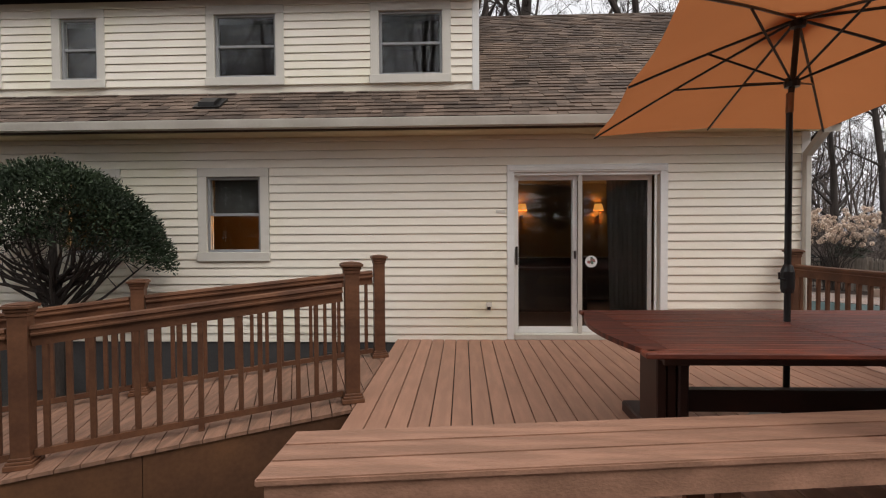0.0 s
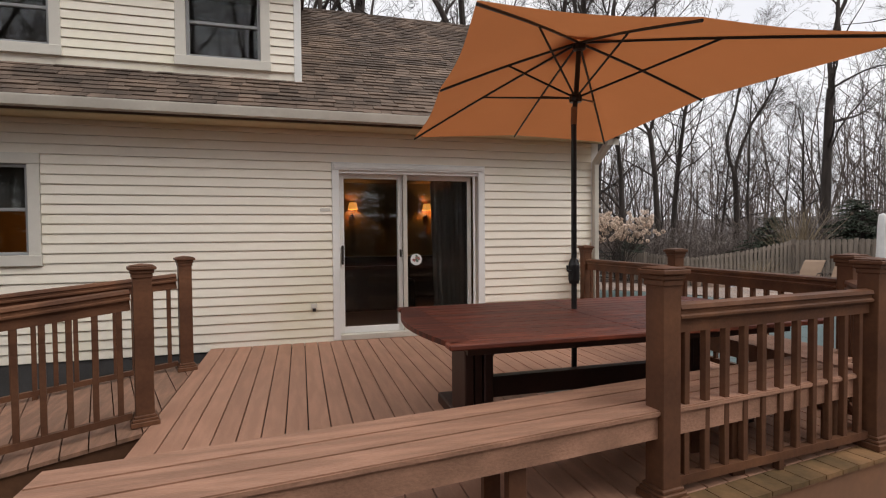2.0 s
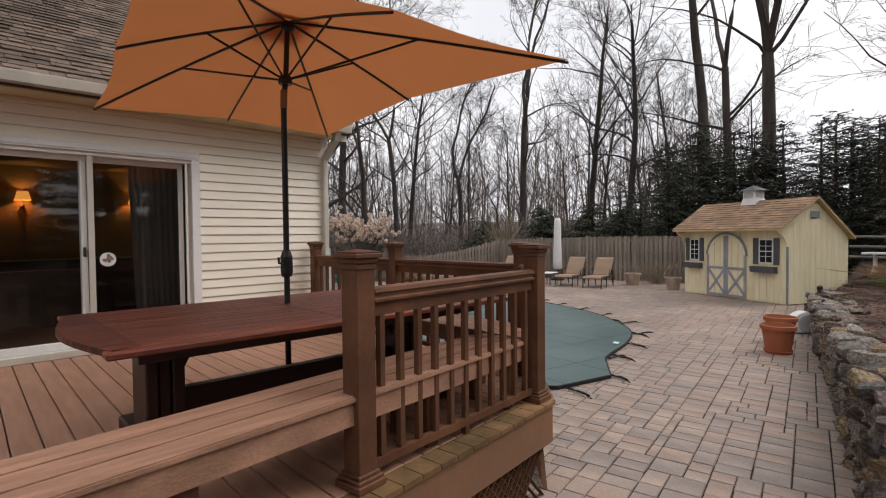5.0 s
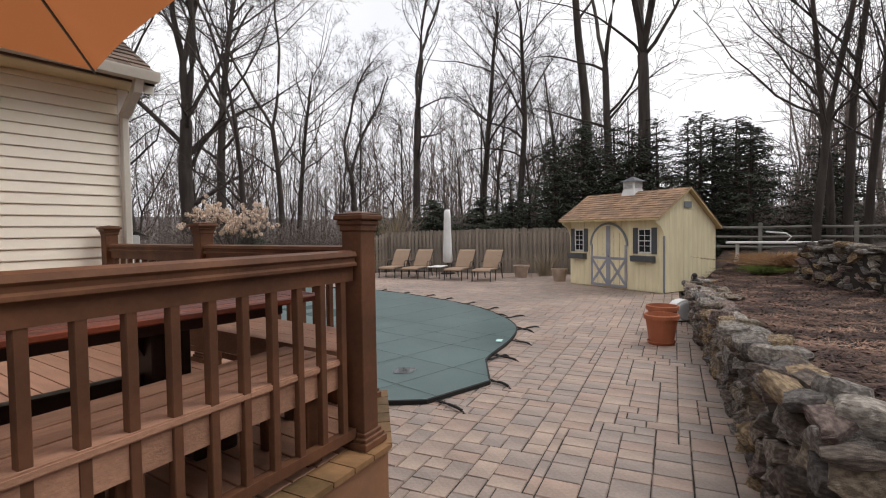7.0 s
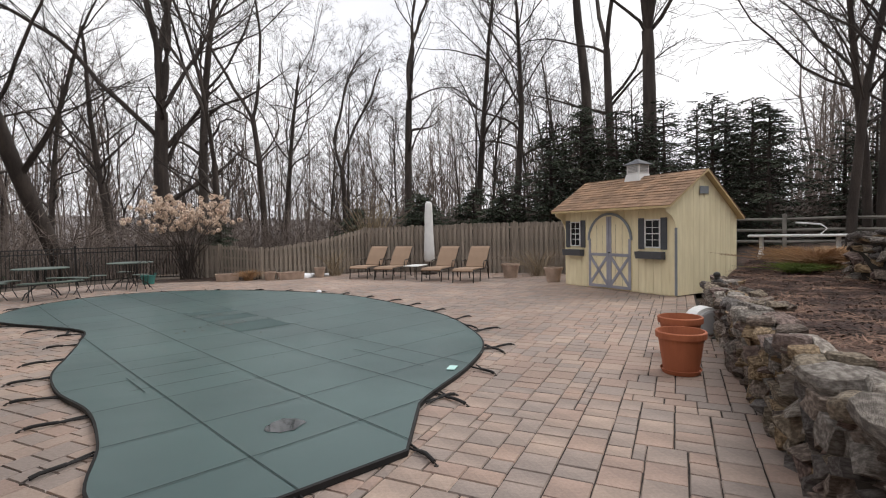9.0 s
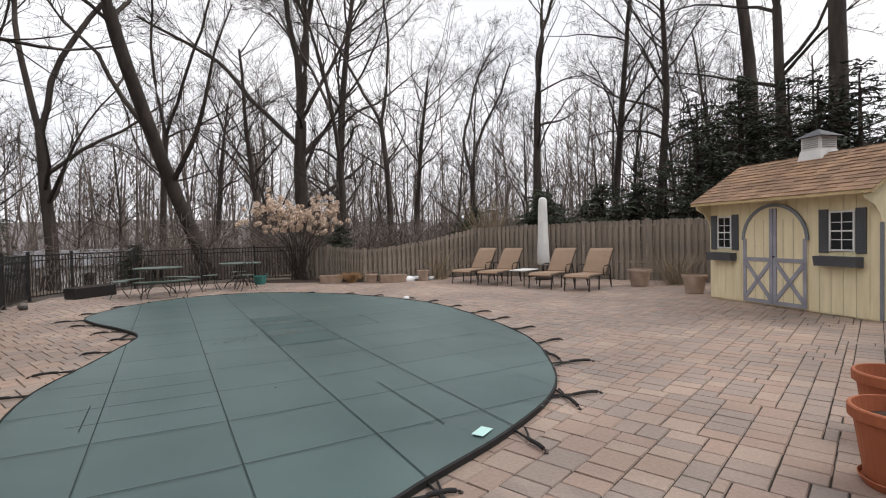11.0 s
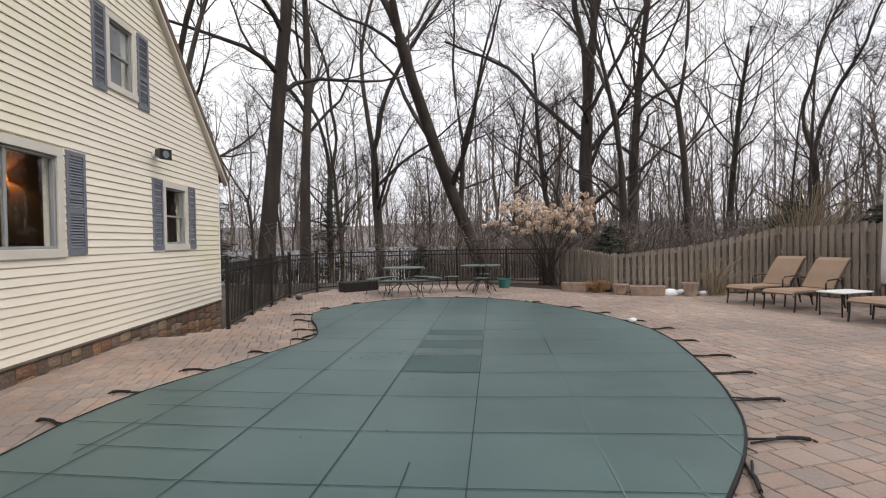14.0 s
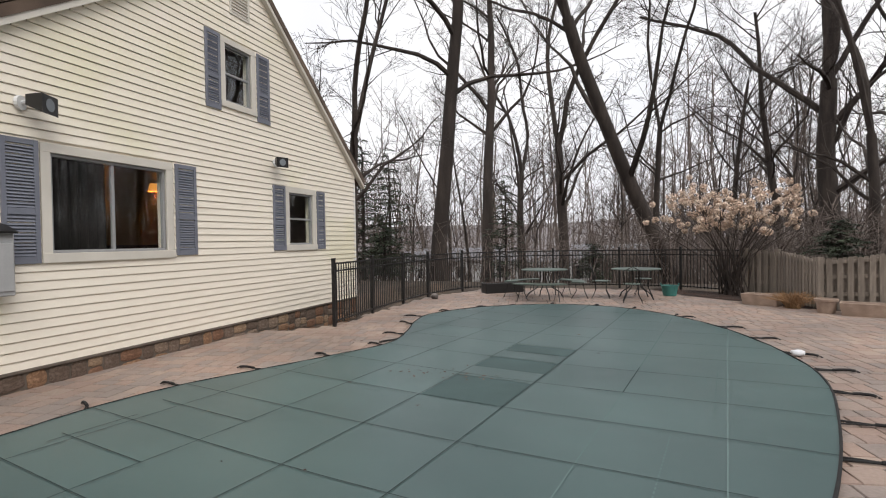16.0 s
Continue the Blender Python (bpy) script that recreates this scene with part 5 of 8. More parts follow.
SPREAD = tree_meshes(46, 25, 0.56, fork=0.46, density=(9, 7, 6, 4), spread=(0.10, 0.2),
                     limbs=((10, (-0.66, 0.2, 0.95), 14, 0.18), (12, (0.6, -0.1, 1.0), 11, 0.16)))


POLE = tree_meshes(47, 30, 0.40, density=(9, 5, 4, 3), low=0.6)
FORKED = tree_meshes(49, 26, 0.34, fork=0.40, density=(5, 4, 4, 3), spread=(0.16, 0.26), low=0.97)


def plant(pair, x, y, yaw=0, s=1.0, label="tall bare deciduous tree with dark grey-brown bark", z=None, group="woodland trees"):
    t = thing("tree", label, "tree", group, at=pose(x, y, ground_z(x, y) if z is None else z, 0, 0, yaw) @ Matrix.Scale(s, 4))
    part("trunk", pair[0], None, t)
    part("crown", pair[1], None, t)
    return t


#      kind, x, y, turn, size
for k, x, y, yaw, s in TREES + TREES_REAR:
    plant(BIG[k], x, y, yaw, s)
plant(SPREAD, 21.5, 37.4, 0, 1.0, "large bare tree with spreading limbs")
plant(BIG[4], 20.0, 28.7, 200, 0.9)
plant(BIG[3], 21.1, 45.1, 120, 1.1)
plant(BIG[1], 19.1, 51.6, 40, 1.0)
plant(LEAN, 12.95, 28.6, 0, 1.0, "large bare tree leaning strongly over the fence")
plant(POLE, 38.0, 13.5, 0, 1.1, "tall straight bare tree behind the shed")
plant(SLIM[1], 31.75, 10.1, 40, 1.35, "slender bare tree behind the shed")
plant(FORKED, 26.9, 7.1, 0, 1.0, "tall bare tree forking high above the shed")
plant(SLIM[2], 22.5, 0.9, 60, 1.2, "slender bare tree on the bank")
plant(SLIM[2], 27.0, -0.2, 100, 1.5, "slender bare tree on the bank")
plant(SLIM[0], 24.2, -0.6, 160, 1.0, "slender bare tree on the bank")
plant(SLIM[2], 33.3, -2.8, 10, 1.3, "slender bare tree behind the bank")
plant(SLIM[0], 23.4, 0.4, 20, 0.95, "slender bare tree behind the shed")
rnd = random.Random(77)
n = 0
while n < 54:
    a, dist = rnd.uniform(-0.55, 1.75), rnd.uniform(30, 75)
    x, y = 8 + math.sin(a) * dist, 6 + math.cos(a) * dist
    if y < 3 or 1.32 < math.atan2(x - 3, y - 1.7) < 1.62:
        continue
    plant(SLIM[n % 3], x, y, rnd.uniform(0, 360), rnd.uniform(0.75, 1.25), "slender bare woodland tree with fine twigs")
    n += 1
for k in range(12):
    x = -16 + k * 3.0 + rnd.uniform(-1, 1)
    plant(SLIM[k % 3], x, rnd.uniform(-18, -9), rnd.uniform(0, 360), rnd.uniform(0.9, 1.2), "slender bare woodland tree with fine twigs")
# distant woods: a belt of bare stems and brush
V, F = [], []
rnd = random.Random(99)
for i in range(1900):
    a, dist = rnd.uniform(-0.75, 1.95) if i < 1500 else rnd.uniform(1.95, 5.5), rnd.uniform(60, 170) if i < 1500 else rnd.uniform(35, 90)
    x, y = 8 + math.sin(a) * dist, 6 + math.cos(a) * dist
    if a < 0.03 and i % 2:
        continue
    z = ground_z(x, y)
    h, r = rnd.uniform(14, 30), rnd.uniform(0.08, 0.19)
    if 1.34 < a < 1.62:
        h *= 0.45
    tx, ty = rnd.gauss(0, 0.06), rnd.gauss(0, 0.06)
    top = Vector((x + tx * h, y + ty * h, z + h))
    foot = Vector((x, y, z))
    bend = [foot.lerp(top, f) + Vector((rnd.gauss(0, 0.45), rnd.gauss(0, 0.45), 0)) for f in (0.3, 0.55, 0.8)]
    tube_raw(V, F, [foot] + bend + [top], [r, r * 0.85, r * 0.65, r * 0.4, 0.02], 4)
    for k in range(10):
        t = rnd.uniform(0.3, 0.97)
        o = Vector((x, y, z)).lerp(top, t)
        b = rnd.uniform(0, 6.3)
        L = h * rnd.uniform(0.12, 0.3)
        e = o + Vector((math.cos(b) * L * 0.6, math.sin(b) * L * 0.6, L * rnd.uniform(0.4, 1.0)))
        tube_raw(V, F, [o, e], [r * 0.4, 0.015], 3)
        for m in range(3):
            o2 = o.lerp(e, rnd.uniform(0.3, 0.9))
            tube_raw(V, F, [o2, o2 + Vector((rnd.gauss(0, 1), rnd.gauss(0, 1), rnd.uniform(0.3, 1.6)))], [r * 0.2, 0.012], 3)
# the pale twig colour carries the haze of the distance
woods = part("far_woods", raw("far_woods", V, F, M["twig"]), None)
tagged(woods, "distant belt of bare woodland stems", "woods", "", "stuff")
# undergrowth of thin arching stems behind the fences
V, F = [], []
for i in range(9500):
    a, dist = rnd.uniform(-0.5, 1.95), rnd.uniform(22, 46)
    x, y = 8 + math.sin(a) * dist, 4 + math.cos(a) * dist
    if (x < 22.5 and y < 17) or (x < 15.5 and y < 22.5) or (a < 0.06 and i % 4):
        continue
    z = ground_z(x, y)
    h = rnd.uniform(0.8, 3.4)
    dx, dy = rnd.gauss(0, 0.5), rnd.gauss(0, 0.5)
    p = [Vector((x, y, z)), Vector((x + dx * 0.4 * h, y + dy * 0.4 * h, z + 0.6 * h)), Vector((x + dx * h, y + dy * h, z + h * rnd.uniform(0.7, 1.05)))]
    tube_raw(V, F, p, [0.022, 0.015, 0.006], 3)
    for k in range(4):
        o = p[1].lerp(p[2], rnd.random())
        tube_raw(V, F, [o, o + Vector((rnd.gauss(0, 0.5), rnd.gauss(0, 0.5), rnd.uniform(0.0, 0.7)))], [0.011, 0.005], 3)
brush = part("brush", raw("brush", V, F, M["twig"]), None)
tagged(brush, "tangled bare undergrowth behind the fence", "undergrowth", "", "stuff")


def evergreen_mesh(seed, h, w, blunt, step, dense, stems=((0, 0, 1.0),)):
    """One or more stems with long drooping limbs, side twigs and flat sprays of needles, open and uneven in outline."""
    TV, TF, V, F = [], [], [], []
    for n, (sx, sy, k) in enumerate(stems):
        evergreen_stem(TV, TF, V, F, seed + n * 7, Vector((sx, sy, 0)), h * k, w * (0.6 + 0.4 * k), blunt, step, dense)
    return raw("trunk", TV, TF, M["bark"]), raw("foliage", V, F, M["needle"])


def evergreen_stem(TV, TF, V, F, seed, foot, h, w, blunt, step, dense):
    rnd = random.Random(seed)
    tube_raw(TV, TF, [foot + Vector((0, 0, -0.2)), foot + Vector((0.05, 0, h * 0.5)), foot + Vector((0, 0.05, h * 0.97))], [w * 0.055, w * 0.035, 0.02], 7)
    z = 0.3
    while z < h:
        side = 0.72 + 0.45 * noise.noise(Vector((z * 0.9, seed * 1.7, 0)))
        rr = w * (1 - (z / h) ** blunt) * side + 0.25
        for k in range(rnd.choice((4, 5, 6))):
            a = rnd.uniform(0, 6.3)
            L = rr * rnd.uniform(0.5, 1.15) * (1 + 0.35 * noise.noise(Vector((math.cos(a) * 1.3, math.sin(a) * 1.3, z * 0.5 + seed))))
            d = Vector((math.cos(a), math.sin(a), rnd.uniform(-0.05, 0.4)))
            p0 = foot + Vector((0, 0, z + rnd.uniform(-0.2, 0.2)))
            p1 = p0 + d * L * 0.6
            p2 = p0 + Vector((d.x, d.y, d.z * 0.6)) * L + Vector((0, 0, -0.10 * L))
            tube_raw(TV, TF, [p0, p1, p2], [0.03, 0.018, 0.005], 3)
            for m in range(int(L * dense) + 3):
                f = rnd.uniform(0.15, 1.0)
                o = p0.lerp(p1, f / 0.6) if f < 0.6 else p1.lerp(p2, (f - 0.6) / 0.4)
                b = a + rnd.choice((-1, 1)) * rnd.uniform(0.5, 1.2)
                tw = Vector((math.cos(b), math.sin(b), rnd.uniform(-0.45, 0.1))) * rnd.uniform(0.15, 0.55) * (1.15 - 0.6 * f)
                for j in range(5):
                    c = o + tw * (j / 4)
                    u = (tw.normalized() + Vector((rnd.gauss(0, 0.5), rnd.gauss(0, 0.5), rnd.gauss(-0.1, 0.25)))).normalized() * rnd.uniform(0.07, 0.16)
                    s = u.cross(Vector((rnd.gauss(0, 0.5), rnd.gauss(0, 0.5), 1))).normalized() * rnd.uniform(0.018, 0.04)
                    i = len(V)
                    V.extend([c - u * 0.5, c + s, c + u * 0.7, c - s])
                    F.append((i, i + 1, i + 2, i + 3))
        z += rnd.uniform(0.7, 1.3) * step


CLUSTER = ((0, 0, 0.95), (1.5, 0.5, 1.0), (-1.3, 0.9, 0.88), (0.2, -1.5, 0.93))
EVER = [evergreen_mesh(51, 7.4, 2.6, 2.6, 0.26, 7, CLUSTER), evergreen_mesh(62, 6.6, 2.7, 3.0, 0.26, 7, CLUSTER[:3]), evergreen_mesh(53, 3.5, 2.4, 2.4, 0.13, 12), evergreen_mesh(54, 6.0, 1.9, 1.1, 0.3, 8)]
for k, x, y, yaw, s in EVERGREENS:
    t = thing("evergreen_tree", "low dark evergreen shrub behind the fence" if k == 2 else "dark green hemlock with drooping sprays", "tree", "evergreens", at=pose(x, y, ground_z(x, y), 0, 0, yaw) @ Matrix.Scale(s, 4))
    part("trunk", EVER[k][0], None, t)
    part("foliage", EVER[k][1], None, t)

# ---- deck furniture ----
def patio_table():
    t = thing("dining_table", "dark red oiled hardwood dining table with a slatted top", "table")
    x0, x1, y0, y1, z = 1.10, 3.80, 3.34, 4.82, 1.405
    n = 11
    w = (y1 - y0 - 0.2) / n
    for k, (a, b) in enumerate(((x0 + 0.2, 2.36), (2.50, x1 - 0.2))):
        for i in range(n):
            boxed("slat", (a, b, y0 + 0.1 + i * w + 0.005, y0 + 0.1 + (i + 1) * w - 0.005, z - 0.028, z), M["table_x"], t, 0.003)
    boxed("top_rail", (2.364, 2.496, y0 + 0.1, y1 - 0.1, z - 0.03, z + 0.001), M["table"], t, 0.003)
    for y, nm in ((y0, "edge_board"), (y1 - 0.097, "edge_board")):
        boxed(nm, (x0 + 0.05, x1 - 0.05, y, y + 0.097, z - 0.03, z), M["table_x"], t, 0.006)
    for sx, xa in ((-1, x0 + 0.197), (1, x1 - 0.197)):
        bm = bmesh.new()
        arc = [(xa, y0 + 0.1), (xa, y1 - 0.1)]
        m = 14
        for i in range(m + 1):
            u = i / m
            arc.append((xa + sx * (0.115 + 0.11 * math.sin(math.pi * u)), y1 - 0.05 - u * (y1 - y0 - 0.1)))
        prism(bm, arc, z - 0.03, z)
        part("end_board", bm, M["table"], t)
    bm = bmesh.new()
    for d in ((x0 + 0.2, x1 - 0.2, y0 + 0.16, y0 + 0.19), (x0 + 0.2, x1 - 0.2, y1 - 0.19, y1 - 0.16), (x0 + 0.22, x0 + 0.25, y0 + 0.19, y1 - 0.19), (x1 - 0.25, x1 - 0.22, y0 + 0.19, y1 - 0.19)):
        box(bm, *d, z - 0.10, z - 0.032, 0.003)
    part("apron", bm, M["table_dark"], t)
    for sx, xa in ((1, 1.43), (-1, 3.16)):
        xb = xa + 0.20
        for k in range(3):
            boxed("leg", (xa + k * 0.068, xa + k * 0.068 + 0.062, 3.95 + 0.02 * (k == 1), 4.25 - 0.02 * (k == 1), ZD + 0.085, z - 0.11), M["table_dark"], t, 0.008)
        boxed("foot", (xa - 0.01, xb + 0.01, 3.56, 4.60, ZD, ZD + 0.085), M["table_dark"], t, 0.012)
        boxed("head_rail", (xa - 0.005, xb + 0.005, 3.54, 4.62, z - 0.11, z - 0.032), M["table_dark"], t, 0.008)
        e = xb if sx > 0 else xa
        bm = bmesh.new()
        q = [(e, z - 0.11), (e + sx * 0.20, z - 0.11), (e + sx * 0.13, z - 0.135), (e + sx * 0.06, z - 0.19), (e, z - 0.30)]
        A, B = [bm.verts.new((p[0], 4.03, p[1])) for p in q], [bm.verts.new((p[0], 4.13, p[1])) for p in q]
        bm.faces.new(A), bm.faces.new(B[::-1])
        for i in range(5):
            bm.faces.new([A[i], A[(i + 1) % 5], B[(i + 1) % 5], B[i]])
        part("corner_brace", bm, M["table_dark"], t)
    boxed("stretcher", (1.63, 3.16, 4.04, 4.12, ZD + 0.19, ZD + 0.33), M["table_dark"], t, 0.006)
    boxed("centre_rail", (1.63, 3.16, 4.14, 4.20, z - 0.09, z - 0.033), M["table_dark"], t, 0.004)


M["table_x"] = material("oiled_hardwood_slat", (0.16, 0.038, 0.019), 0.5, 0.5, 3, 30, 0.25, second=(0.075, 0.02, 0.012), stretch=(1, 12, 4), obj_random=0.6, spec=0.25)
patio_table()


def market_umbrella():
    u = thing("patio_umbrella", "open rust-orange rectangular patio umbrella on a black pole", "umbrella")
    cx, cy = 2.42, 4.29
    ax, ay, az = 2.43, 4.23, 3.41
    bm = bmesh.new()
    tube(bm, [(cx, cy, ZD + 0.02), (cx, cy, 2.86)], 0.021, 12)
    part("pole", bm, M["black"], u)
    bm = bmesh.new()
    tube(bm, [(cx, cy, 2.80), (cx + 0.004, cy, 2.93)], 0.024, 12)
    part("tilt_joint", bm, M["fascia"], u, "bronze tilt joint")
    bm = bmesh.new()
    tube(bm, [(cx, cy, 2.86), (cx + 0.02, cy, 3.02), (ax, ay, az - 0.03)], 0.019, 12)
    part("upper_pole", bm, M["black"], u)
    bm = bmesh.new()
    lathe(bm, [(0.0, 0), (0.035, 0.0), (0.042, 0.03), (0.042, 0.14), (0.03, 0.18), (0.022, 0.19)], 14, (cx, cy, 1.60))
    tube(bm, [(cx - 0.03, cy - 0.02, 1.69), (cx - 0.075, cy - 0.035, 1.70), (cx - 0.08, cy - 0.04, 1.74)], 0.008, 8)
    part("crank_housing", bm, M["black"], u)
    bm = bmesh.new()
    lathe(bm, [(0.0, 0), (0.25, 0.0), (0.25, 0.02), (0.22, 0.05), (0.03, 0.06), (0.03, 0.25)], 24, (cx, cy, ZD))
    part("base", bm, M["black"], u)
    tips = {"w": (1.56, 5.95, 2.98), "n": (3.64, 5.74, 2.98), "e": (3.45, 2.61, 2.95), "s": (1.26, 3.20, 3.11)}
    mids = [(1.46, 4.60, 3.09), (3.44, 4.12, 3.02), (2.6, 5.80, 3.02), (2.38, 2.98, 3.06)]
    order = [tips["w"], mids[2], tips["n"], mids[1], tips["e"], mids[3], tips["s"], mids[0]]
    apex = Vector((ax, ay, az))
    # eight panels, slack between the ribs
    bm = bmesh.new()
    R, S = 7, 8
    cols = []
    for k in range(8):
        a, b = Vector(order[k]), Vector(order[(k + 1) % 8])
        for s in range(S):
            f = s / S
            e = a.lerp(b, f)
            mid = (a + b) / 2
            pull = 0.07 * math.sin(math.pi * f) ** 1.2
            e = e + (apex - e) * pull * 0.45 + Vector((0, 0, -0.005 * math.sin(math.pi * f)))
            col = []
            for r in range(R + 1):
                g = 0.03 + 0.97 * r / R
                p = apex.lerp(e, g)
                p.z += 0.012 * math.sin(math.pi * g) - 0.016 * math.sin(math.pi * f) * g
                col.append(bm.verts.new(p))
            cols.append(col)
    for i in range(len(cols)):
        A, B = cols[i], cols[(i + 1) % len(cols)]
        for r in range(R):
            bm.faces.new([A[r], B[r], B[r + 1], A[r + 1]])
    canopy = part("canopy", bm, M["canvas"], u, "rust-orange canvas canopy", smooth=True)
    bm = bmesh.new()
    ring = []
    for k in range(8):
        e = apex.lerp(Vector(order[k]), 0.17)
        ring.append(e + Vector((0, 0, 0.07)))
    top = bm.verts.new(apex + Vector((0, 0, 0.10)))
    vs = [bm.verts.new(p) for p in ring]
    for i in range(8):
        bm.faces.new([vs[i], vs[(i + 1) % 8], top])
    part("vent", bm, M["canvas"], canopy, "darker vent flap at the top")
    run = Vector((cx + 0.015, cy, 3.0))
    bm = bmesh.new()
    lathe(bm, [(0.02, -0.03), (0.045, -0.03), (0.05, 0.0), (0.04, 0.03), (0.02, 0.03)], 12, run)
    part("runner", bm, M["black"], u)
    bm = bmesh.new()
    lathe(bm, [(0.02, -0.05), (0.045, -0.04), (0.05, 0.0), (0.02, 0.02)], 12, (ax, ay, az - 0.03))
    part("hub", bm, M["black"], u)
    for p in order:
        p = Vector(p)
        bm = bmesh.new()
        pts = []
        for i in range(6):
            g = 0.02 + 0.98 * i / 5
            q = apex.lerp(p, g)
            q.z += 0.012 * math.sin(math.pi * g) - 0.018
            pts.append(q)
        tube(bm, pts, 0.0095, 6)
        rib = part("rib", bm, M["black"], u)
        bm = bmesh.new()
        q = apex.lerp(p, 0.50)
        q.z -= 0.008
        tube(bm, [run, q], 0.008, 6)
        part("strut", bm, M["black"], rib)
    return u


market_umbrella()


def east_bench():
    b = thing("deck_bench", "built-in composite bench along the pool-side railing", "bench")
    z = ZD + 0.45
    for i in range(3):
        xa = 3.68 + i * 0.152
        bm = bmesh.new()
        prism(bm, [(xa + 0.002, 3.12 + (0.0 if i < 1 else 0.32 * i * 0.6)), (xa + 0.150, 3.12 + 0.2 * i + 0.05), (xa + 0.150, 5.15), (xa + 0.002, 5.15)], z - 0.034, z - 0.004)
        part("seat_board", bm, M["deck"], b)
    boxed("apron", (3.70, 3.725, 3.3, 5.12, z - 0.14, z - 0.036), M["deck"], b, 0.003)
    for y in (3.6, 4.9):
        for x in (3.73, 4.05):
            boxed("leg", (x, x + 0.05, y, y + 0.085, ZD, z - 0.036), M["rail"], b, 0.004)


east_bench()


# ---- shed ----
def shed():
    s = thing("garden_shed", "yellow board garden shed with a tan shingle roof and cupola", "shed", at=pose(17.42, 7.24, 0.0, 0, 0, -114.6))
    W, D, ZE, ZR, YR, ZB = 3.38, 2.25, 1.98, 2.80, 0.95, 1.72
    top = lambda y: ZE - 0.06 + (ZR - ZE) * (y + 0.38) / (YR + 0.38) if y < YR else ZR - 0.06 - (ZR - ZB) * (y - YR) / (D + 0.12 - YR)
    # boarded walls: each board a part
    bw = 0.2
    n = int(W / bw)
    for i in range(n + 1):
        a, b = i * bw, min((i + 1) * bw, W)
        if b - a < 0.01:
            continue
        boxed("wall_board", (a + 0.003, b - 0.003, 0.0, 0.022, 0.02, top(0.0) - 0.02), M["shed"], s, 0.002)
    boxed("wall_backing", (0.02, W - 0.02, 0.0225, 0.03, 0.0, 1.9), M["shed"], s, 0)
    for xa in (0.0, W):
        y = 0.0
        while y < D - 0.01:
            y1 = min(y + bw, D)
            bm = bmesh.new()
            x0, x1 = (xa - 0.022, xa) if xa else (xa, xa + 0.022)
            q = [(y + 0.003, 0.02), (y1 - 0.003, 0.02), (y1 - 0.003, top(y1) - 0.01), (y + 0.003, top(y) - 0.01)]
            if y < YR < y1:
                q = [(y + 0.003, 0.02), (y1 - 0.003, 0.02), (y1 - 0.003, top(y1) - 0.01), (YR, top(YR) - 0.01), (y + 0.003, top(y) - 0.01)]
            A, B = [bm.verts.new((x0, *p)) for p in q], [bm.verts.new((x1, *p)) for p in q]
            bm.faces.new(A), bm.faces.new(B[::-1])
            for i in range(len(q)):
                j = (i + 1) % len(q)
                bm.faces.new([A[i], A[j], B[j], B[i]])
            part("wall_board", bm, M["shed"], s)
            y = y1
        # wing of the overhang
        bm = bmesh.new()
        x0, x1 = (xa - 0.022, xa) if xa else (xa, xa + 0.022)
        q = [(0.0, 1.45), (-0.05, 1.62), (-0.16, 1.76), (-0.34, 1.85), (-0.36, ZE - 0.07), (0.0, top(0.0) - 0.01)]
        A, B = [bm.verts.new((x0, *p)) for p in q], [bm.verts.new((x1, *p)) for p in q]
        bm.faces.new(A), bm.faces.new(B[::-1])
        for i in range(len(q)):
            j = (i + 1) % len(q)
            bm.faces.new([A[i], A[j], B[j], B[i]])
        part("wing_board", bm, M["shed"], s)
    boxed("back_wall", (0.0, W, D - 0.02, D, 0.0, ZB - 0.05), M["shed"], s, 0)
    boxed("corner_board", (W - 0.03, W + 0.026, -0.022, 0.0, 0.02, 1.5), M["grey_blue"], s, 0.003, label="grey corner board")
    bm = bmesh.new()
    for q in ([(-0.38, ZE), (YR, ZR), (YR, ZR - 0.05), (-0.38, ZE - 0.05)], [(D + 0.12, ZB), (YR, ZR), (YR, ZR - 0.05), (D + 0.12, ZB - 0.05)]):
        A, B = [bm.verts.new((-0.12, *p)) for p in q], [bm.verts.new((W + 0.12, *p)) for p in q]
        bm.faces.new(A), bm.faces.new(B[::-1])
        for i in range(4):
            bm.faces.new([A[i], A[(i + 1) % 4], B[(i + 1) % 4], B[i]])
    roof_s = part("roof", bm, M["shed_trim"], s, "roof with pale edge boards")
    L = math.hypot(YR + 0.38, ZR - ZE)
    shingle_field("shingle_tab", (-0.13, -0.39, ZE), (1, 0, 0), (0, YR + 0.38, ZR - ZE), W + 0.26, L, M["shed_roof"], roof_s, seed=4)
    shingle_field("shingle_tab", (-0.13, D + 0.13, ZB), (1, 0, 0), (0, YR - D - 0.12, ZR - ZB), W + 0.26, math.hypot(D + 0.12 - YR, ZR - ZB), M["shed_roof"], roof_s, seed=5)
    # arched double door
    cx, hw, zs, zt = 1.55, 0.66, 1.22, 1.86
    for sgn in (-1, 1):
        bm = bmesh.new()
        pts = [(cx + sgn * 0.004, 0.03), (cx + sgn * hw, 0.03)]
        for i in range(11):
            a = i / 10 * math.pi / 2
            pts.append((cx + sgn * hw * math.cos(a) if i < 10 else cx + sgn * 0.004, zs + (zt - zs) * math.sin(a)))
        A, B = [bm.verts.new((x, -0.024, z)) for x, z in pts], [bm.verts.new((x, -0.003, z)) for x, z in pts]
        bm.faces.new(A), bm.faces.new(B[::-1])
        for i in range(len(pts)):
            j = (i + 1) % len(pts)
            bm.faces.new([A[i], A[j], B[j], B[i]])
        door = part("door", bm, M["shed"], s, "arched yellow door leaf with grey cross bracing")
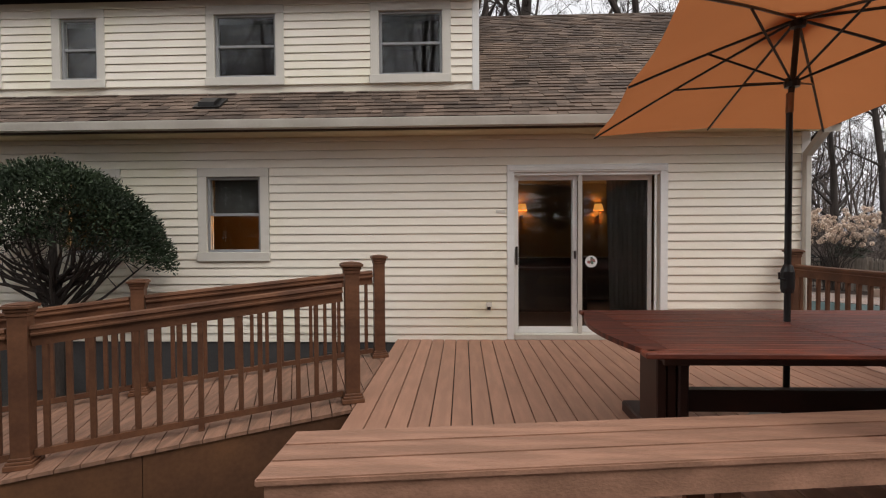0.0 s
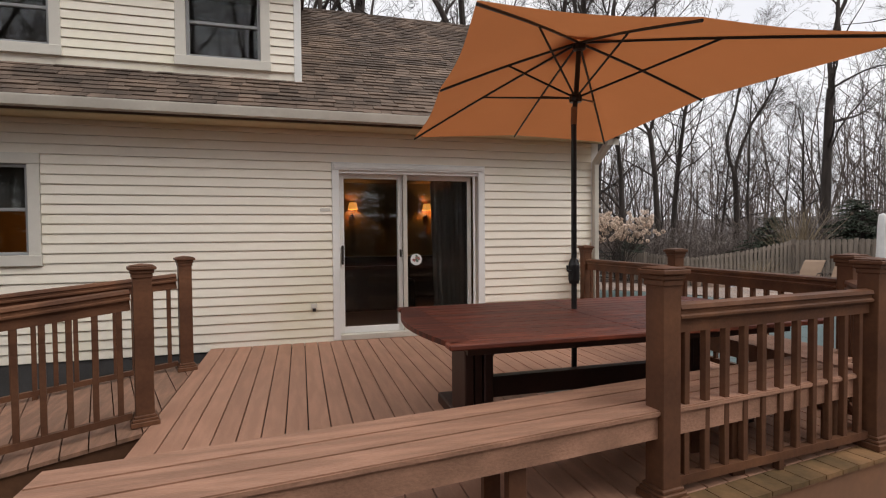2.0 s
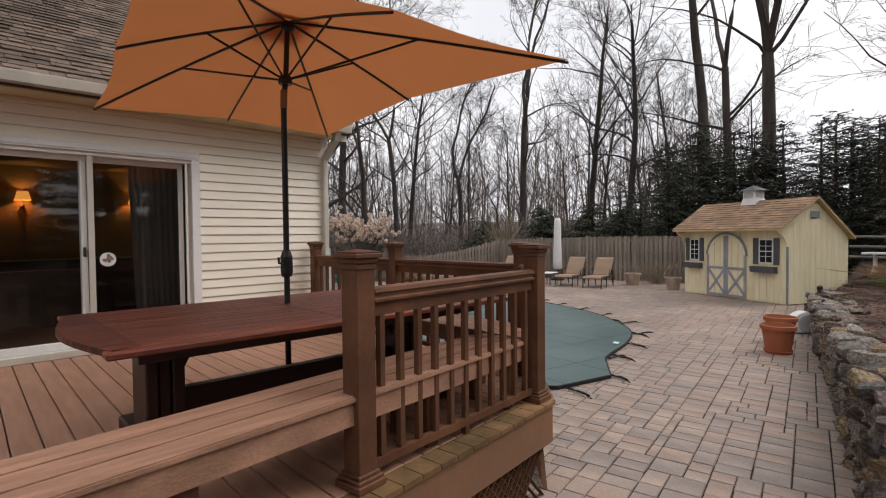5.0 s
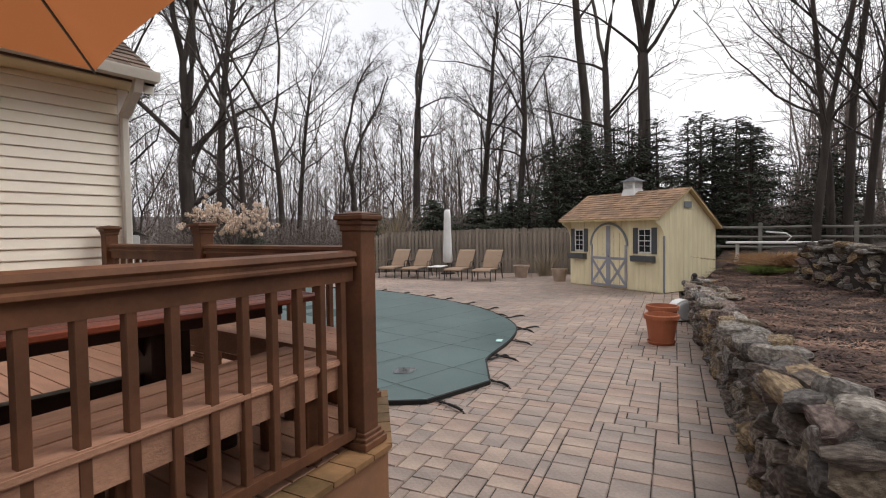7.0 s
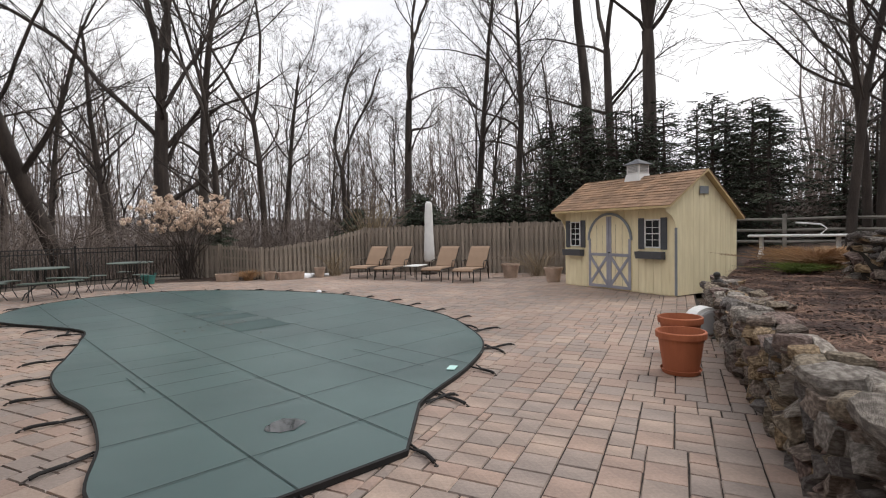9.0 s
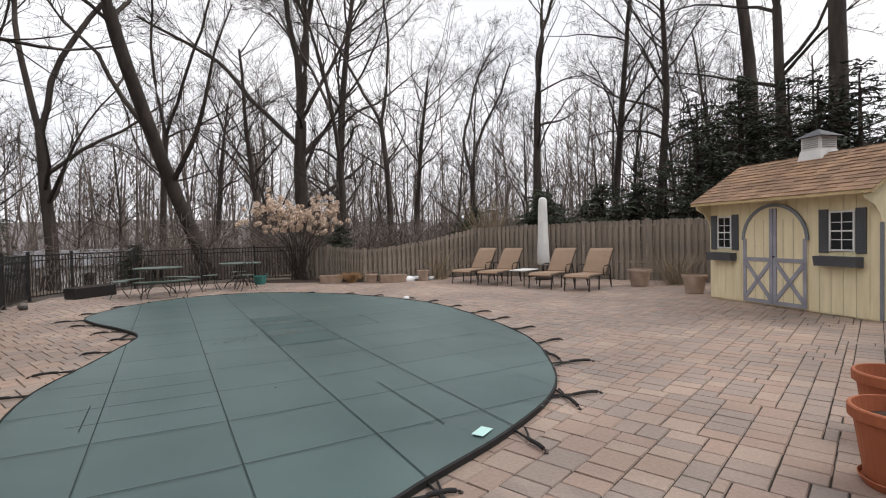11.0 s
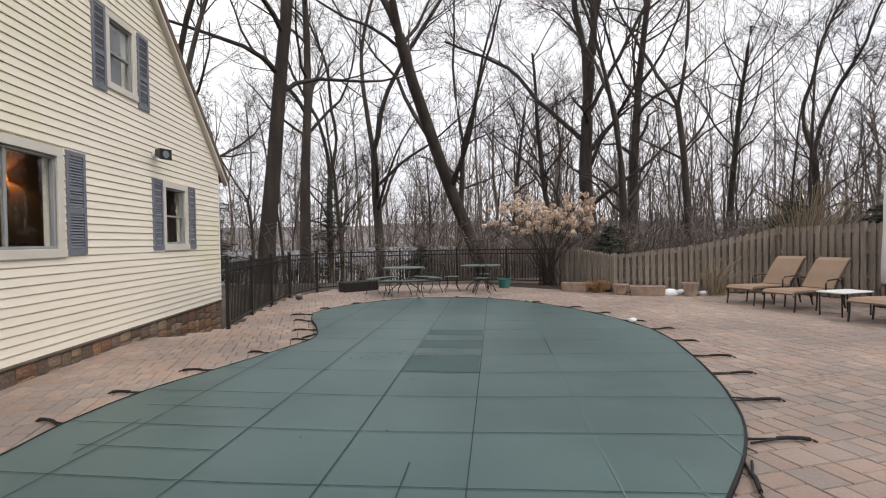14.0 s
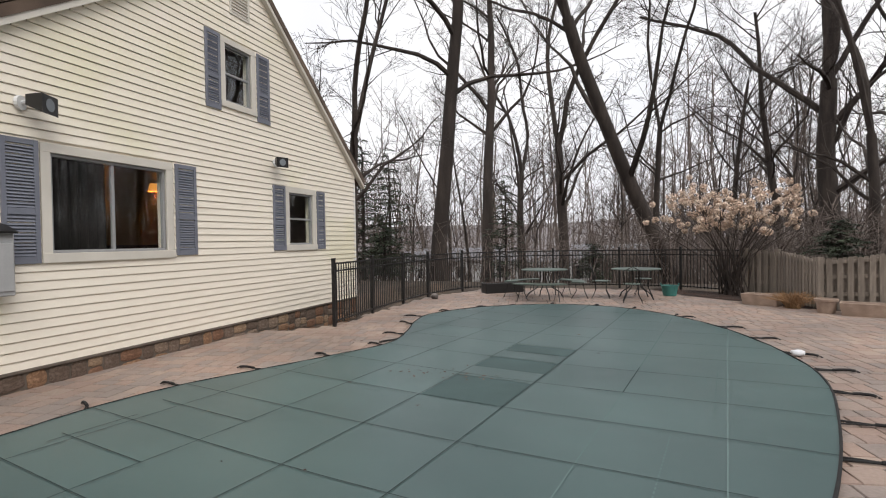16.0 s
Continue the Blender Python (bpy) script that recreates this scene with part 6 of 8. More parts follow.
        bar = [(-0.035, -0.008), (0.035, -0.008), (0.035, 0.008), (-0.035, 0.008)]

        def strip(p, q):
            bm = bmesh.new()
            extrude_profile(bm, [(y, x) for x, y in bar], (p[0], -0.033, p[1]), (q[0], -0.033, q[1]), Vector((0, 1, 0)).cross(Vector((q[0] - p[0], 0, q[1] - p[1])).normalized()))
            part("brace", bm, M["lilac"], door, "grey painted brace")
        x0, x1 = cx + sgn * 0.04, cx + sgn * (hw - 0.035)
        strip((x0, 0.04), (x0, 1.80)), strip((x1, 0.04), (x1, 1.25)), strip((x0, 0.075), (x1, 0.075)), strip((x0, 0.86), (x1, 0.86))
        strip((x0, 0.11), (x1, 0.83)), strip((x1, 0.11), (x0, 0.83))
        bm = bmesh.new()
        prev = None
        for i in range(11):
            a = i / 10 * math.pi / 2
            p = Vector((cx + sgn * (hw + 0.005) * math.cos(a), -0.03, zs + (zt - zs + 0.005) * math.sin(a)))
            if prev is not None:
                extrude_profile(bm, [(-0.03, -0.012), (0.03, -0.012), (0.03, 0.012), (-0.03, 0.012)], prev, p, Vector((0, 1, 0)))
            prev = p
        part("arch_trim", bm, M["grey_blue"], door, "dark grey arch trim")
        for k in range(1, 3):
            boxed("board_joint", (cx + sgn * 0.2 * k - 0.003, cx + sgn * 0.2 * k + 0.003, -0.0255, -0.02, 0.1, 1.6), M["mortar"], door, 0)
    bm = bmesh.new()
    tube(bm, [(cx + 0.03, -0.04, 0.92), (cx + 0.03, -0.07, 0.92)], 0.014, 8)
    part("knob", bm, M["black"], s)
    # windows with shutters and flower boxes
    for a, b in ((0.22, 0.58), (2.58, 2.99)):
        z0, z1 = 1.05, 1.70
        w = part("window", *sash_mesh(a, b, z0, z1), s, "small white six-over-six window")
        bm = bmesh.new()
        box(bm, a + 0.03, b - 0.03, -0.012, -0.008, z0 + 0.03, z1 - 0.03)
        p = part("pane", bm, M["dark_glass"], w)
        for sa, sb in ((a - 0.17, a - 0.015), (b + 0.015, b + 0.17)):
            sh = boxed("shutter", (sa, sb, -0.028, -0.002, z0 - 0.03, z1 + 0.03), M["grey_dark"], s, 0.003, label="dark grey louvred shutter")
            for k in range(12):
                z = z0 + 0.03 + k * (z1 - z0 - 0.06) / 12
                boxed("slat", (sa + 0.025, sb - 0.025, -0.036, -0.026, z, z + 0.03), M["grey_dark"], sh, 0.004)
        bx = bmesh.new()
        q = [(-0.03, z0 - 0.25), (-0.17, z0 - 0.24), (-0.20, z0 - 0.08), (-0.03, z0 - 0.08)]
        A, B = [bx.verts.new((a - 0.14, *p)) for p in q], [bx.verts.new((b + 0.14, *p)) for p in q]
        bx.faces.new(A), bx.faces.new(B[::-1])
        for i in range(4):
            bx.faces.new([A[i], A[(i + 1) % 4], B[(i + 1) % 4], B[i]])
        part("flower_box", bx, M["grey_dark"], s, "dark grey flower box")
    boxed("gable_vent", (W + 0.022, W + 0.035, 0.78, 1.10, 2.25, 2.42), M["grey_blue"], s, 0.003)
    # cupola
    cx = 1.62
    bm = bmesh.new()
    q = [(0.26, 2.52), (0.2, 2.86)]
    for (r, z), (r2, z2) in ((q[0], q[1]),):
        A = [bm.verts.new((cx + r * sx, YR + r * sy, z)) for sx, sy in ((-1, -1), (1, -1), (1, 1), (-1, 1))]
        B = [bm.verts.new((cx + r2 * sx, YR + r2 * sy, z2)) for sx, sy in ((-1, -1), (1, -1), (1, 1), (-1, 1))]
        bm.faces.new(A[::-1]), bm.faces.new(B)
        for i in range(4):
            bm.faces.new([A[i], A[(i + 1) % 4], B[(i + 1) % 4], B[i]])
    cup = part("cupola", bm, M["plastic"], s, "white louvred cupola with a dark hipped cap")
    boxed("louvre_box", (cx - 0.19, cx + 0.19, YR - 0.19, YR + 0.19, 2.86, 3.10), M["plastic"], cup, 0.004)
    for k in range(5):
        z = 2.90 + k * 0.035
        boxed("louvre", (cx - 0.15, cx + 0.15, YR - 0.203, YR - 0.19, z, z + 0.022), M["grey_light"], cup, 0.003)
        boxed("louvre", (cx + 0.19, cx + 0.203, YR - 0.15, YR + 0.15, z, z + 0.022), M["grey_light"], cup, 0.003)
    bm = bmesh.new()
    A = [bm.verts.new((cx + 0.27 * sx, YR + 0.27 * sy, 3.10)) for sx, sy in ((-1, -1), (1, -1), (1, 1), (-1, 1))]
    B = [bm.verts.new((cx + 0.12 * sx, YR + 0.12 * sy, 3.19)) for sx, sy in ((-1, -1), (1, -1), (1, 1), (-1, 1))]
    t = bm.verts.new((cx, YR, 3.26))
    bm.faces.new(A[::-1])
    for i in range(4):
        bm.faces.new([A[i], A[(i + 1) % 4], B[(i + 1) % 4], B[i]])
        bm.faces.new([B[i], B[(i + 1) % 4], t])
    part("cap", bm, M["grey_dark"], cup)
    return s


def sash_mesh(a, b, z0, z1):
    bm = bmesh.new()
    f = 0.03
    for d in ((a, b, z0, z0 + f), (a, b, z1 - f, z1), (a, a + f, z0 + f, z1 - f), (b - f, b, z0 + f, z1 - f)):
        box(bm, d[0], d[1], -0.026, -0.002, d[2], d[3], 0.002)
    zm, am = (z0 + z1) / 2, (a + b) / 2
    box(bm, a + f, b - f, -0.024, -0.006, zm - 0.012, zm + 0.012)
    for z in (z0 + 0.185, z1 - 0.185):
        box(bm, a + f, b - f, -0.02, -0.006, z - 0.006, z + 0.006)
    box(bm, am - 0.006, am + 0.006, -0.0205, -0.0055, z0 + f, z1 - f)
    return bm, M["plastic"]


M["lilac"] = material("faded_lilac_paint", (0.33, 0.33, 0.38), 0.7, 0.2, 3, 50, 0.1)
M["grey_dark"] = material("charcoal_paint", (0.085, 0.09, 0.10), 0.6, 0.15, 3, 50, 0.1)
M["grey_light"] = material("pale_grey_paint", (0.42, 0.42, 0.42), 0.6, 0.1, 3, 50, 0.1)
M["shed_trim"] = material("pale_pine_edge", (0.60, 0.46, 0.25), 0.7, 0.12, 3, 50, 0.1)
M["dark_glass"] = material("dark_window_glass", (0.02, 0.022, 0.024), 0.08, 0.1, 2, 20, 0.0, spec=0.6)
shed()


# ---- loungers by the fence ----
def lounger():
    t = thing("chaise_lounge", "tan sling chaise lounge with a dark bronze metal frame, back raised", "lounger", "loungers by the fence")
    w = 0.32
    # side view: foot end at 0, seat to 1.15, back to 1.75
    for s in (-1, 1):
        y = s * w
        bm = bmesh.new()
        tube(bm, [(0.0, y, 0.30), (0.08, y, 0.36), (0.6, y, 0.37), (1.15, y, 0.36), (1.30, y, 0.34)], 0.017, 6)
        part("side_rail", bm, M["darkmetal"], t)
        bm = bmesh.new()
        tube(bm, [(1.12, y, 0.37), (1.36, y, 0.66), (1.58, y, 0.93), (1.64, y, 0.97)], 0.016, 6)
        part("back_rail", bm, M["darkmetal"], t)
        bm = bmesh.new()
        tube(bm, [(0.06, y, 0.35), (0.05, y, 0.15), (0.02, y, 0.0)], 0.018, 6)
        part("leg", bm, M["darkmetal"], t)
        bm = bmesh.new()
        tube(bm, [(0.66, y, 0.36), (0.64, y, 0.15), (0.62, y, 0.0)], 0.018, 6)
        part("leg", bm, M["darkmetal"], t)
        bm = bmesh.new()
        tube(bm, [(1.30, y, 0.34), (1.40, y, 0.15), (1.46, y, 0.0)], 0.018, 6)
        part("leg", bm, M["darkmetal"], t)
        bm = bmesh.new()
        tube(bm, [(0.86, y * 1.08, 0.36), (0.85, y * 1.1, 0.52), (0.92, y * 1.1, 0.585), (1.18, y * 1.1, 0.60), (1.32, y * 1.05, 0.57), (1.40, y, 0.36), (1.44, y, 0.1)], 0.016, 6)
        part("armrest", bm, M["darkmetal"], t)
        bm = bmesh.new()
        tube(bm, [(1.40, y * 0.9, 0.70), (1.46, y * 0.9, 0.36)], 0.01, 6)
        part("back_strut", bm, M["darkmetal"], t)
    bm = bmesh.new()
    pr = [(0.0, 0.33), (0.06, 0.375), (0.5, 0.375), (1.0, 0.36), (1.13, 0.375), (1.14, 0.395), (1.0, 0.39), (0.5, 0.41), (0.06, 0.41), (-0.02, 0.36)]
    A, B = [bm.verts.new((x, -w + 0.01, z)) for x, z in pr], [bm.verts.new((x, w - 0.01, z)) for x, z in pr]
    bm.faces.new(A), bm.faces.new(B[::-1])
    for i in range(len(pr)):
        j = (i + 1) % len(pr)
        bm.faces.new([A[i], A[j], B[j], B[i]])
    part("seat", bm, M["sling"], t)
    bm = bmesh.new()
    pr = [(1.13, 0.385), (1.35, 0.655), (1.57, 0.925), (1.66, 0.985), (1.65, 1.01), (1.54, 0.95), (1.32, 0.69), (1.11, 0.41)]
    A, B = [bm.verts.new((x, -w + 0.01, z)) for x, z in pr], [bm.verts.new((x, w - 0.01, z)) for x, z in pr]
    bm.faces.new(A), bm.faces.new(B[::-1])
    for i in range(len(pr)):
        j = (i + 1) % len(pr)
        bm.faces.new([A[i], A[j], B[j], B[i]])
    part("backrest", bm, M["sling"], t)
    return t


first = lounger()
first.matrix_world = pose(16.0, 13.75, 0, 0, 0, 16)
for x, y, a in ((16.1, 12.75, 15), (16.35, 11.05, 13), (16.45, 9.98, 12)):
    copy_thing(first, pose(x, y, 0, 0, 0, a))
t = thing("side_table", "low white-topped side table with bronze legs", "table", at=pose(16.95, 12.05, 0, 0, 0, 13))
boxed("tabletop", (-0.5, 0.3, -0.24, 0.24, 0.42, 0.445), M["plastic"], t, 0.006)
for x in (-0.46, 0.26):
    for y in (-0.2, 0.2):
        bm = bmesh.new()
        tube(bm, [(x, y, 0.42), (x, y, 0)], 0.015, 6)
        part("leg", bm, M["darkmetal"], t)
t = thing("closed_umbrella", "closed market umbrella in a white cover", "umbrella", at=pose(18.55, 12.75, 0))
bm = bmesh.new()
lathe(bm, [(0.15, 0.45), (0.19, 0.5), (0.185, 0.9), (0.165, 1.5), (0.14, 2.1), (0.125, 2.45), (0.10, 2.53), (0.03, 2.56)], 14)
for v in bm.verts:
    k = noise.noise(Vector((v.co.x * 7, v.co.y * 7, v.co.z * 2.5)))
    v.co.x *= 1 + 0.14 * k
    v.co.y *= 1 + 0.14 * k
part("umbrella_cover", bm, M["plastic"], t, smooth=True)
bm = bmesh.new()
tube(bm, [(0, 0, 0), (0, 0, 0.5)], 0.025, 8)
part("pole", bm, M["darkmetal"], t)
bm = bmesh.new()
lathe(bm, [(0.28, 0.0), (0.28, 0.05), (0.05, 0.1), (0.03, 0.2)], 20)
part("base", bm, M["darkmetal"], t)


# ---- pots ----
def pot(name, label, x, y, r, h, mat, saucer=False, soil=True, group=""):
    t = thing(name, label, "pot", group, at=pose(x, y, 0.0))
    z0 = 0.03 if saucer else 0.0
    bm = bmesh.new()
    lathe(bm, [(r * 0.66, z0), (r * 0.70, z0 + 0.01), (r * 0.9, z0 + h * 0.83), (r, z0 + h * 0.84), (r * 1.01, z0 + h * 0.98), (r * 0.98, z0 + h), (r * 0.92, z0 + h), (r * 0.88, z0 + h * 0.84), (r * 0.85, z0 + h * 0.72), (0.001, z0 + h * 0.72)], 32)
    part("body", bm, mat, t, smooth=False)
    if saucer:
        bm = bmesh.new()
        lathe(bm, [(r * 0.72, 0.0), (r * 0.82, 0.045), (r * 0.8, 0.05), (r * 0.76, 0.028), (0.001, 0.026)], 32)
        part("saucer", bm, mat, t)
    if soil:
        bm = bmesh.new()
        lathe(bm, [(r * 0.86, z0 + h * 0.78), (r * 0.5, z0 + h * 0.80), (0.001, z0 + h * 0.81)], 20)
        for v in bm.verts:
            v.co.z += 0.012 * noise.noise(v.co * 9)
        part("soil", bm, M["mulch"], t)
    return t


pot("flower_pot", "large terracotta plastic pot with soil standing on a saucer", 9.93, 2.98, 0.248, 0.41, M["terracotta"], True, group="terracotta pots")
pot("flower_pot", "large empty terracotta pot behind its twin", 10.72, 3.13, 0.25, 0.43, M["terracotta"], True, group="terracotta pots")
pot("flower_pot", "weathered clay pot by the fence", 18.58, 9.54, 0.3, 0.44, M["clay"], group="clay pots")
pot("flower_pot", "weathered clay pot beside the shed", 17.9, 7.8, 0.27, 0.42, M["clay"], group="clay pots")
pot("flower_pot", "weathered dark clay pot by the low fence", 14.45, 16.25, 0.2, 0.28, M["clay"], group="clay pots")
pot("flower_pot", "weathered clay pot among the planters", 15.95, 15.55, 0.2, 0.34, M["clay"], group="clay pots")
for x, y, a, L in ((13.6, 17.35, -30, 0.36), (15.0, 15.9, -22, 0.42)):
    t = thing("trough_planter", "long low weathered stone trough planter", "planter", "trough planters", at=pose(x, y, 0, 0, 0, a))
    bm = bmesh.new()
    A = [bm.verts.new((sx * L * 0.92, sy * 0.17, 0)) for sx, sy in ((-1, -1), (1, -1), (1, 1), (-1, 1))]
    B = [bm.verts.new((sx * L, sy * 0.22, 0.24)) for sx, sy in ((-1, -1), (1, -1), (1, 1), (-1, 1))]
    C = [bm.verts.new((sx * L * 0.94, sy * 0.17, 0.24)) for sx, sy in ((-1, -1), (1, -1), (1, 1), (-1, 1))]
    E = [bm.verts.new((sx * L * 0.9, sy * 0.15, 0.17)) for sx, sy in ((-1, -1), (1, -1), (1, 1), (-1, 1))]
    bm.faces.new(A[::-1]), bm.faces.new(E)
    for P, Q in ((A, B), (B, C), (C, E)):
        for i in range(4):
            bm.faces.new([P[i], P[(i + 1) % 4], Q[(i + 1) % 4], Q[i]])
    part("body", bm, M["clay"], t)
    boxed("soil", (-L * 0.9, L * 0.9, -0.145, 0.145, 0.171, 0.19), M["mulch"], t, 0)
rnd = random.Random(6)
for x, y, r in ((15.5, 15.75, 0.16), (15.9, 15.9, 0.12), (16.3, 15.6, 0.1), (14.75, 16.0, 0.1), (12.75, 11.9, 0.06)):
    bm = bmesh.new()
    blob(bm, (x, y, 0.05), r, rnd, (1.3, 1.0, 0.7), 2, 0.2)
    tagged(part("snow_patch", bm, M["snow"], None, smooth=True), "small patch of old melting snow", "snow", "snow patches")

# ---- gable details ----
def shutter(y0, y1, z0, z1):
    t = thing("shutter", "slate-blue louvred window shutter", "shutter", "gable shutters")
    x0, x1 = XG + 0.018, XG + 0.045
    zm = z0 + (z1 - z0) * 0.42
    for nm, a, b, c, d in (("stile", y0, y0 + 0.05, z0, z1), ("stile", y1 - 0.05, y1, z0, z1), ("shutter_rail", y0 + 0.05, y1 - 0.05, z0, z0 + 0.08),
                           ("shutter_rail", y0 + 0.05, y1 - 0.05, z1 - 0.06, z1), ("shutter_rail", y0 + 0.05, y1 - 0.05, zm - 0.035, zm + 0.035)):
        boxed(nm, (x0, x1, a, b, c, d), M["shutter"], t, 0.003)
    boxed("backing", (x0, x0 + 0.006, y0 + 0.05, y1 - 0.05, z0 + 0.08, z1 - 0.06), M["shutter"], t, 0)
    for c, d in ((z0 + 0.085, zm - 0.04), (zm + 0.04, z1 - 0.065)):
        n = max(3, int((d - c) / 0.036))
        for i in range(n):
            z = c + (d - c) * i / n
            bm = bmesh.new()
            q = [(x0 + 0.006, z + 0.022), (x0 + 0.02, z), (x0 + 0.024, z + 0.004), (x0 + 0.010, z + 0.026)]
            A, B = [bm.verts.new((p[0], y0 + 0.05, p[1])) for p in q], [bm.verts.new((p[0], y1 - 0.05, p[1])) for p in q]
            bm.faces.new(A), bm.faces.new(B[::-1])
            for k in range(4):
                bm.faces.new([A[k], A[(k + 1) % 4], B[(k + 1) % 4], B[k]])
            part("slat", bm, M["shutter"], t)


for d in ((7.86, 8.235, 1.37, 2.74), (10.075, 10.46, 1.40, 2.74), (12.28, 12.64, 1.42, 2.65), (13.72, 14.02, 1.42, 2.65), (10.70, 11.02, 3.74, 4.98), (11.90, 12.24, 3.74, 4.96)):
    shutter(*d)


def flood(y, z, turn, size):
    t = thing("floodlight", "black floodlight on a white wall bracket", "light", "floodlights", at=pose(XG + 0.018, y, z, 0, 0, turn) @ Matrix.Scale(size, 4))
    bm = bmesh.new()
    tube(bm, [(0, 0, 0), (0.03, 0, 0), (0.031, 0, 0)], 0.06, 14)
    tube(bm, [(0.03, 0, 0), (0.11, 0, 0.02)], 0.018, 8)
    part("bracket", bm, M["plastic"], t)
    bm = bmesh.new()
    A = [bm.verts.new((0.09, s * 0.05, z)) for s, z in ((-1, -0.03), (1, -0.03), (1, 0.06), (-1, 0.06))]
    B = [bm.verts.new((0.25, s * 0.10, z)) for s, z in ((-1, -0.10), (1, -0.10), (1, 0.06), (-1, 0.06))]
    bm.faces.new(A[::-1]), bm.faces.new(B)
    for i in range(4):
        bm.faces.new([A[i], A[(i + 1) % 4], B[(i + 1) % 4], B[i]])
    part("housing", bm, M["black"], t)
    bm = bmesh.new()
    bmesh.ops.create_circle(bm, cap_ends=True, segments=20, radius=0.055, matrix=Matrix.Translation((0.2525, 0, -0.02)) @ Matrix.Rotation(radians(90), 4, "Y"))
    part("lens", bm, M["grey_blue"], t, "grey glass lens")


flood(8.06, 3.12, 25, 1.3)
flood(12.38, 3.07, -25, 1.15)
t = thing("utility_box", "grey metal utility box on the gable wall", "box")
boxed("body", (XG + 0.018, XG + 0.20, 7.45, 7.88, 1.05, 1.72), M["grey_light"], t, 0.012)
boxed("cover", (XG + 0.20, XG + 0.215, 7.47, 7.86, 1.10, 1.60), M["grey_light"], t, 0.005)
bm = bmesh.new()
extrude_profile(bm, [(-0.22, 0), (0.22, 0), (0.22, 0.02), (-0.22, 0.02)], (XG + 0.0, 7.665, 1.80), (XG + 0.25, 7.665, 1.70))
part("rain_hood", bm, M["black"], t)
t = thing("gable_vent", "white louvred vent near the top of the gable", "vent")
for d in ((11.27, 11.31, 5.42, 5.98), (11.71, 11.75, 5.42, 5.98), (11.31, 11.71, 5.42, 5.46), (11.31, 11.71, 5.94, 5.98)):
    boxed("frame", (XG + 0.004, XG + 0.035, *d), M["trim"], t, 0.003)
for k in range(9):
    z = 5.47 + k * 0.052
    boxed("slat", (XG + 0.004, XG + 0.028, 11.31, 11.71, z, z + 0.03), M["trim"], t, 0.005)

# stone veneer under the siding
bm = bmesh.new()
box(bm, XG + 0.001, XG + 0.02, YW + 0.02, YB, -0.7, 0.19)
veneer = struct("stone_base", bm, M["mortar"], "brown fieldstone veneer at the foot of the gable wall", category="wall")
boxed("ledge", (XG + 0.001, XG + 0.055, YW + 0.02, YB, 0.192, 0.225), M["mortar"], veneer, 0.006)
rnd = random.Random(15)
SM = []
for k in range(8):
    bm = bmesh.new()
    blob(bm, (0, 0, 0), 0.5, rnd, (0.35, 1, 1), 2, 0.14)
    for v in bm.verts:
        v.co.y = max(-0.46, min(0.46, v.co.y * 1.25))
        v.co.z = max(-0.46, min(0.46, v.co.z * 1.25))
    bmesh.ops.recalc_face_normals(bm, faces=bm.faces)
    me = bpy.data.meshes.new("veneer_stone")
    bm.to_mesh(me)
    me.materials.append(M["veneer"])
    SM.append(me)
y = YW + 0.04
while y < YB - 0.1:
    w = rnd.uniform(0.16, 0.36)
    z = 0.19
    while z > (-0.05 if y < 11 else -0.6):
        h = rnd.uniform(0.11, 0.24)
        ob = part("stone", rnd.choice(SM), None, veneer)
        ob.matrix_local = pose(XG + 0.018, y + w / 2, z - h / 2, rnd.uniform(-6, 6), 0, 0) @ Matrix.Diagonal((0.13, w * 0.98, h * 0.98, 1))
        z -= h
    y += w

# small fittings on the rear wall and roof
t = thing("outlet_box", "small grey outdoor outlet box on the siding", "outlet")
boxed("cover", (0.535, 0.605, YW - 0.055, YW - 0.016, 1.10, 1.155), M["trim"], t, 0.004)
boxed("socket", (0.55, 0.59, YW - 0.05, YW - 0.016, 1.06, 1.10), M["black"], t, 0.003)
t = thing("roof_vent", "black roof vent hood on the shingles", "vent")
bm = bmesh.new()
q = [(7.14, 3.61), (7.14, 3.71), (7.28, 3.80), (7.38, 3.82), (7.38, 3.74)]
A, B = [bm.verts.new((-3.10, *p)) for p in q], [bm.verts.new((-2.90, *p)) for p in q]
bm.faces.new(A), bm.faces.new(B[::-1])
for i in range(5):
    bm.faces.new([A[i], A[(i + 1) % 5], B[(i + 1) % 5], B[i]])
part("hood", bm, M["black"], t)
boxed("flange", (-0.17, 0.17, -0.14, 0.16, 0.0, 0.03), M["black"], t, 0, m=Matrix.Translation((-3.0, 7.26, 3.70)) @ Matrix.Rotation(math.atan2(RIDGE_Z - EAVE_Z, RIDGE_Y - EAVE_Y), 4, "X"))
t = thing("hose_bib", "black garden tap standing by the foundation", "tap", at=pose(-1.3, 6.95, ZD - 0.25))
bm = bmesh.new()
tube(bm, [(0, 0, -0.3), (0, 0, 0.24)], 0.022, 8)
tube(bm, [(-0.14, 0, 0.12), (0.02, 0, 0.12)], 0.018, 8)
tube(bm, [(-0.14, 0, 0.12), (-0.14, 0, 0.02)], 0.02, 8)
tube(bm, [(-0.05, 0, 0.25), (0.05, 0, 0.25)], 0.016, 8)
part("body", bm, M["black"], t)
t = thing("door_sensor", "small cream bracket beside the door", "bracket")
boxed("plate", (0.66, 0.78, YW - 0.03, YW - 0.016, 2.28, 2.32), M["trim"], t, 0.003)

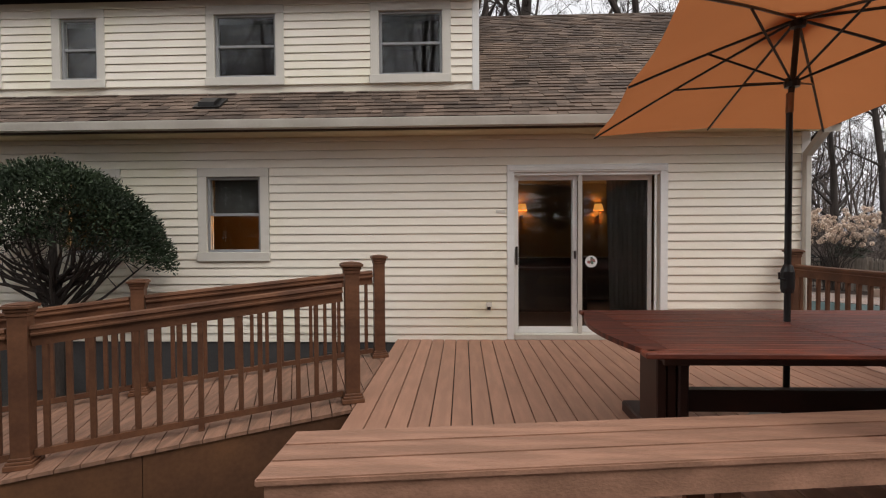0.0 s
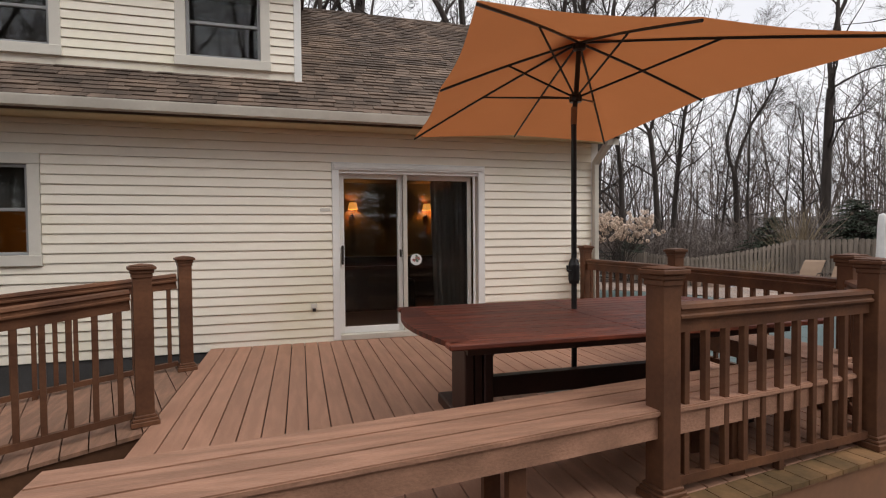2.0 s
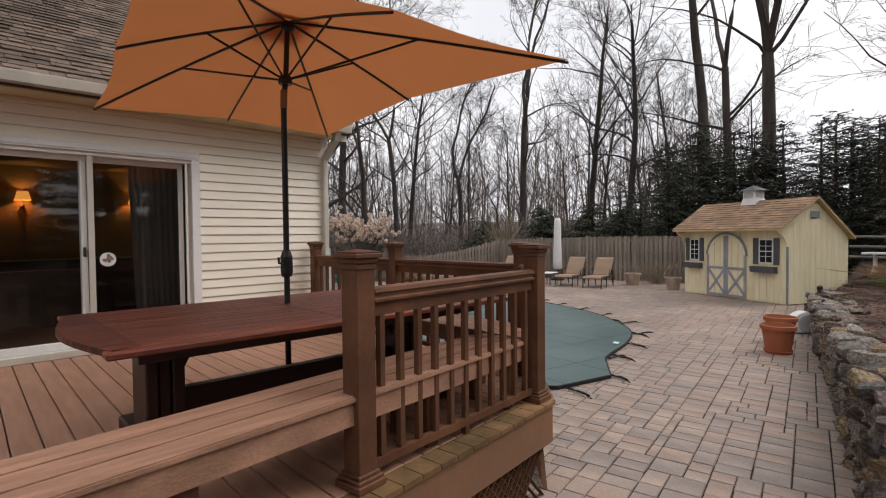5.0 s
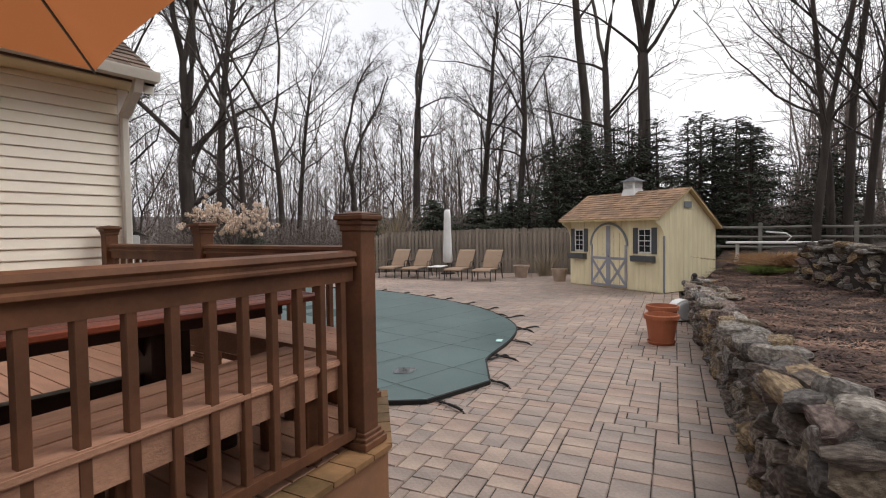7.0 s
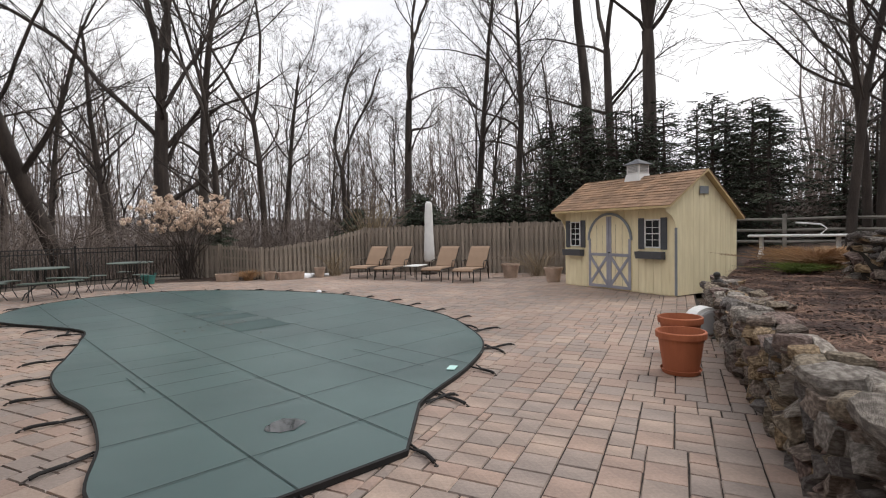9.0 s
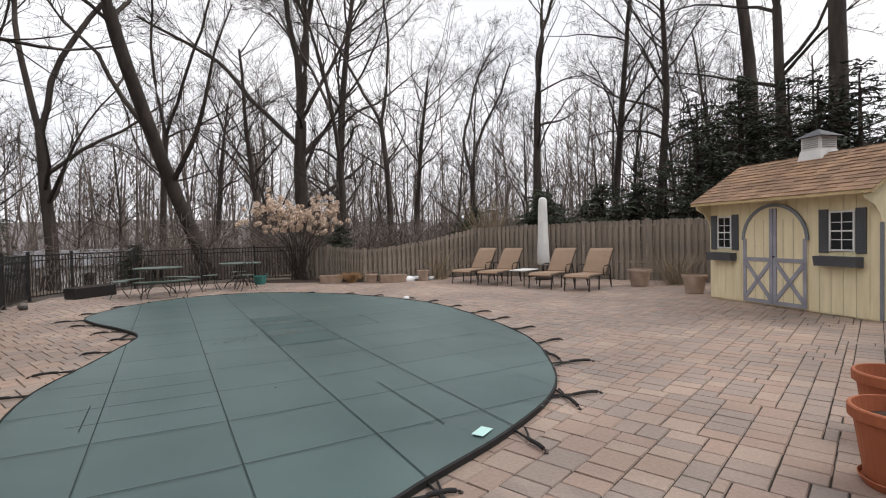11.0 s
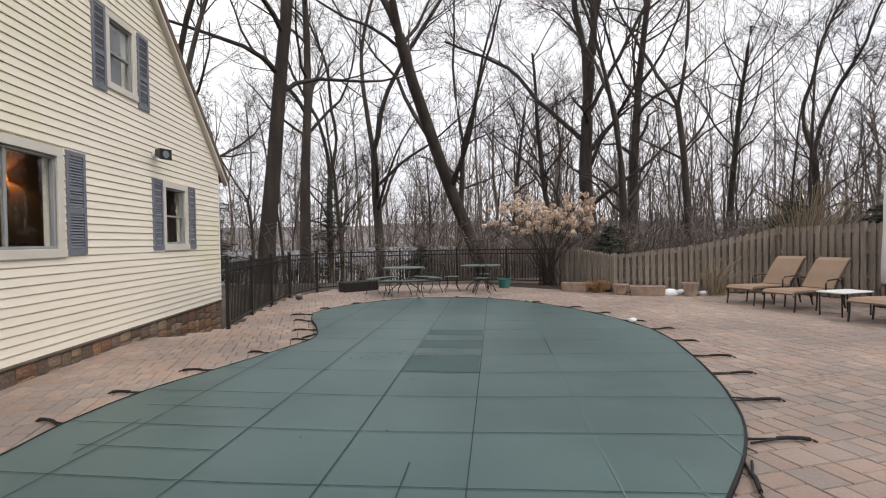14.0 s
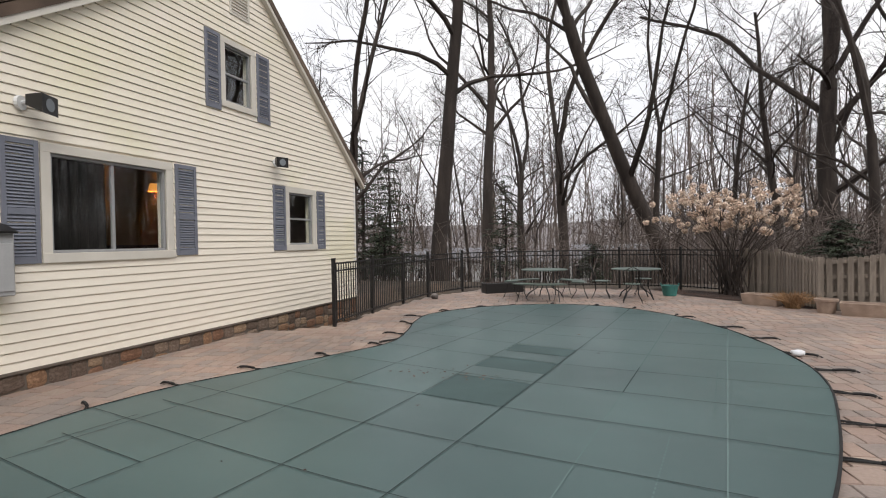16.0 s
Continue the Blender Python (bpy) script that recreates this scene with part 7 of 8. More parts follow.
# ---- rooms behind the glass ----
def sconce(x, y, z):
    t = thing("wall_sconce", "brass wall sconce with a lit amber shade", "lamp", "wall sconces")
    bm = bmesh.new()
    lathe(bm, [(0.105, 0.0), (0.07, 0.14)], 18, (x, y - 0.12, z))
    bmesh.ops.delete(bm, geom=[c for c in bm.faces if len(c.verts) > 4], context="FACES_ONLY")
    part("shade", bm, M["lampshade"], t, "glowing amber shade")
    bm = bmesh.new()
    tube(bm, [(x, y - 0.005, z - 0.09), (x, y - 0.06, z - 0.13), (x, y - 0.12, z - 0.09), (x, y - 0.12, z)], 0.011, 8)
    lathe(bm, [(0.03, 0), (0.04, 0.02), (0.02, 0.04)], 12, (x, y - 0.03, z - 0.12))
    part("arm", bm, M["darkmetal"], t)
    la = new("sconce_bulb", bpy.data.lights.new("sconce_bulb", "POINT"))
    la.data.energy, la.data.color, la.data.shadow_soft_size = 3.0, (1.0, 0.52, 0.17), 0.015
    la.location = (x, y - 0.12, z + 0.07)


sconce(1.44, 11.2, 2.50)
sconce(2.96, 11.2, 2.49)
t = thing("sideboard", "dark wooden sideboard against the inner wall", "cabinet")
boxed("body", (0.9, 3.2, 10.7, 11.19, ZD + 0.08, ZD + 0.85), M["dark_wood"], t, 0.006)
boxed("top", (0.86, 3.24, 10.66, 11.19, ZD + 0.851, ZD + 0.885), M["dark_wood"], t, 0.006)
for x in (0.95, 3.09):
    for y in (10.74, 11.1):
        boxed("leg", (x, x + 0.06, y, y + 0.06, ZD, ZD + 0.079), M["dark_wood"], t, 0.003)
t = thing("sofa", "dark brown sofa inside the room", "sofa")
boxed("seat", (0.2, 2.0, 8.9, 9.6, ZD + 0.12, ZD + 0.42), M["dark_wood"], t, 0.04)
boxed("backrest", (0.2, 2.0, 8.7, 8.9, ZD + 0.12, ZD + 0.82), M["dark_wood"], t, 0.04)
for x in (0.02, 2.002):
    boxed("armrest", (x, x + 0.17, 8.7, 9.6, ZD + 0.12, ZD + 0.6), M["dark_wood"], t, 0.03)
for x in (0.1, 2.05):
    for y in (8.75, 9.5):
        boxed("leg", (x, x + 0.05, y, y + 0.05, ZD, ZD + 0.119), M["dark_wood"], t, 0.003)
t = thing("curtain", "grey curtain hanging inside the patio door", "curtain")
bm = bmesh.new()
n = 40
rows = []
for z in (ZD + 0.03, 2.75):
    rows.append([bm.verts.new((2.12 + i / n * 0.55 + (0 if z > 2 else 0.06 * (1 - i / n)), YW + 0.30 + 0.03 * math.sin(i * 1.3), z)) for i in range(n + 1)])
for i in range(n):
    bm.faces.new([rows[0][i], rows[0][i + 1], rows[1][i + 1], rows[1][i]])
bmesh.ops.solidify(bm, geom=bm.faces[:], thickness=0.004)
part("cloth", bm, M["curtain"], t, smooth=True)
bm = bmesh.new()
tube(bm, [(0.8, YW + 0.3, 2.78), (2.8, YW + 0.3, 2.78)], 0.014, 8)
part("curtain_rod", bm, M["darkmetal"], t)
# added cloth: blocks the view of one sconce and keeps this pane dark
t = thing("drape", "dark drape drawn over half of the wide gable window", "curtain")
bm = bmesh.new()
rows = [[bm.verts.new((XG - 0.27 + 0.025 * math.sin(i * 1.2), 8.25 + 1.0 * i / 46, z)) for i in range(47)] for z in (ZD + 0.05, 2.78)]
for i in range(46):
    bm.faces.new([rows[0][i], rows[0][i + 1], rows[1][i + 1], rows[1][i]])
bmesh.ops.solidify(bm, geom=bm.faces[:], thickness=0.004)
part("cloth", bm, M["drape"], t, smooth=True)
bm = bmesh.new()
tube(bm, [(XG - 0.26, 8.15, 2.79), (XG - 0.26, 10.1, 2.79)], 0.014, 8)
part("curtain_rod", bm, M["darkmetal"], t)
# roller blind behind the side window; unseen lamp added for its room's orange glow
t = thing("roller_blind", "half-drawn grey roller blind behind the window", "blind")
boxed("cloth", (-3.04, -2.36, YW + 0.19, YW + 0.195, 2.30, 2.78), M["blind"], t, 0)
t = thing("table_lamp", "table lamp with a lit amber shade, added out of view to light the side room", "lamp")
bm = bmesh.new()
lathe(bm, [(0.17, 0.0), (0.10, 0.2)], 20, (-2.2, 9.4, 1.95))
part("shade", bm, M["lampshade"], t)
bm = bmesh.new()
lathe(bm, [(0.09, 0.0), (0.09, 0.02), (0.02, 0.05), (0.06, 0.2), (0.02, 0.36), (0.015, 0.5)], 16, (-2.2, 9.4, 1.45))
part("base", bm, M["darkmetal"], t)
t = thing("lamp_stand", "dark wooden cabinet added out of view to carry the lamp", "cabinet")
boxed("body", (-2.6, -1.8, 9.1, 9.7, ZD, 1.45), M["dark_wood"], t, 0.006)
la = new("lamp_bulb", bpy.data.lights.new("lamp_bulb", "POINT"))
la.data.energy, la.data.color, la.data.shadow_soft_size = 45.0, (1.0, 0.42, 0.10), 0.06
la.location = (-2.2, 9.4, 2.3)


# ---- planting ----
def topiary():
    t = thing("topiary_bush", "clipped dark green umbrella-shaped yew on a bare trunk", "bush", at=pose(-4.67, 6.72, -0.05))
    rnd = random.Random(12)
    V, F = [], []
    tube_raw(V, F, [Vector((0, 0, 0)), Vector((0.02, 0, 0.7)), Vector((-0.02, 0, 1.4)), Vector((0.03, -0.05, 2.2))], [0.075, 0.065, 0.055, 0.02], 8)
    for i in range(46):
        a = rnd.uniform(0, 6.3)
        z0 = rnd.uniform(0.95, 1.6)
        e = Vector((1.45 * math.cos(a) * rnd.uniform(0.5, 1), 0.62 * math.sin(a) * rnd.uniform(0.4, 1) - 0.1, 2.15))
        e.z -= 0.35 * min(1.1, (e.x / 1.5) ** 2)
        p0 = Vector((0, 0, z0))
        m = p0.lerp(e, 0.5) + Vector((rnd.gauss(0, 0.06), rnd.gauss(0, 0.05), -0.08))
        tube_raw(V, F, [p0, m, e], [0.026, 0.016, 0.005], 5)
        for k in range(4):
            o = m.lerp(e, rnd.random())
            tube_raw(V, F, [o, o + Vector((rnd.gauss(0, 0.18), rnd.gauss(0, 0.1), rnd.uniform(0.05, 0.3)))], [0.008, 0.003], 3)
    part("trunk", raw("trunk", V, F, M["bark"]), None, t)
    V, F = [], []
    for i in range(27000):
        a, u = rnd.uniform(0, 6.3), rnd.random()
        # dome: thicker near its skin, flat ragged underside
        el = math.asin(rnd.random())
        rr = (rnd.uniform(0.55, 1.0) ** 0.35) * (1 + 0.05 * noise.noise(Vector((a * 2, el * 5, 0))))
        p = Vector((1.52 * math.cos(a) * math.cos(el) * rr, 0.72 * math.sin(a) * math.cos(el) * rr - 0.12, 2.06 + 0.90 * math.sin(el) * rr + rnd.gauss(0, 0.03)))
        p.z -= 0.42 * min(1.1, (p.x / 1.5) ** 2)
        d = Vector((math.cos(a) * math.cos(el), math.sin(a) * math.cos(el), math.sin(el) * 0.8 + 0.15)) + Vector((rnd.gauss(0, 0.5), rnd.gauss(0, 0.5), rnd.gauss(0, 0.5)))
        d = d.normalized() * rnd.uniform(0.018, 0.036)
        s = d.cross(Vector((rnd.gauss(0, 1), rnd.gauss(0, 1), rnd.gauss(0, 1)))).normalized() * rnd.uniform(0.007, 0.013)
        k = len(V)
        V.extend([p - d, p + s, p + d, p - s])
        F.append((k, k + 1, k + 2, k + 3))
    part("crown", raw("crown", V, F, M["topiary"]), None, t)


topiary()


def hydrangea():
    t = thing("hydrangea_shrub", "large hydrangea with dried tan flower heads on bare stems", "shrub", at=pose(13.35, 19.3, -0.05) @ Matrix.Diagonal((1.0, 1.0, 0.93, 1)))
    rnd = random.Random(19)
    V, F = [], []
    heads = []
    for i in range(44):
        a = rnd.uniform(0, 6.3)
        r = rnd.uniform(0.15, 1.0) ** 0.6
        e = Vector((2.15 * math.cos(a) * r, 1.2 * math.sin(a) * r, 1.75 + 1.2 * math.sqrt(max(0, 1 - r * r)) + rnd.gauss(0, 0.12)))
        b = Vector((rnd.gauss(0, 0.15), rnd.gauss(0, 0.15), 0))
        m = b.lerp(e, 0.45) + Vector((-e.x * 0.18, -e.y * 0.18, 0.1))
        tube_raw(V, F, [b, m, e], [0.022, 0.013, 0.006], 4)
        heads.append(e)
        for k in range(4):
            o = m.lerp(e, rnd.uniform(0.2, 0.9))
            q = o + Vector((rnd.gauss(0, 0.3), rnd.gauss(0, 0.25), rnd.uniform(0.3, 0.75)))
            tube_raw(V, F, [o, q], [0.007, 0.004], 3)
            if q.z > 1.75 and rnd.random() < 0.75:
                heads.append(q)
    part("branching", raw("branching", V, F, M["bark"]), None, t)
    V, F = [], []
    for h in heads:
        R = rnd.uniform(0.075, 0.125)
        for k in range(52):
            d = Vector((rnd.gauss(0, 1), rnd.gauss(0, 1), rnd.gauss(0, 1))).normalized()
            p = h + d * R * rnd.uniform(0.7, 1.0)
            u = d.orthogonal().normalized()
            u.rotate(Matrix.Rotation(rnd.uniform(0, 6.3), 3, d))
            w = d.cross(u)
            s = rnd.uniform(0.02, 0.035)
            i = len(V)
            V.extend([p - u * s, p - w * s + d * 0.008, p + u * s, p + w * s + d * 0.008])
            F.append((i, i + 1, i + 2, i + 3))
    part("blossom", raw("blossom", V, F, M["flower"]), None, t)


hydrangea()


def dry_clump(name, label, x, y, n, h, spread, mat, seed, z=0.0, r=0.006):
    t = thing(name, label, "plant", at=pose(x, y, z))
    rnd = random.Random(seed)
    V, F = [], []
    for i in range(n):
        b = Vector((rnd.gauss(0, spread * 0.25), rnd.gauss(0, spread * 0.2), 0))
        d = Vector((rnd.gauss(0, spread), rnd.gauss(0, spread * 0.7), h * rnd.uniform(0.5, 1.0)))
        e = b + d
        m = b.lerp(e, 0.5) + Vector((-d.x * 0.15, -d.y * 0.15, 0.06 * h))
        tube_raw(V, F, [b, m, e], [r, r * 0.8, r * 0.4], 3)
    part("tuft", raw("tuft", V, F, mat), None, t)


dry_clump("dead_plant", "clump of bare tan stems by the fence", 16.6, 15.5, 70, 1.0, 0.55, M["pale_twig"], 1, r=0.008)
dry_clump("dead_plant", "clump of bare tan stems against the fence", 19.5, 9.0, 110, 1.0, 0.7, M["pale_twig"], 2, r=0.006)
dry_clump("dry_grass_clump", "tuft of dry orange-brown grass between planters", 14.05, 16.85, 420, 0.36, 0.22, M["dry"], 3)
dry_clump("dry_grass_clump", "low mound of dry grass on the raised bed", 17.2, 1.7, 1500, 0.45, 0.75, M["dry"], 4, z=0.62)
dry_clump("green_grass_clump", "patch of green grass on the raised bed", 16.3, 2.0, 700, 0.2, 0.35, M["grass"], 5, z=0.58)
dry_clump("pale_shrub", "tall bare shrub with pale twigs behind the fence", 20.2, 17.0, 160, 3.4, 0.75, M["pale_twig"], 6, z=-0.1, r=0.013)


# ---- garden tables at the far end ----
def round_table(x, y, yaw, benches):
    t = thing("garden_table", "round green wrought-metal garden table" + (" with curved benches" if benches else ""), "table", "wrought metal tables", at=pose(x, y, 0, 0, 0, yaw))
    bm = bmesh.new()
    lathe(bm, [(0.001, 0.735), (0.58, 0.735), (0.60, 0.74), (0.60, 0.755), (0.58, 0.762), (0.001, 0.76)], 32)
    part("tabletop", bm, M["verdigris"], t)
    for k in range(4):
        a = k * math.pi / 2 + 0.4
        c, s = math.cos(a), math.sin(a)
        bm = bmesh.new()
        tube(bm, [(c * 0.12, s * 0.12, 0.73), (c * 0.10, s * 0.10, 0.5), (c * 0.2, s * 0.2, 0.28), (c * 0.42, s * 0.42, 0.14), (c * 0.5, s * 0.5, 0.0)], 0.016, 6)
        part("leg", bm, M["black"], t)
    if benches:
        for k in range(3):
            a0 = k * 2 * math.pi / 3 + 0.5
            bm = bmesh.new()
            pts = []
            for i in range(9):
                a = a0 - 0.72 + 1.44 * i / 8
                pts.append((0.72 * math.cos(a), 0.72 * math.sin(a)))
            for i in range(9):
                a = a0 + 0.72 - 1.44 * i / 8
                pts.append((1.04 * math.cos(a), 1.04 * math.sin(a)))
            prism(bm, pts, 0.42, 0.445)
            part("bench_seat", bm, M["verdigris"], t)
            for a in (a0 - 0.5, a0 + 0.5):
                for r in (0.78, 0.98):
                    bm = bmesh.new()
                    c, s = math.cos(a), math.sin(a)
                    tube(bm, [(c * r, s * r, 0.42), (c * (r + 0.03), s * (r + 0.03), 0.2), (c * (r + (0.12 if r > 0.9 else -0.1)), s * (r + (0.12 if r > 0.9 else -0.1)), 0.0)], 0.011, 6)
                    part("bench_leg", bm, M["black"], t)
    return t


def metal_chair(x, y, yaw):
    t = thing("garden_chair", "green wrought-metal garden chair", "chair", "garden chairs", at=pose(x, y, 0, 0, 0, yaw))
    bm = bmesh.new()
    lathe(bm, [(0.001, 0.43), (0.2, 0.43), (0.22, 0.44), (0.2, 0.45), (0.001, 0.447)], 20)
    part("seat", bm, M["verdigris"], t)
    for sx in (-1, 1):
        for sy in (-1, 1):
            bm = bmesh.new()
            tube(bm, [(sx * 0.14, sy * 0.14, 0.43), (sx * 0.13, sy * 0.13, 0.2), (sx * 0.22, sy * 0.22, 0.0)], 0.011, 6)
            part("leg", bm, M["black"], t)
    bm = bmesh.new()
    tube(bm, [(-0.18, 0.14, 0.44), (-0.2, 0.22, 0.75), (0, 0.25, 0.86), (0.2, 0.22, 0.75), (0.18, 0.14, 0.44)], 0.011, 6)
    for k in (-0.08, 0, 0.08):
        tube(bm, [(k, 0.17, 0.44), (k, 0.24, 0.83)], 0.007, 5)
    part("backrest", bm, M["black"], t)


round_table(8.75, 17.75, 0, True)
round_table(11.0, 18.1, 30, False)
metal_chair(10.15, 18.1, 90)
metal_chair(10.9, 17.25, 180)
metal_chair(11.2, 18.95, 0)
t = thing("plastic_tub", "teal plastic tub with two rope handles", "tub", at=pose(11.85, 18.9, 0))
bm = bmesh.new()
lathe(bm, [(0.16, 0.0), (0.21, 0.26), (0.225, 0.27), (0.21, 0.275), (0.15, 0.03), (0.001, 0.03)], 20)
part("body", bm, M["teal"], t)
for s in (-1, 1):
    bm = bmesh.new()
    tube(bm, [(s * 0.2, -0.06, 0.26), (s * 0.22, -0.05, 0.33), (s * 0.22, 0.05, 0.33), (s * 0.2, 0.06, 0.26)], 0.012, 6)
    part("handle", bm, M["teal"], t)
t = thing("storage_trough", "long black planter box before the iron fence", "planter", at=pose(7.35, 19.0, 0, 0, 0, 35))
boxed("body", (-0.6, 0.6, -0.2, 0.2, 0, 0.3), M["black"], t, 0.02)
boxed("soil", (-0.56, 0.56, -0.16, 0.16, 0.301, 0.31), M["mulch"], t, 0)
bm = bmesh.new()
blob(bm, (5.95, 17.0, 0.07), 0.1, random.Random(2), (1, 1, 0.9), 2, 0.15)
tagged(part("kerb_stone", bm, M["stone"], None), "single loose stone at the patio edge", "stone")
# mulch strips along the fences, stone edging
for nm, pts in (("mulch_bed", [(18.45, 15.6), (20.6, 8.9), (18.3, 4.2), (19.2, 4.2), (21.7, 5.2), (20.85, 8.4), (19.7, 12.0), (18.6, 15.95)]),
                ("mulch_bed", [(18.45, 15.6), (18.6, 15.95), (14.45, 16.95), (14.25, 19.1), (13.6, 19.7), (11.6, 20.9), (11.5, 20.4), (12.2, 19.0), (13.1, 18.0), (13.6, 17.6), (14.5, 16.6)])):
    bm = bmesh.new()
    f = bm.faces.new([bm.verts.new((*p, 0.012)) for p in pts])
    bmesh.ops.triangulate(bm, faces=[f])
    tagged(part(nm, bm, M["mulch"], None), "dark leaf mulch bed along the fence", "ground", "", "structure")

# ---- raised bed and dry-stone walls ----
def wall_y(x):
    return 1.48 + (x - 5.48) * 0.232


def bed_z(x):
    return max(0.44, 0.77 - 0.040 * (x - 4.5))


bm = bmesh.new()
nx, ny = 60, 34
rows = []
for j in range(ny + 1):
    row = []
    for i in range(nx + 1):
        x = 4.4 + (30 - 4.4) * (i / nx) ** 1.3
        edge = min(wall_y(x), 3.55) - 0.28 if x < 15.2 else 3.2 + (x - 15.2) * 0.08
        y = edge - 16 * (j / ny) ** 1.8
        z = bed_z(x) + 0.05 * min(8, max(0, edge - y)) + 0.05 * noise.noise(Vector((x * 1.3, y * 1.3, 0))) + 0.02 * max(0, x - 14)
        if x > 13 and j < 3:
            z -= 0.25 * min(1, (x - 13) / 1.5) * (1 - j / 3)
        row.append(bm.verts.new((x, y, z)))
    rows.append(row)
for j in range(ny):
    for i in range(nx):
        bm.faces.new([rows[j][i], rows[j][i + 1], rows[j + 1][i + 1], rows[j + 1][i]])
front = [bm.verts.new((v.co.x, v.co.y, -0.2)) for v in rows[0]]
for i in range(nx):
    bm.faces.new([rows[0][i], rows[0][i + 1], front[i + 1], front[i]])
struct("raised_bed", bm, M["mulch"], "raised bed of dark leaf litter behind the stone wall", smooth=True, category="ground")
rnd = random.Random(23)
V, F = [], []
for i in range(42000):
    x = 4.6 + 15.5 * rnd.random() ** 1.1
    y = min(wall_y(x), 3.5) - 0.4 - 5.5 * rnd.random() ** 1.6
    e = min(wall_y(x), 3.55) - 0.28 if x < 15.2 else 3.2
    z = bed_z(x) + 0.03 + 0.05 * max(0, e - y) + 0.05 * noise.noise(Vector((x * 1.3, y * 1.3, 0))) + 0.02 * max(0, x - 14)
    a, L = rnd.uniform(0, 6.3), rnd.uniform(0.03, 0.08) if rnd.random() < 0.72 else rnd.uniform(0.15, 0.6)
    d = Vector((math.cos(a) * L, math.sin(a) * L, rnd.uniform(-0.01, 0.03)))
    w = Vector((-math.sin(a), math.cos(a), rnd.uniform(-0.4, 0.4))) * (rnd.uniform(0.006, 0.017) if L < 0.15 else 0.006)
    p = Vector((x, y, z + rnd.uniform(0, 0.02)))
    k = len(V)
    V.extend([p - d * 0.5, p + w, p + d * 0.5, p - w])
    F.append((k, k + 1, k + 2, k + 3))
tagged(part("leaf_litter", raw("leaf_litter", V, F, M["litter"]), None), "dry leaves and twigs lying on the bed", "leaves", "", "stuff")

ROCK = []
for k in range(22):
    bm = bmesh.new()
    rr = random.Random(200 + k)
    for i in range(15):
        p = [rr.uniform(-0.5, 0.5) for c in range(3)]
        ax = rr.choice((0, 1, 1, 2, 2))
        p[ax] = rr.choice((-0.5, 0.5)) * rr.uniform(0.75, 1.0)
        bm.verts.new(p)
    hull = bmesh.ops.convex_hull(bm, input=bm.verts[:])
    bmesh.ops.delete(bm, geom=list(set(hull["geom_interior"] + hull["geom_unused"])), context="VERTS")
    bmesh.ops.subdivide_edges(bm, edges=[e for e in bm.edges if e.calc_length() > 0.5], cuts=1)
    bmesh.ops.triangulate(bm, faces=bm.faces[:])
    for v in bm.verts:
        v.co *= 1 + 0.10 * noise.noise(v.co * 3 + Vector((k * 3, 0, 0)))
    lo = [min(v.co[i] for v in bm.verts) for i in range(3)]
    hi = [max(v.co[i] for v in bm.verts) for i in range(3)]
    for v in bm.verts:
        v.co = Vector([(v.co[i] - lo[i]) / (hi[i] - lo[i]) - 0.5 for i in range(3)])
    bmesh.ops.recalc_face_normals(bm, faces=bm.faces[:])
    me = bpy.data.meshes.new("field_stone")
    bm.to_mesh(me)
    bm.free()
    me.materials.append(M["stone"])
    ROCK.append(me)
SLAB = []
for k in range(10):
    rr = random.Random(400 + k)
    bm = bmesh.new()
    rim = []
    for i in range(9):
        a = i * 2 * math.pi / 9 + rr.uniform(-0.25, 0.25)
        r = rr.uniform(0.40, 0.58) / max(abs(math.cos(a)), abs(math.sin(a))) ** 0.7
        rim.append((r * math.cos(a), r * math.sin(a)))
    lower = [bm.verts.new((x * rr.uniform(0.8, 1.0), y * rr.uniform(0.8, 1.0), -0.5 + rr.uniform(0, 0.15))) for x, y in rim]
    mid = [bm.verts.new((x * rr.uniform(0.97, 1.08), y * rr.uniform(0.97, 1.08), rr.uniform(-0.15, 0.2))) for x, y in rim]
    upper = [bm.verts.new((x * rr.uniform(0.84, 0.95), y * rr.uniform(0.84, 0.95), 0.4 + rr.uniform(-0.1, 0.1))) for x, y in rim]
    top = bm.verts.new((rr.uniform(-0.1, 0.1), rr.uniform(-0.1, 0.1), 0.5))
    bm.faces.new(lower[::-1])
    for i in range(9):
        j = (i + 1) % 9
        bm.faces.new([lower[i], lower[j], mid[j], mid[i]]), bm.faces.new([mid[i], mid[j], upper[j], upper[i]]), bm.faces.new([upper[i], upper[j], top])
    bmesh.ops.recalc_face_normals(bm, faces=bm.faces[:])
    me = bpy.data.meshes.new("cap_stone")
    bm.to_mesh(me)
    bm.free()
    me.materials.append(M["stone"])
    SLAB.append(me)


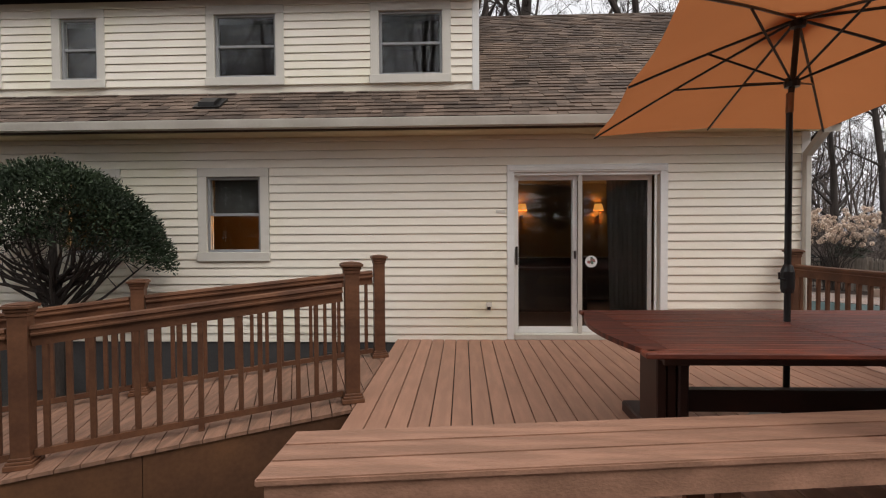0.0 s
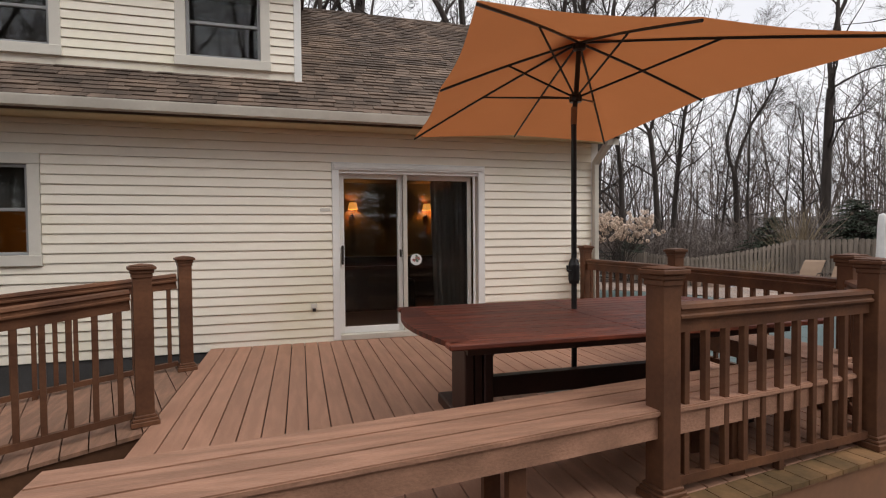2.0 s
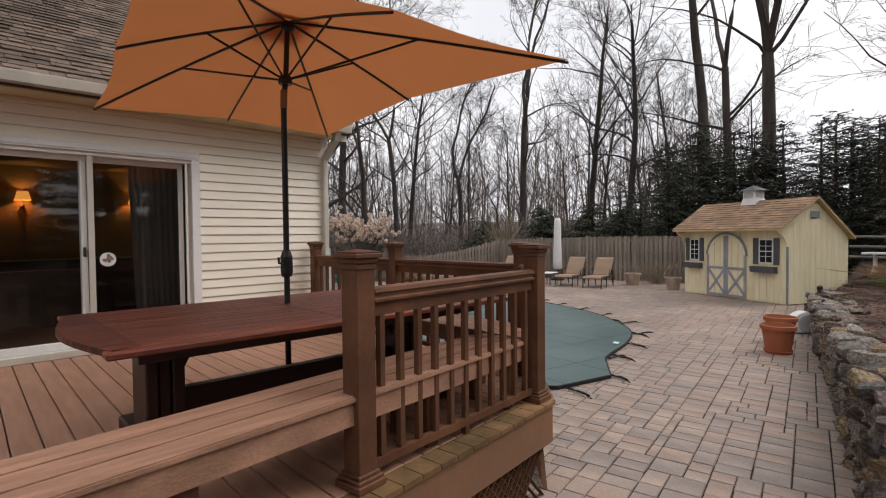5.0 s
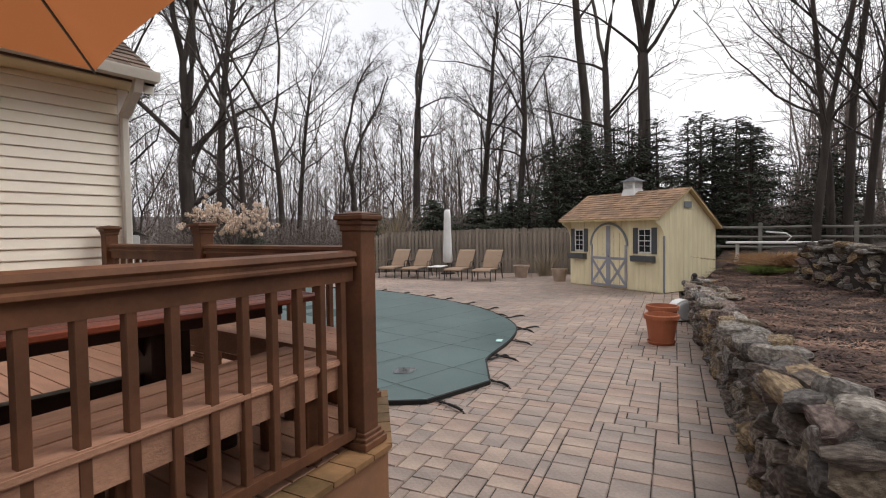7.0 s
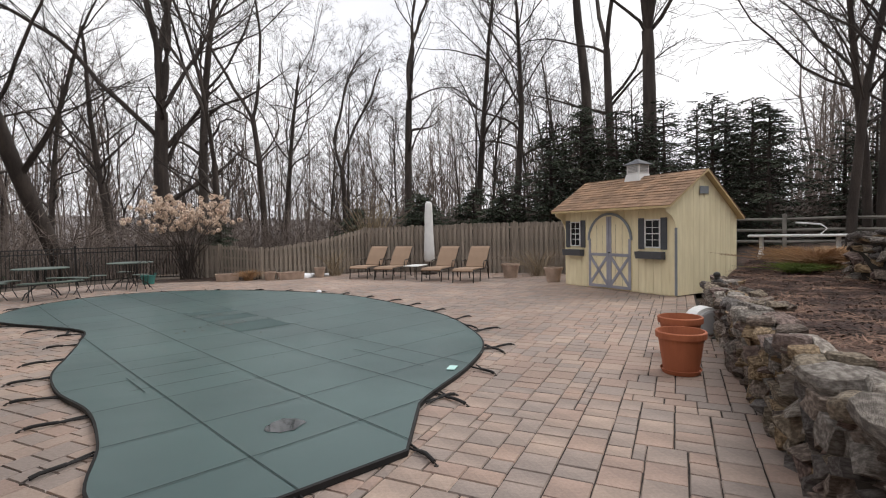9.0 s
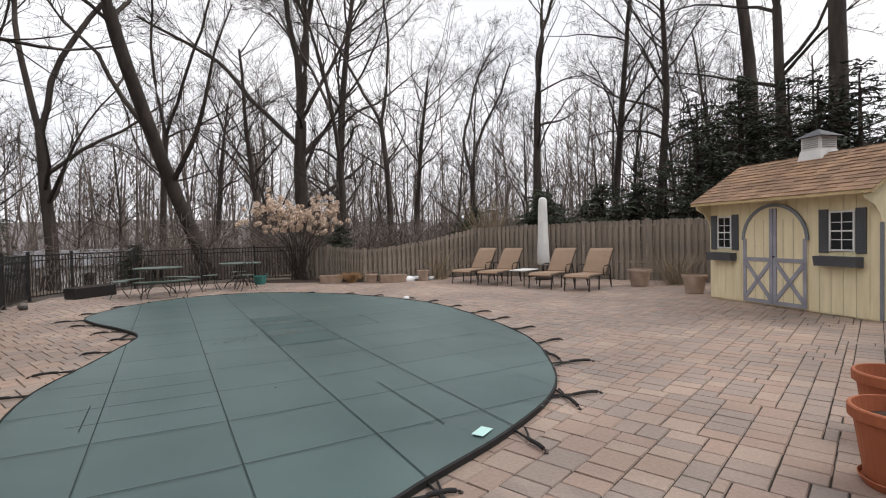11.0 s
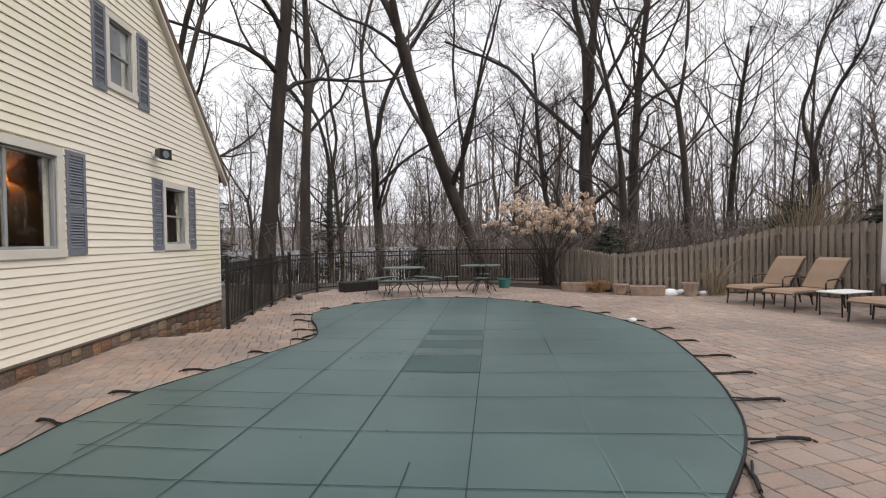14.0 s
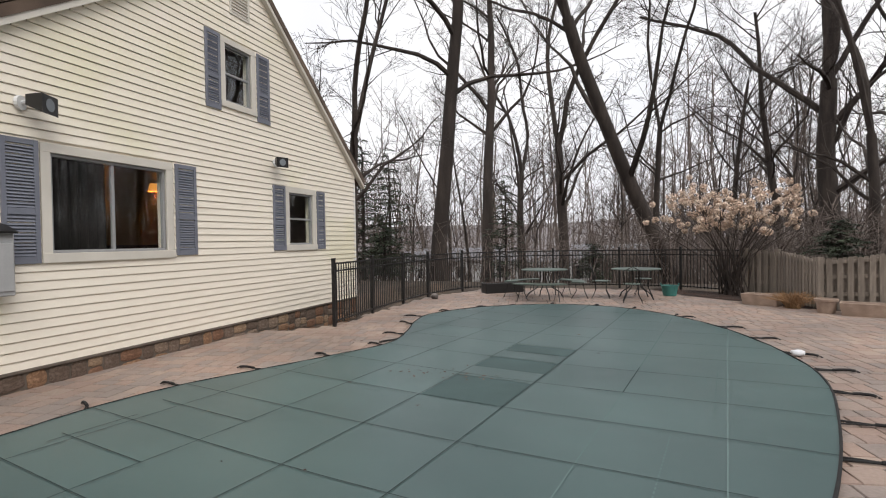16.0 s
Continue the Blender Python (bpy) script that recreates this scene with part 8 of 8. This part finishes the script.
def stone_wall(name, label, p0, p1, z0, h_at, seed, step=(0.10, 0.26), depth=0.32, cap=(0.16, 0.38)):
    """A dry-stone wall: rough courses of single angular stones under a row of flat cap stones."""
    w = tagged(new(name), label, "wall", "", "structure")
    rnd = random.Random(seed)
    p0, p1 = Vector(p0), Vector(p1)
    L = (p1 - p0).length
    d = (p1 - p0) / L
    n = Vector((d.y, -d.x))
    yaw = math.degrees(math.atan2(d.y, d.x))
    bm = bmesh.new()
    q0, q1 = p0 + n * (depth * 0.55), p1 + n * (depth * 0.55)
    A, B = [], []
    for q, hh in ((q0, h_at(0)), (q1, h_at(1))):
        for L0, o, zz in ((A, -0.09, z0 - 0.2), (A, 0.15, z0 - 0.2), (B, -0.09, z0 + hh - 0.14), (B, 0.15, z0 + hh - 0.14)):
            L0.append(bm.verts.new((*(q + n * o), zz)))
    for k in ((A[0], A[1], A[3], A[2]), (B[0], B[2], B[3], B[1]), (A[0], A[2], B[2], B[0]), (A[1], B[1], B[3], A[3]), (A[0], B[0], B[1], A[1]), (A[2], A[3], B[3], B[2])):
        bm.faces.new(k)
    part("core", bm, M["sand"], w)
    s = -0.1
    while s < L:
        wide = rnd.uniform(*step)
        top = h_at(max(0, min(1, (s + wide / 2) / L))) - 0.05
        z = -0.03
        while z < top - 0.03:
            h = min(rnd.uniform(0.08, 0.18), max(0.06, top - z))
            ln = wide * rnd.uniform(0.8, 1.15)
            c = p0 + d * (s + wide / 2 + rnd.uniform(-0.05, 0.05)) + n * (depth * 0.5 + rnd.uniform(-0.045, 0.045))
            ob = part("stone", rnd.choice(ROCK), None, w)
            ob.matrix_local = pose(c.x, c.y, z0 + z + h / 2, rnd.uniform(-14, 14), rnd.gauss(0, 16), yaw + rnd.uniform(-20, 20) + rnd.choice((0, 180))) @ Matrix.Diagonal((ln * 1.1, depth * rnd.uniform(0.85, 1.2), h * rnd.uniform(1.0, 1.22), 1))
            z += h
        s += wide * 0.92
    for off, deep in ((0.24, 0.62), (0.80, 0.70)):
        s = rnd.uniform(0, 0.15)
        while s < L:
            ln = rnd.uniform(*cap)
            c = p0 + d * (s + ln / 2) + n * (depth * off + rnd.uniform(-0.03, 0.03))
            ob = part("cap_stone", rnd.choice(SLAB + ROCK[:4]), None, w)
            ob.matrix_local = pose(c.x, c.y, z0 + h_at(min(1, (s + ln / 2) / L)) - 0.03 + rnd.uniform(-0.035, 0.03), rnd.uniform(-10, 10), rnd.uniform(-10, 10), yaw + rnd.uniform(-18, 18) + rnd.choice((0, 180))) @ Matrix.Diagonal((ln, depth * deep * rnd.uniform(0.7, 1.2), rnd.uniform(0.07, 0.14), 1))
            s += ln * rnd.uniform(0.78, 0.92)
    return w


stone_wall("stone_wall", "dry-laid fieldstone retaining wall along the patio", (4.55, 1.27), (14.3, 3.42), 0.0, lambda t: 0.89 - 0.41 * t + 0.035 * math.sin(t * 40), 31, (0.11, 0.23), 0.32, (0.20, 0.46))
stone_wall("upper_stone_wall", "second dry-laid fieldstone wall higher on the bank", (15.4, 0.9), (10.6, -1.1), 0.55, lambda t: 0.78 + 0.05 * math.sin(t * 23), 37, (0.16, 0.36), 0.5, (0.2, 0.45))
rnd = random.Random(41)
for k in range(26):
    s = rnd.uniform(0, 1)
    x = 11.0 + 4.5 * s
    ob = part("loose_stone", rnd.choice(ROCK), None)
    ob.matrix_world = pose(x, wall_y(x) - rnd.uniform(0.35, 0.7), bed_z(x) + 0.06, rnd.uniform(-15, 15), rnd.uniform(-15, 15), rnd.uniform(0, 360)) @ Matrix.Diagonal((rnd.uniform(0.15, 0.35), rnd.uniform(0.15, 0.3), rnd.uniform(0.1, 0.16), 1))
    tagged(ob, "loose fieldstone lying on the wall's end", "stone", "loose stones")

# statue, hose reel, white bench, split rail fence
bm = bmesh.new()
rr = random.Random(3)
for c, r, f in (((0, 0, 0.12), 0.17, (1.25, 0.9, 0.9)), ((0.07, 0, 0.25), 0.13, (1.1, 0.9, 1.0)), ((0.11, 0, 0.38), 0.085, (0.9, 0.9, 1.0)), ((0.12, 0, 0.47), 0.09, (1.15, 0.9, 0.95)), ((-0.18, 0.02, 0.12), 0.09, (1.6, 0.7, 0.6))):
    blob(bm, c, r, rr, f, 2, 0.12)
st = tagged(part("statue", bm, M["statue"], None, smooth=True), "small dark garden statue on the end of the stone wall", "statue")
st.matrix_world = pose(13.95, 3.08, 0.40, 0, 0, 130) @ Matrix.Scale(0.62, 4)
t = thing("hose_reel", "white plastic hose reel box lying by the wall", "hose reel", at=pose(12.08, 3.06, 0, 0, 0, -48))
bm = bmesh.new()
pts = [(-0.26, 0.02)] + [(0.26 * math.cos(math.pi - math.pi * i / 14), 0.16 + 0.24 * math.sin(math.pi * i / 14)) for i in range(15)] + [(0.26, 0.02)]
A, B = [bm.verts.new((x, -0.11, z)) for x, z in pts], [bm.verts.new((x, 0.11, z)) for x, z in pts]
bm.faces.new(A), bm.faces.new(B[::-1])
for i in range(len(pts)):
    j = (i + 1) % len(pts)
    bm.faces.new([A[i], A[j], B[j], B[i]])
part("casing", bm, M["plastic"], t)
bm = bmesh.new()
lathe(bm, [(0.17, 0.0), (0.17, 0.015), (0.14, 0.025), (0.001, 0.025)], 24)
for v in bm.verts:
    v.co = Vector((v.co.x, -0.112 - v.co.z, v.co.y + 0.19))
part("hub", bm, M["grey_light"], t)
bm = bmesh.new()
tube(bm, [(0.3, 0.0, 0.02), (0.55, 0.1, 0.02), (0.75, -0.15, 0.02), (0.4, -0.35, 0.02), (-0.1, -0.3, 0.02)], 0.011, 6)
part("hose", bm, M["verdigris"], t)
t = thing("white_bench", "white painted plank bench on moulded legs", "bench", at=pose(19.3, 3.1, 0.72, 0, 0, -86))
boxed("seat", (0.0, 2.3, -0.22, 0.22, 0.50, 0.56), M["plastic"], t, 0.015)
for x in (0.3, 1.85):
    bm = bmesh.new()
    tube(bm, [(x, 0, 0.5), (x, 0.02, 0.25), (x - 0.02, -0.12, 0.08), (x - 0.05, -0.25, 0.0)], 0.05, 8)
    tube(bm, [(x, 0, 0.25), (x + 0.02, 0.2, 0.0)], 0.045, 8)
    part("leg", bm, M["plastic"], t)
bm = bmesh.new()
tube(bm, [(1.0, -0.1, 0.85), (1.5, -0.1, 0.80), (1.62, -0.1, 0.70), (1.5, -0.1, 0.56)], 0.02, 8)
part("grab_rail", bm, M["plastic"], t)
t = thing("split_rail_fence", "weathered grey split-rail fence on the bank", "fence", kind="structure")
for k in range(4):
    y = 5.0 - k * 2.6
    boxed("fence_post", (22.6, 22.75, y - 0.06, y + 0.06, 0.4, 1.85), M["fence_grey"], t, 0.02)
    if k < 3:
        for z in (1.0, 1.35, 1.68):
            bm = bmesh.new()
            tube(bm, [(22.67, y + 0.1, z), (22.67, y - 1.3, z + 0.02), (22.67, y - 2.7, z)], 0.05, 6)
            part("fence_rail", bm, M["fence_grey"], t)

# ---- beyond the fences ----
def far_house(x, y, w, d, h, yaw):
    z = ground_z(x, y) - 0.1
    t = thing("distant_house", "low white house seen through the trees", "house", "distant houses", at=pose(x, y, z, 0, 0, yaw))
    boxed("wall", (-w / 2, w / 2, -d / 2, d / 2, 0, h), M["far_white"], t, 0)
    bm = bmesh.new()
    q = [(-d / 2 - 0.4, h - 0.05), (d / 2 + 0.4, h - 0.05), (0, h + 1.3)]
    A, B = [bm.verts.new((-w / 2 - 0.3, *p)) for p in q], [bm.verts.new((w / 2 + 0.3, *p)) for p in q]
    bm.faces.new(A), bm.faces.new(B[::-1])
    for i in range(3):
        bm.faces.new([A[i], A[(i + 1) % 3], B[(i + 1) % 3], B[i]])
    part("roof", bm, M["far_roof"], t)
    n = max(2, int(w / 2.6))
    for i in range(n):
        x0 = -w / 2 + (i + 0.3) * w / n
        boxed("window", (x0, x0 + 1.0, -d / 2 - 0.03, -d / 2 - 0.002, 1.0, 2.2), M["dark_glass"], t, 0)


for a in ((9.5, 58, 9, 6, 2.9, 5), (1.0, 66, 10, 6, 2.9, -8), (-7, 62, 9, 6, 3.0, 12), (18, 74, 10, 6, 3.0, -5), (-16, 70, 11, 7, 3.2, 8), (27, 84, 10, 7, 3.0, 0)):
    far_house(*a)
# long wooded ridge on the horizon
V, F = [], []
n = 160
for i in range(n + 1):
    a = 2 * math.pi * i / n
    for r, z in ((300, -14), (420, 16 + 9 * noise.noise(Vector((math.cos(a) * 2, math.sin(a) * 2, 0))) + 1.5 * noise.noise(Vector((a * 30, 0, 3)))), (520, -20)):
        V.append((8 + r * math.sin(a), 6 + r * math.cos(a), z))
for i in range(n):
    for j in range(2):
        k = i * 3 + j
        F.append((k, k + 1, k + 4, k + 3))
tagged(part("backdrop", raw("backdrop", V, F, M["ridge"]), None), "hazy wooded ridge on the horizon", "hill", "", "structure")

# ---- nearest pavers, one by one ----
kinds = {}
rnd = random.Random(61)
for px, py, w, h in near:
    key = (w, h, rnd.randrange(3))
    if key not in kinds:
        v, fs = paver_verts(w, h, rnd, 0.0)
        kinds[key] = raw("paver", v, fs, M["paver_o"])
    ob = part("paver", kinds[key], None, patio)
    ob.matrix_local = pose(px, py, rnd.uniform(-0.002, 0.002), rnd.uniform(-0.3, 0.3), rnd.uniform(-0.3, 0.3), PAVE + rnd.choice((0, 180)))
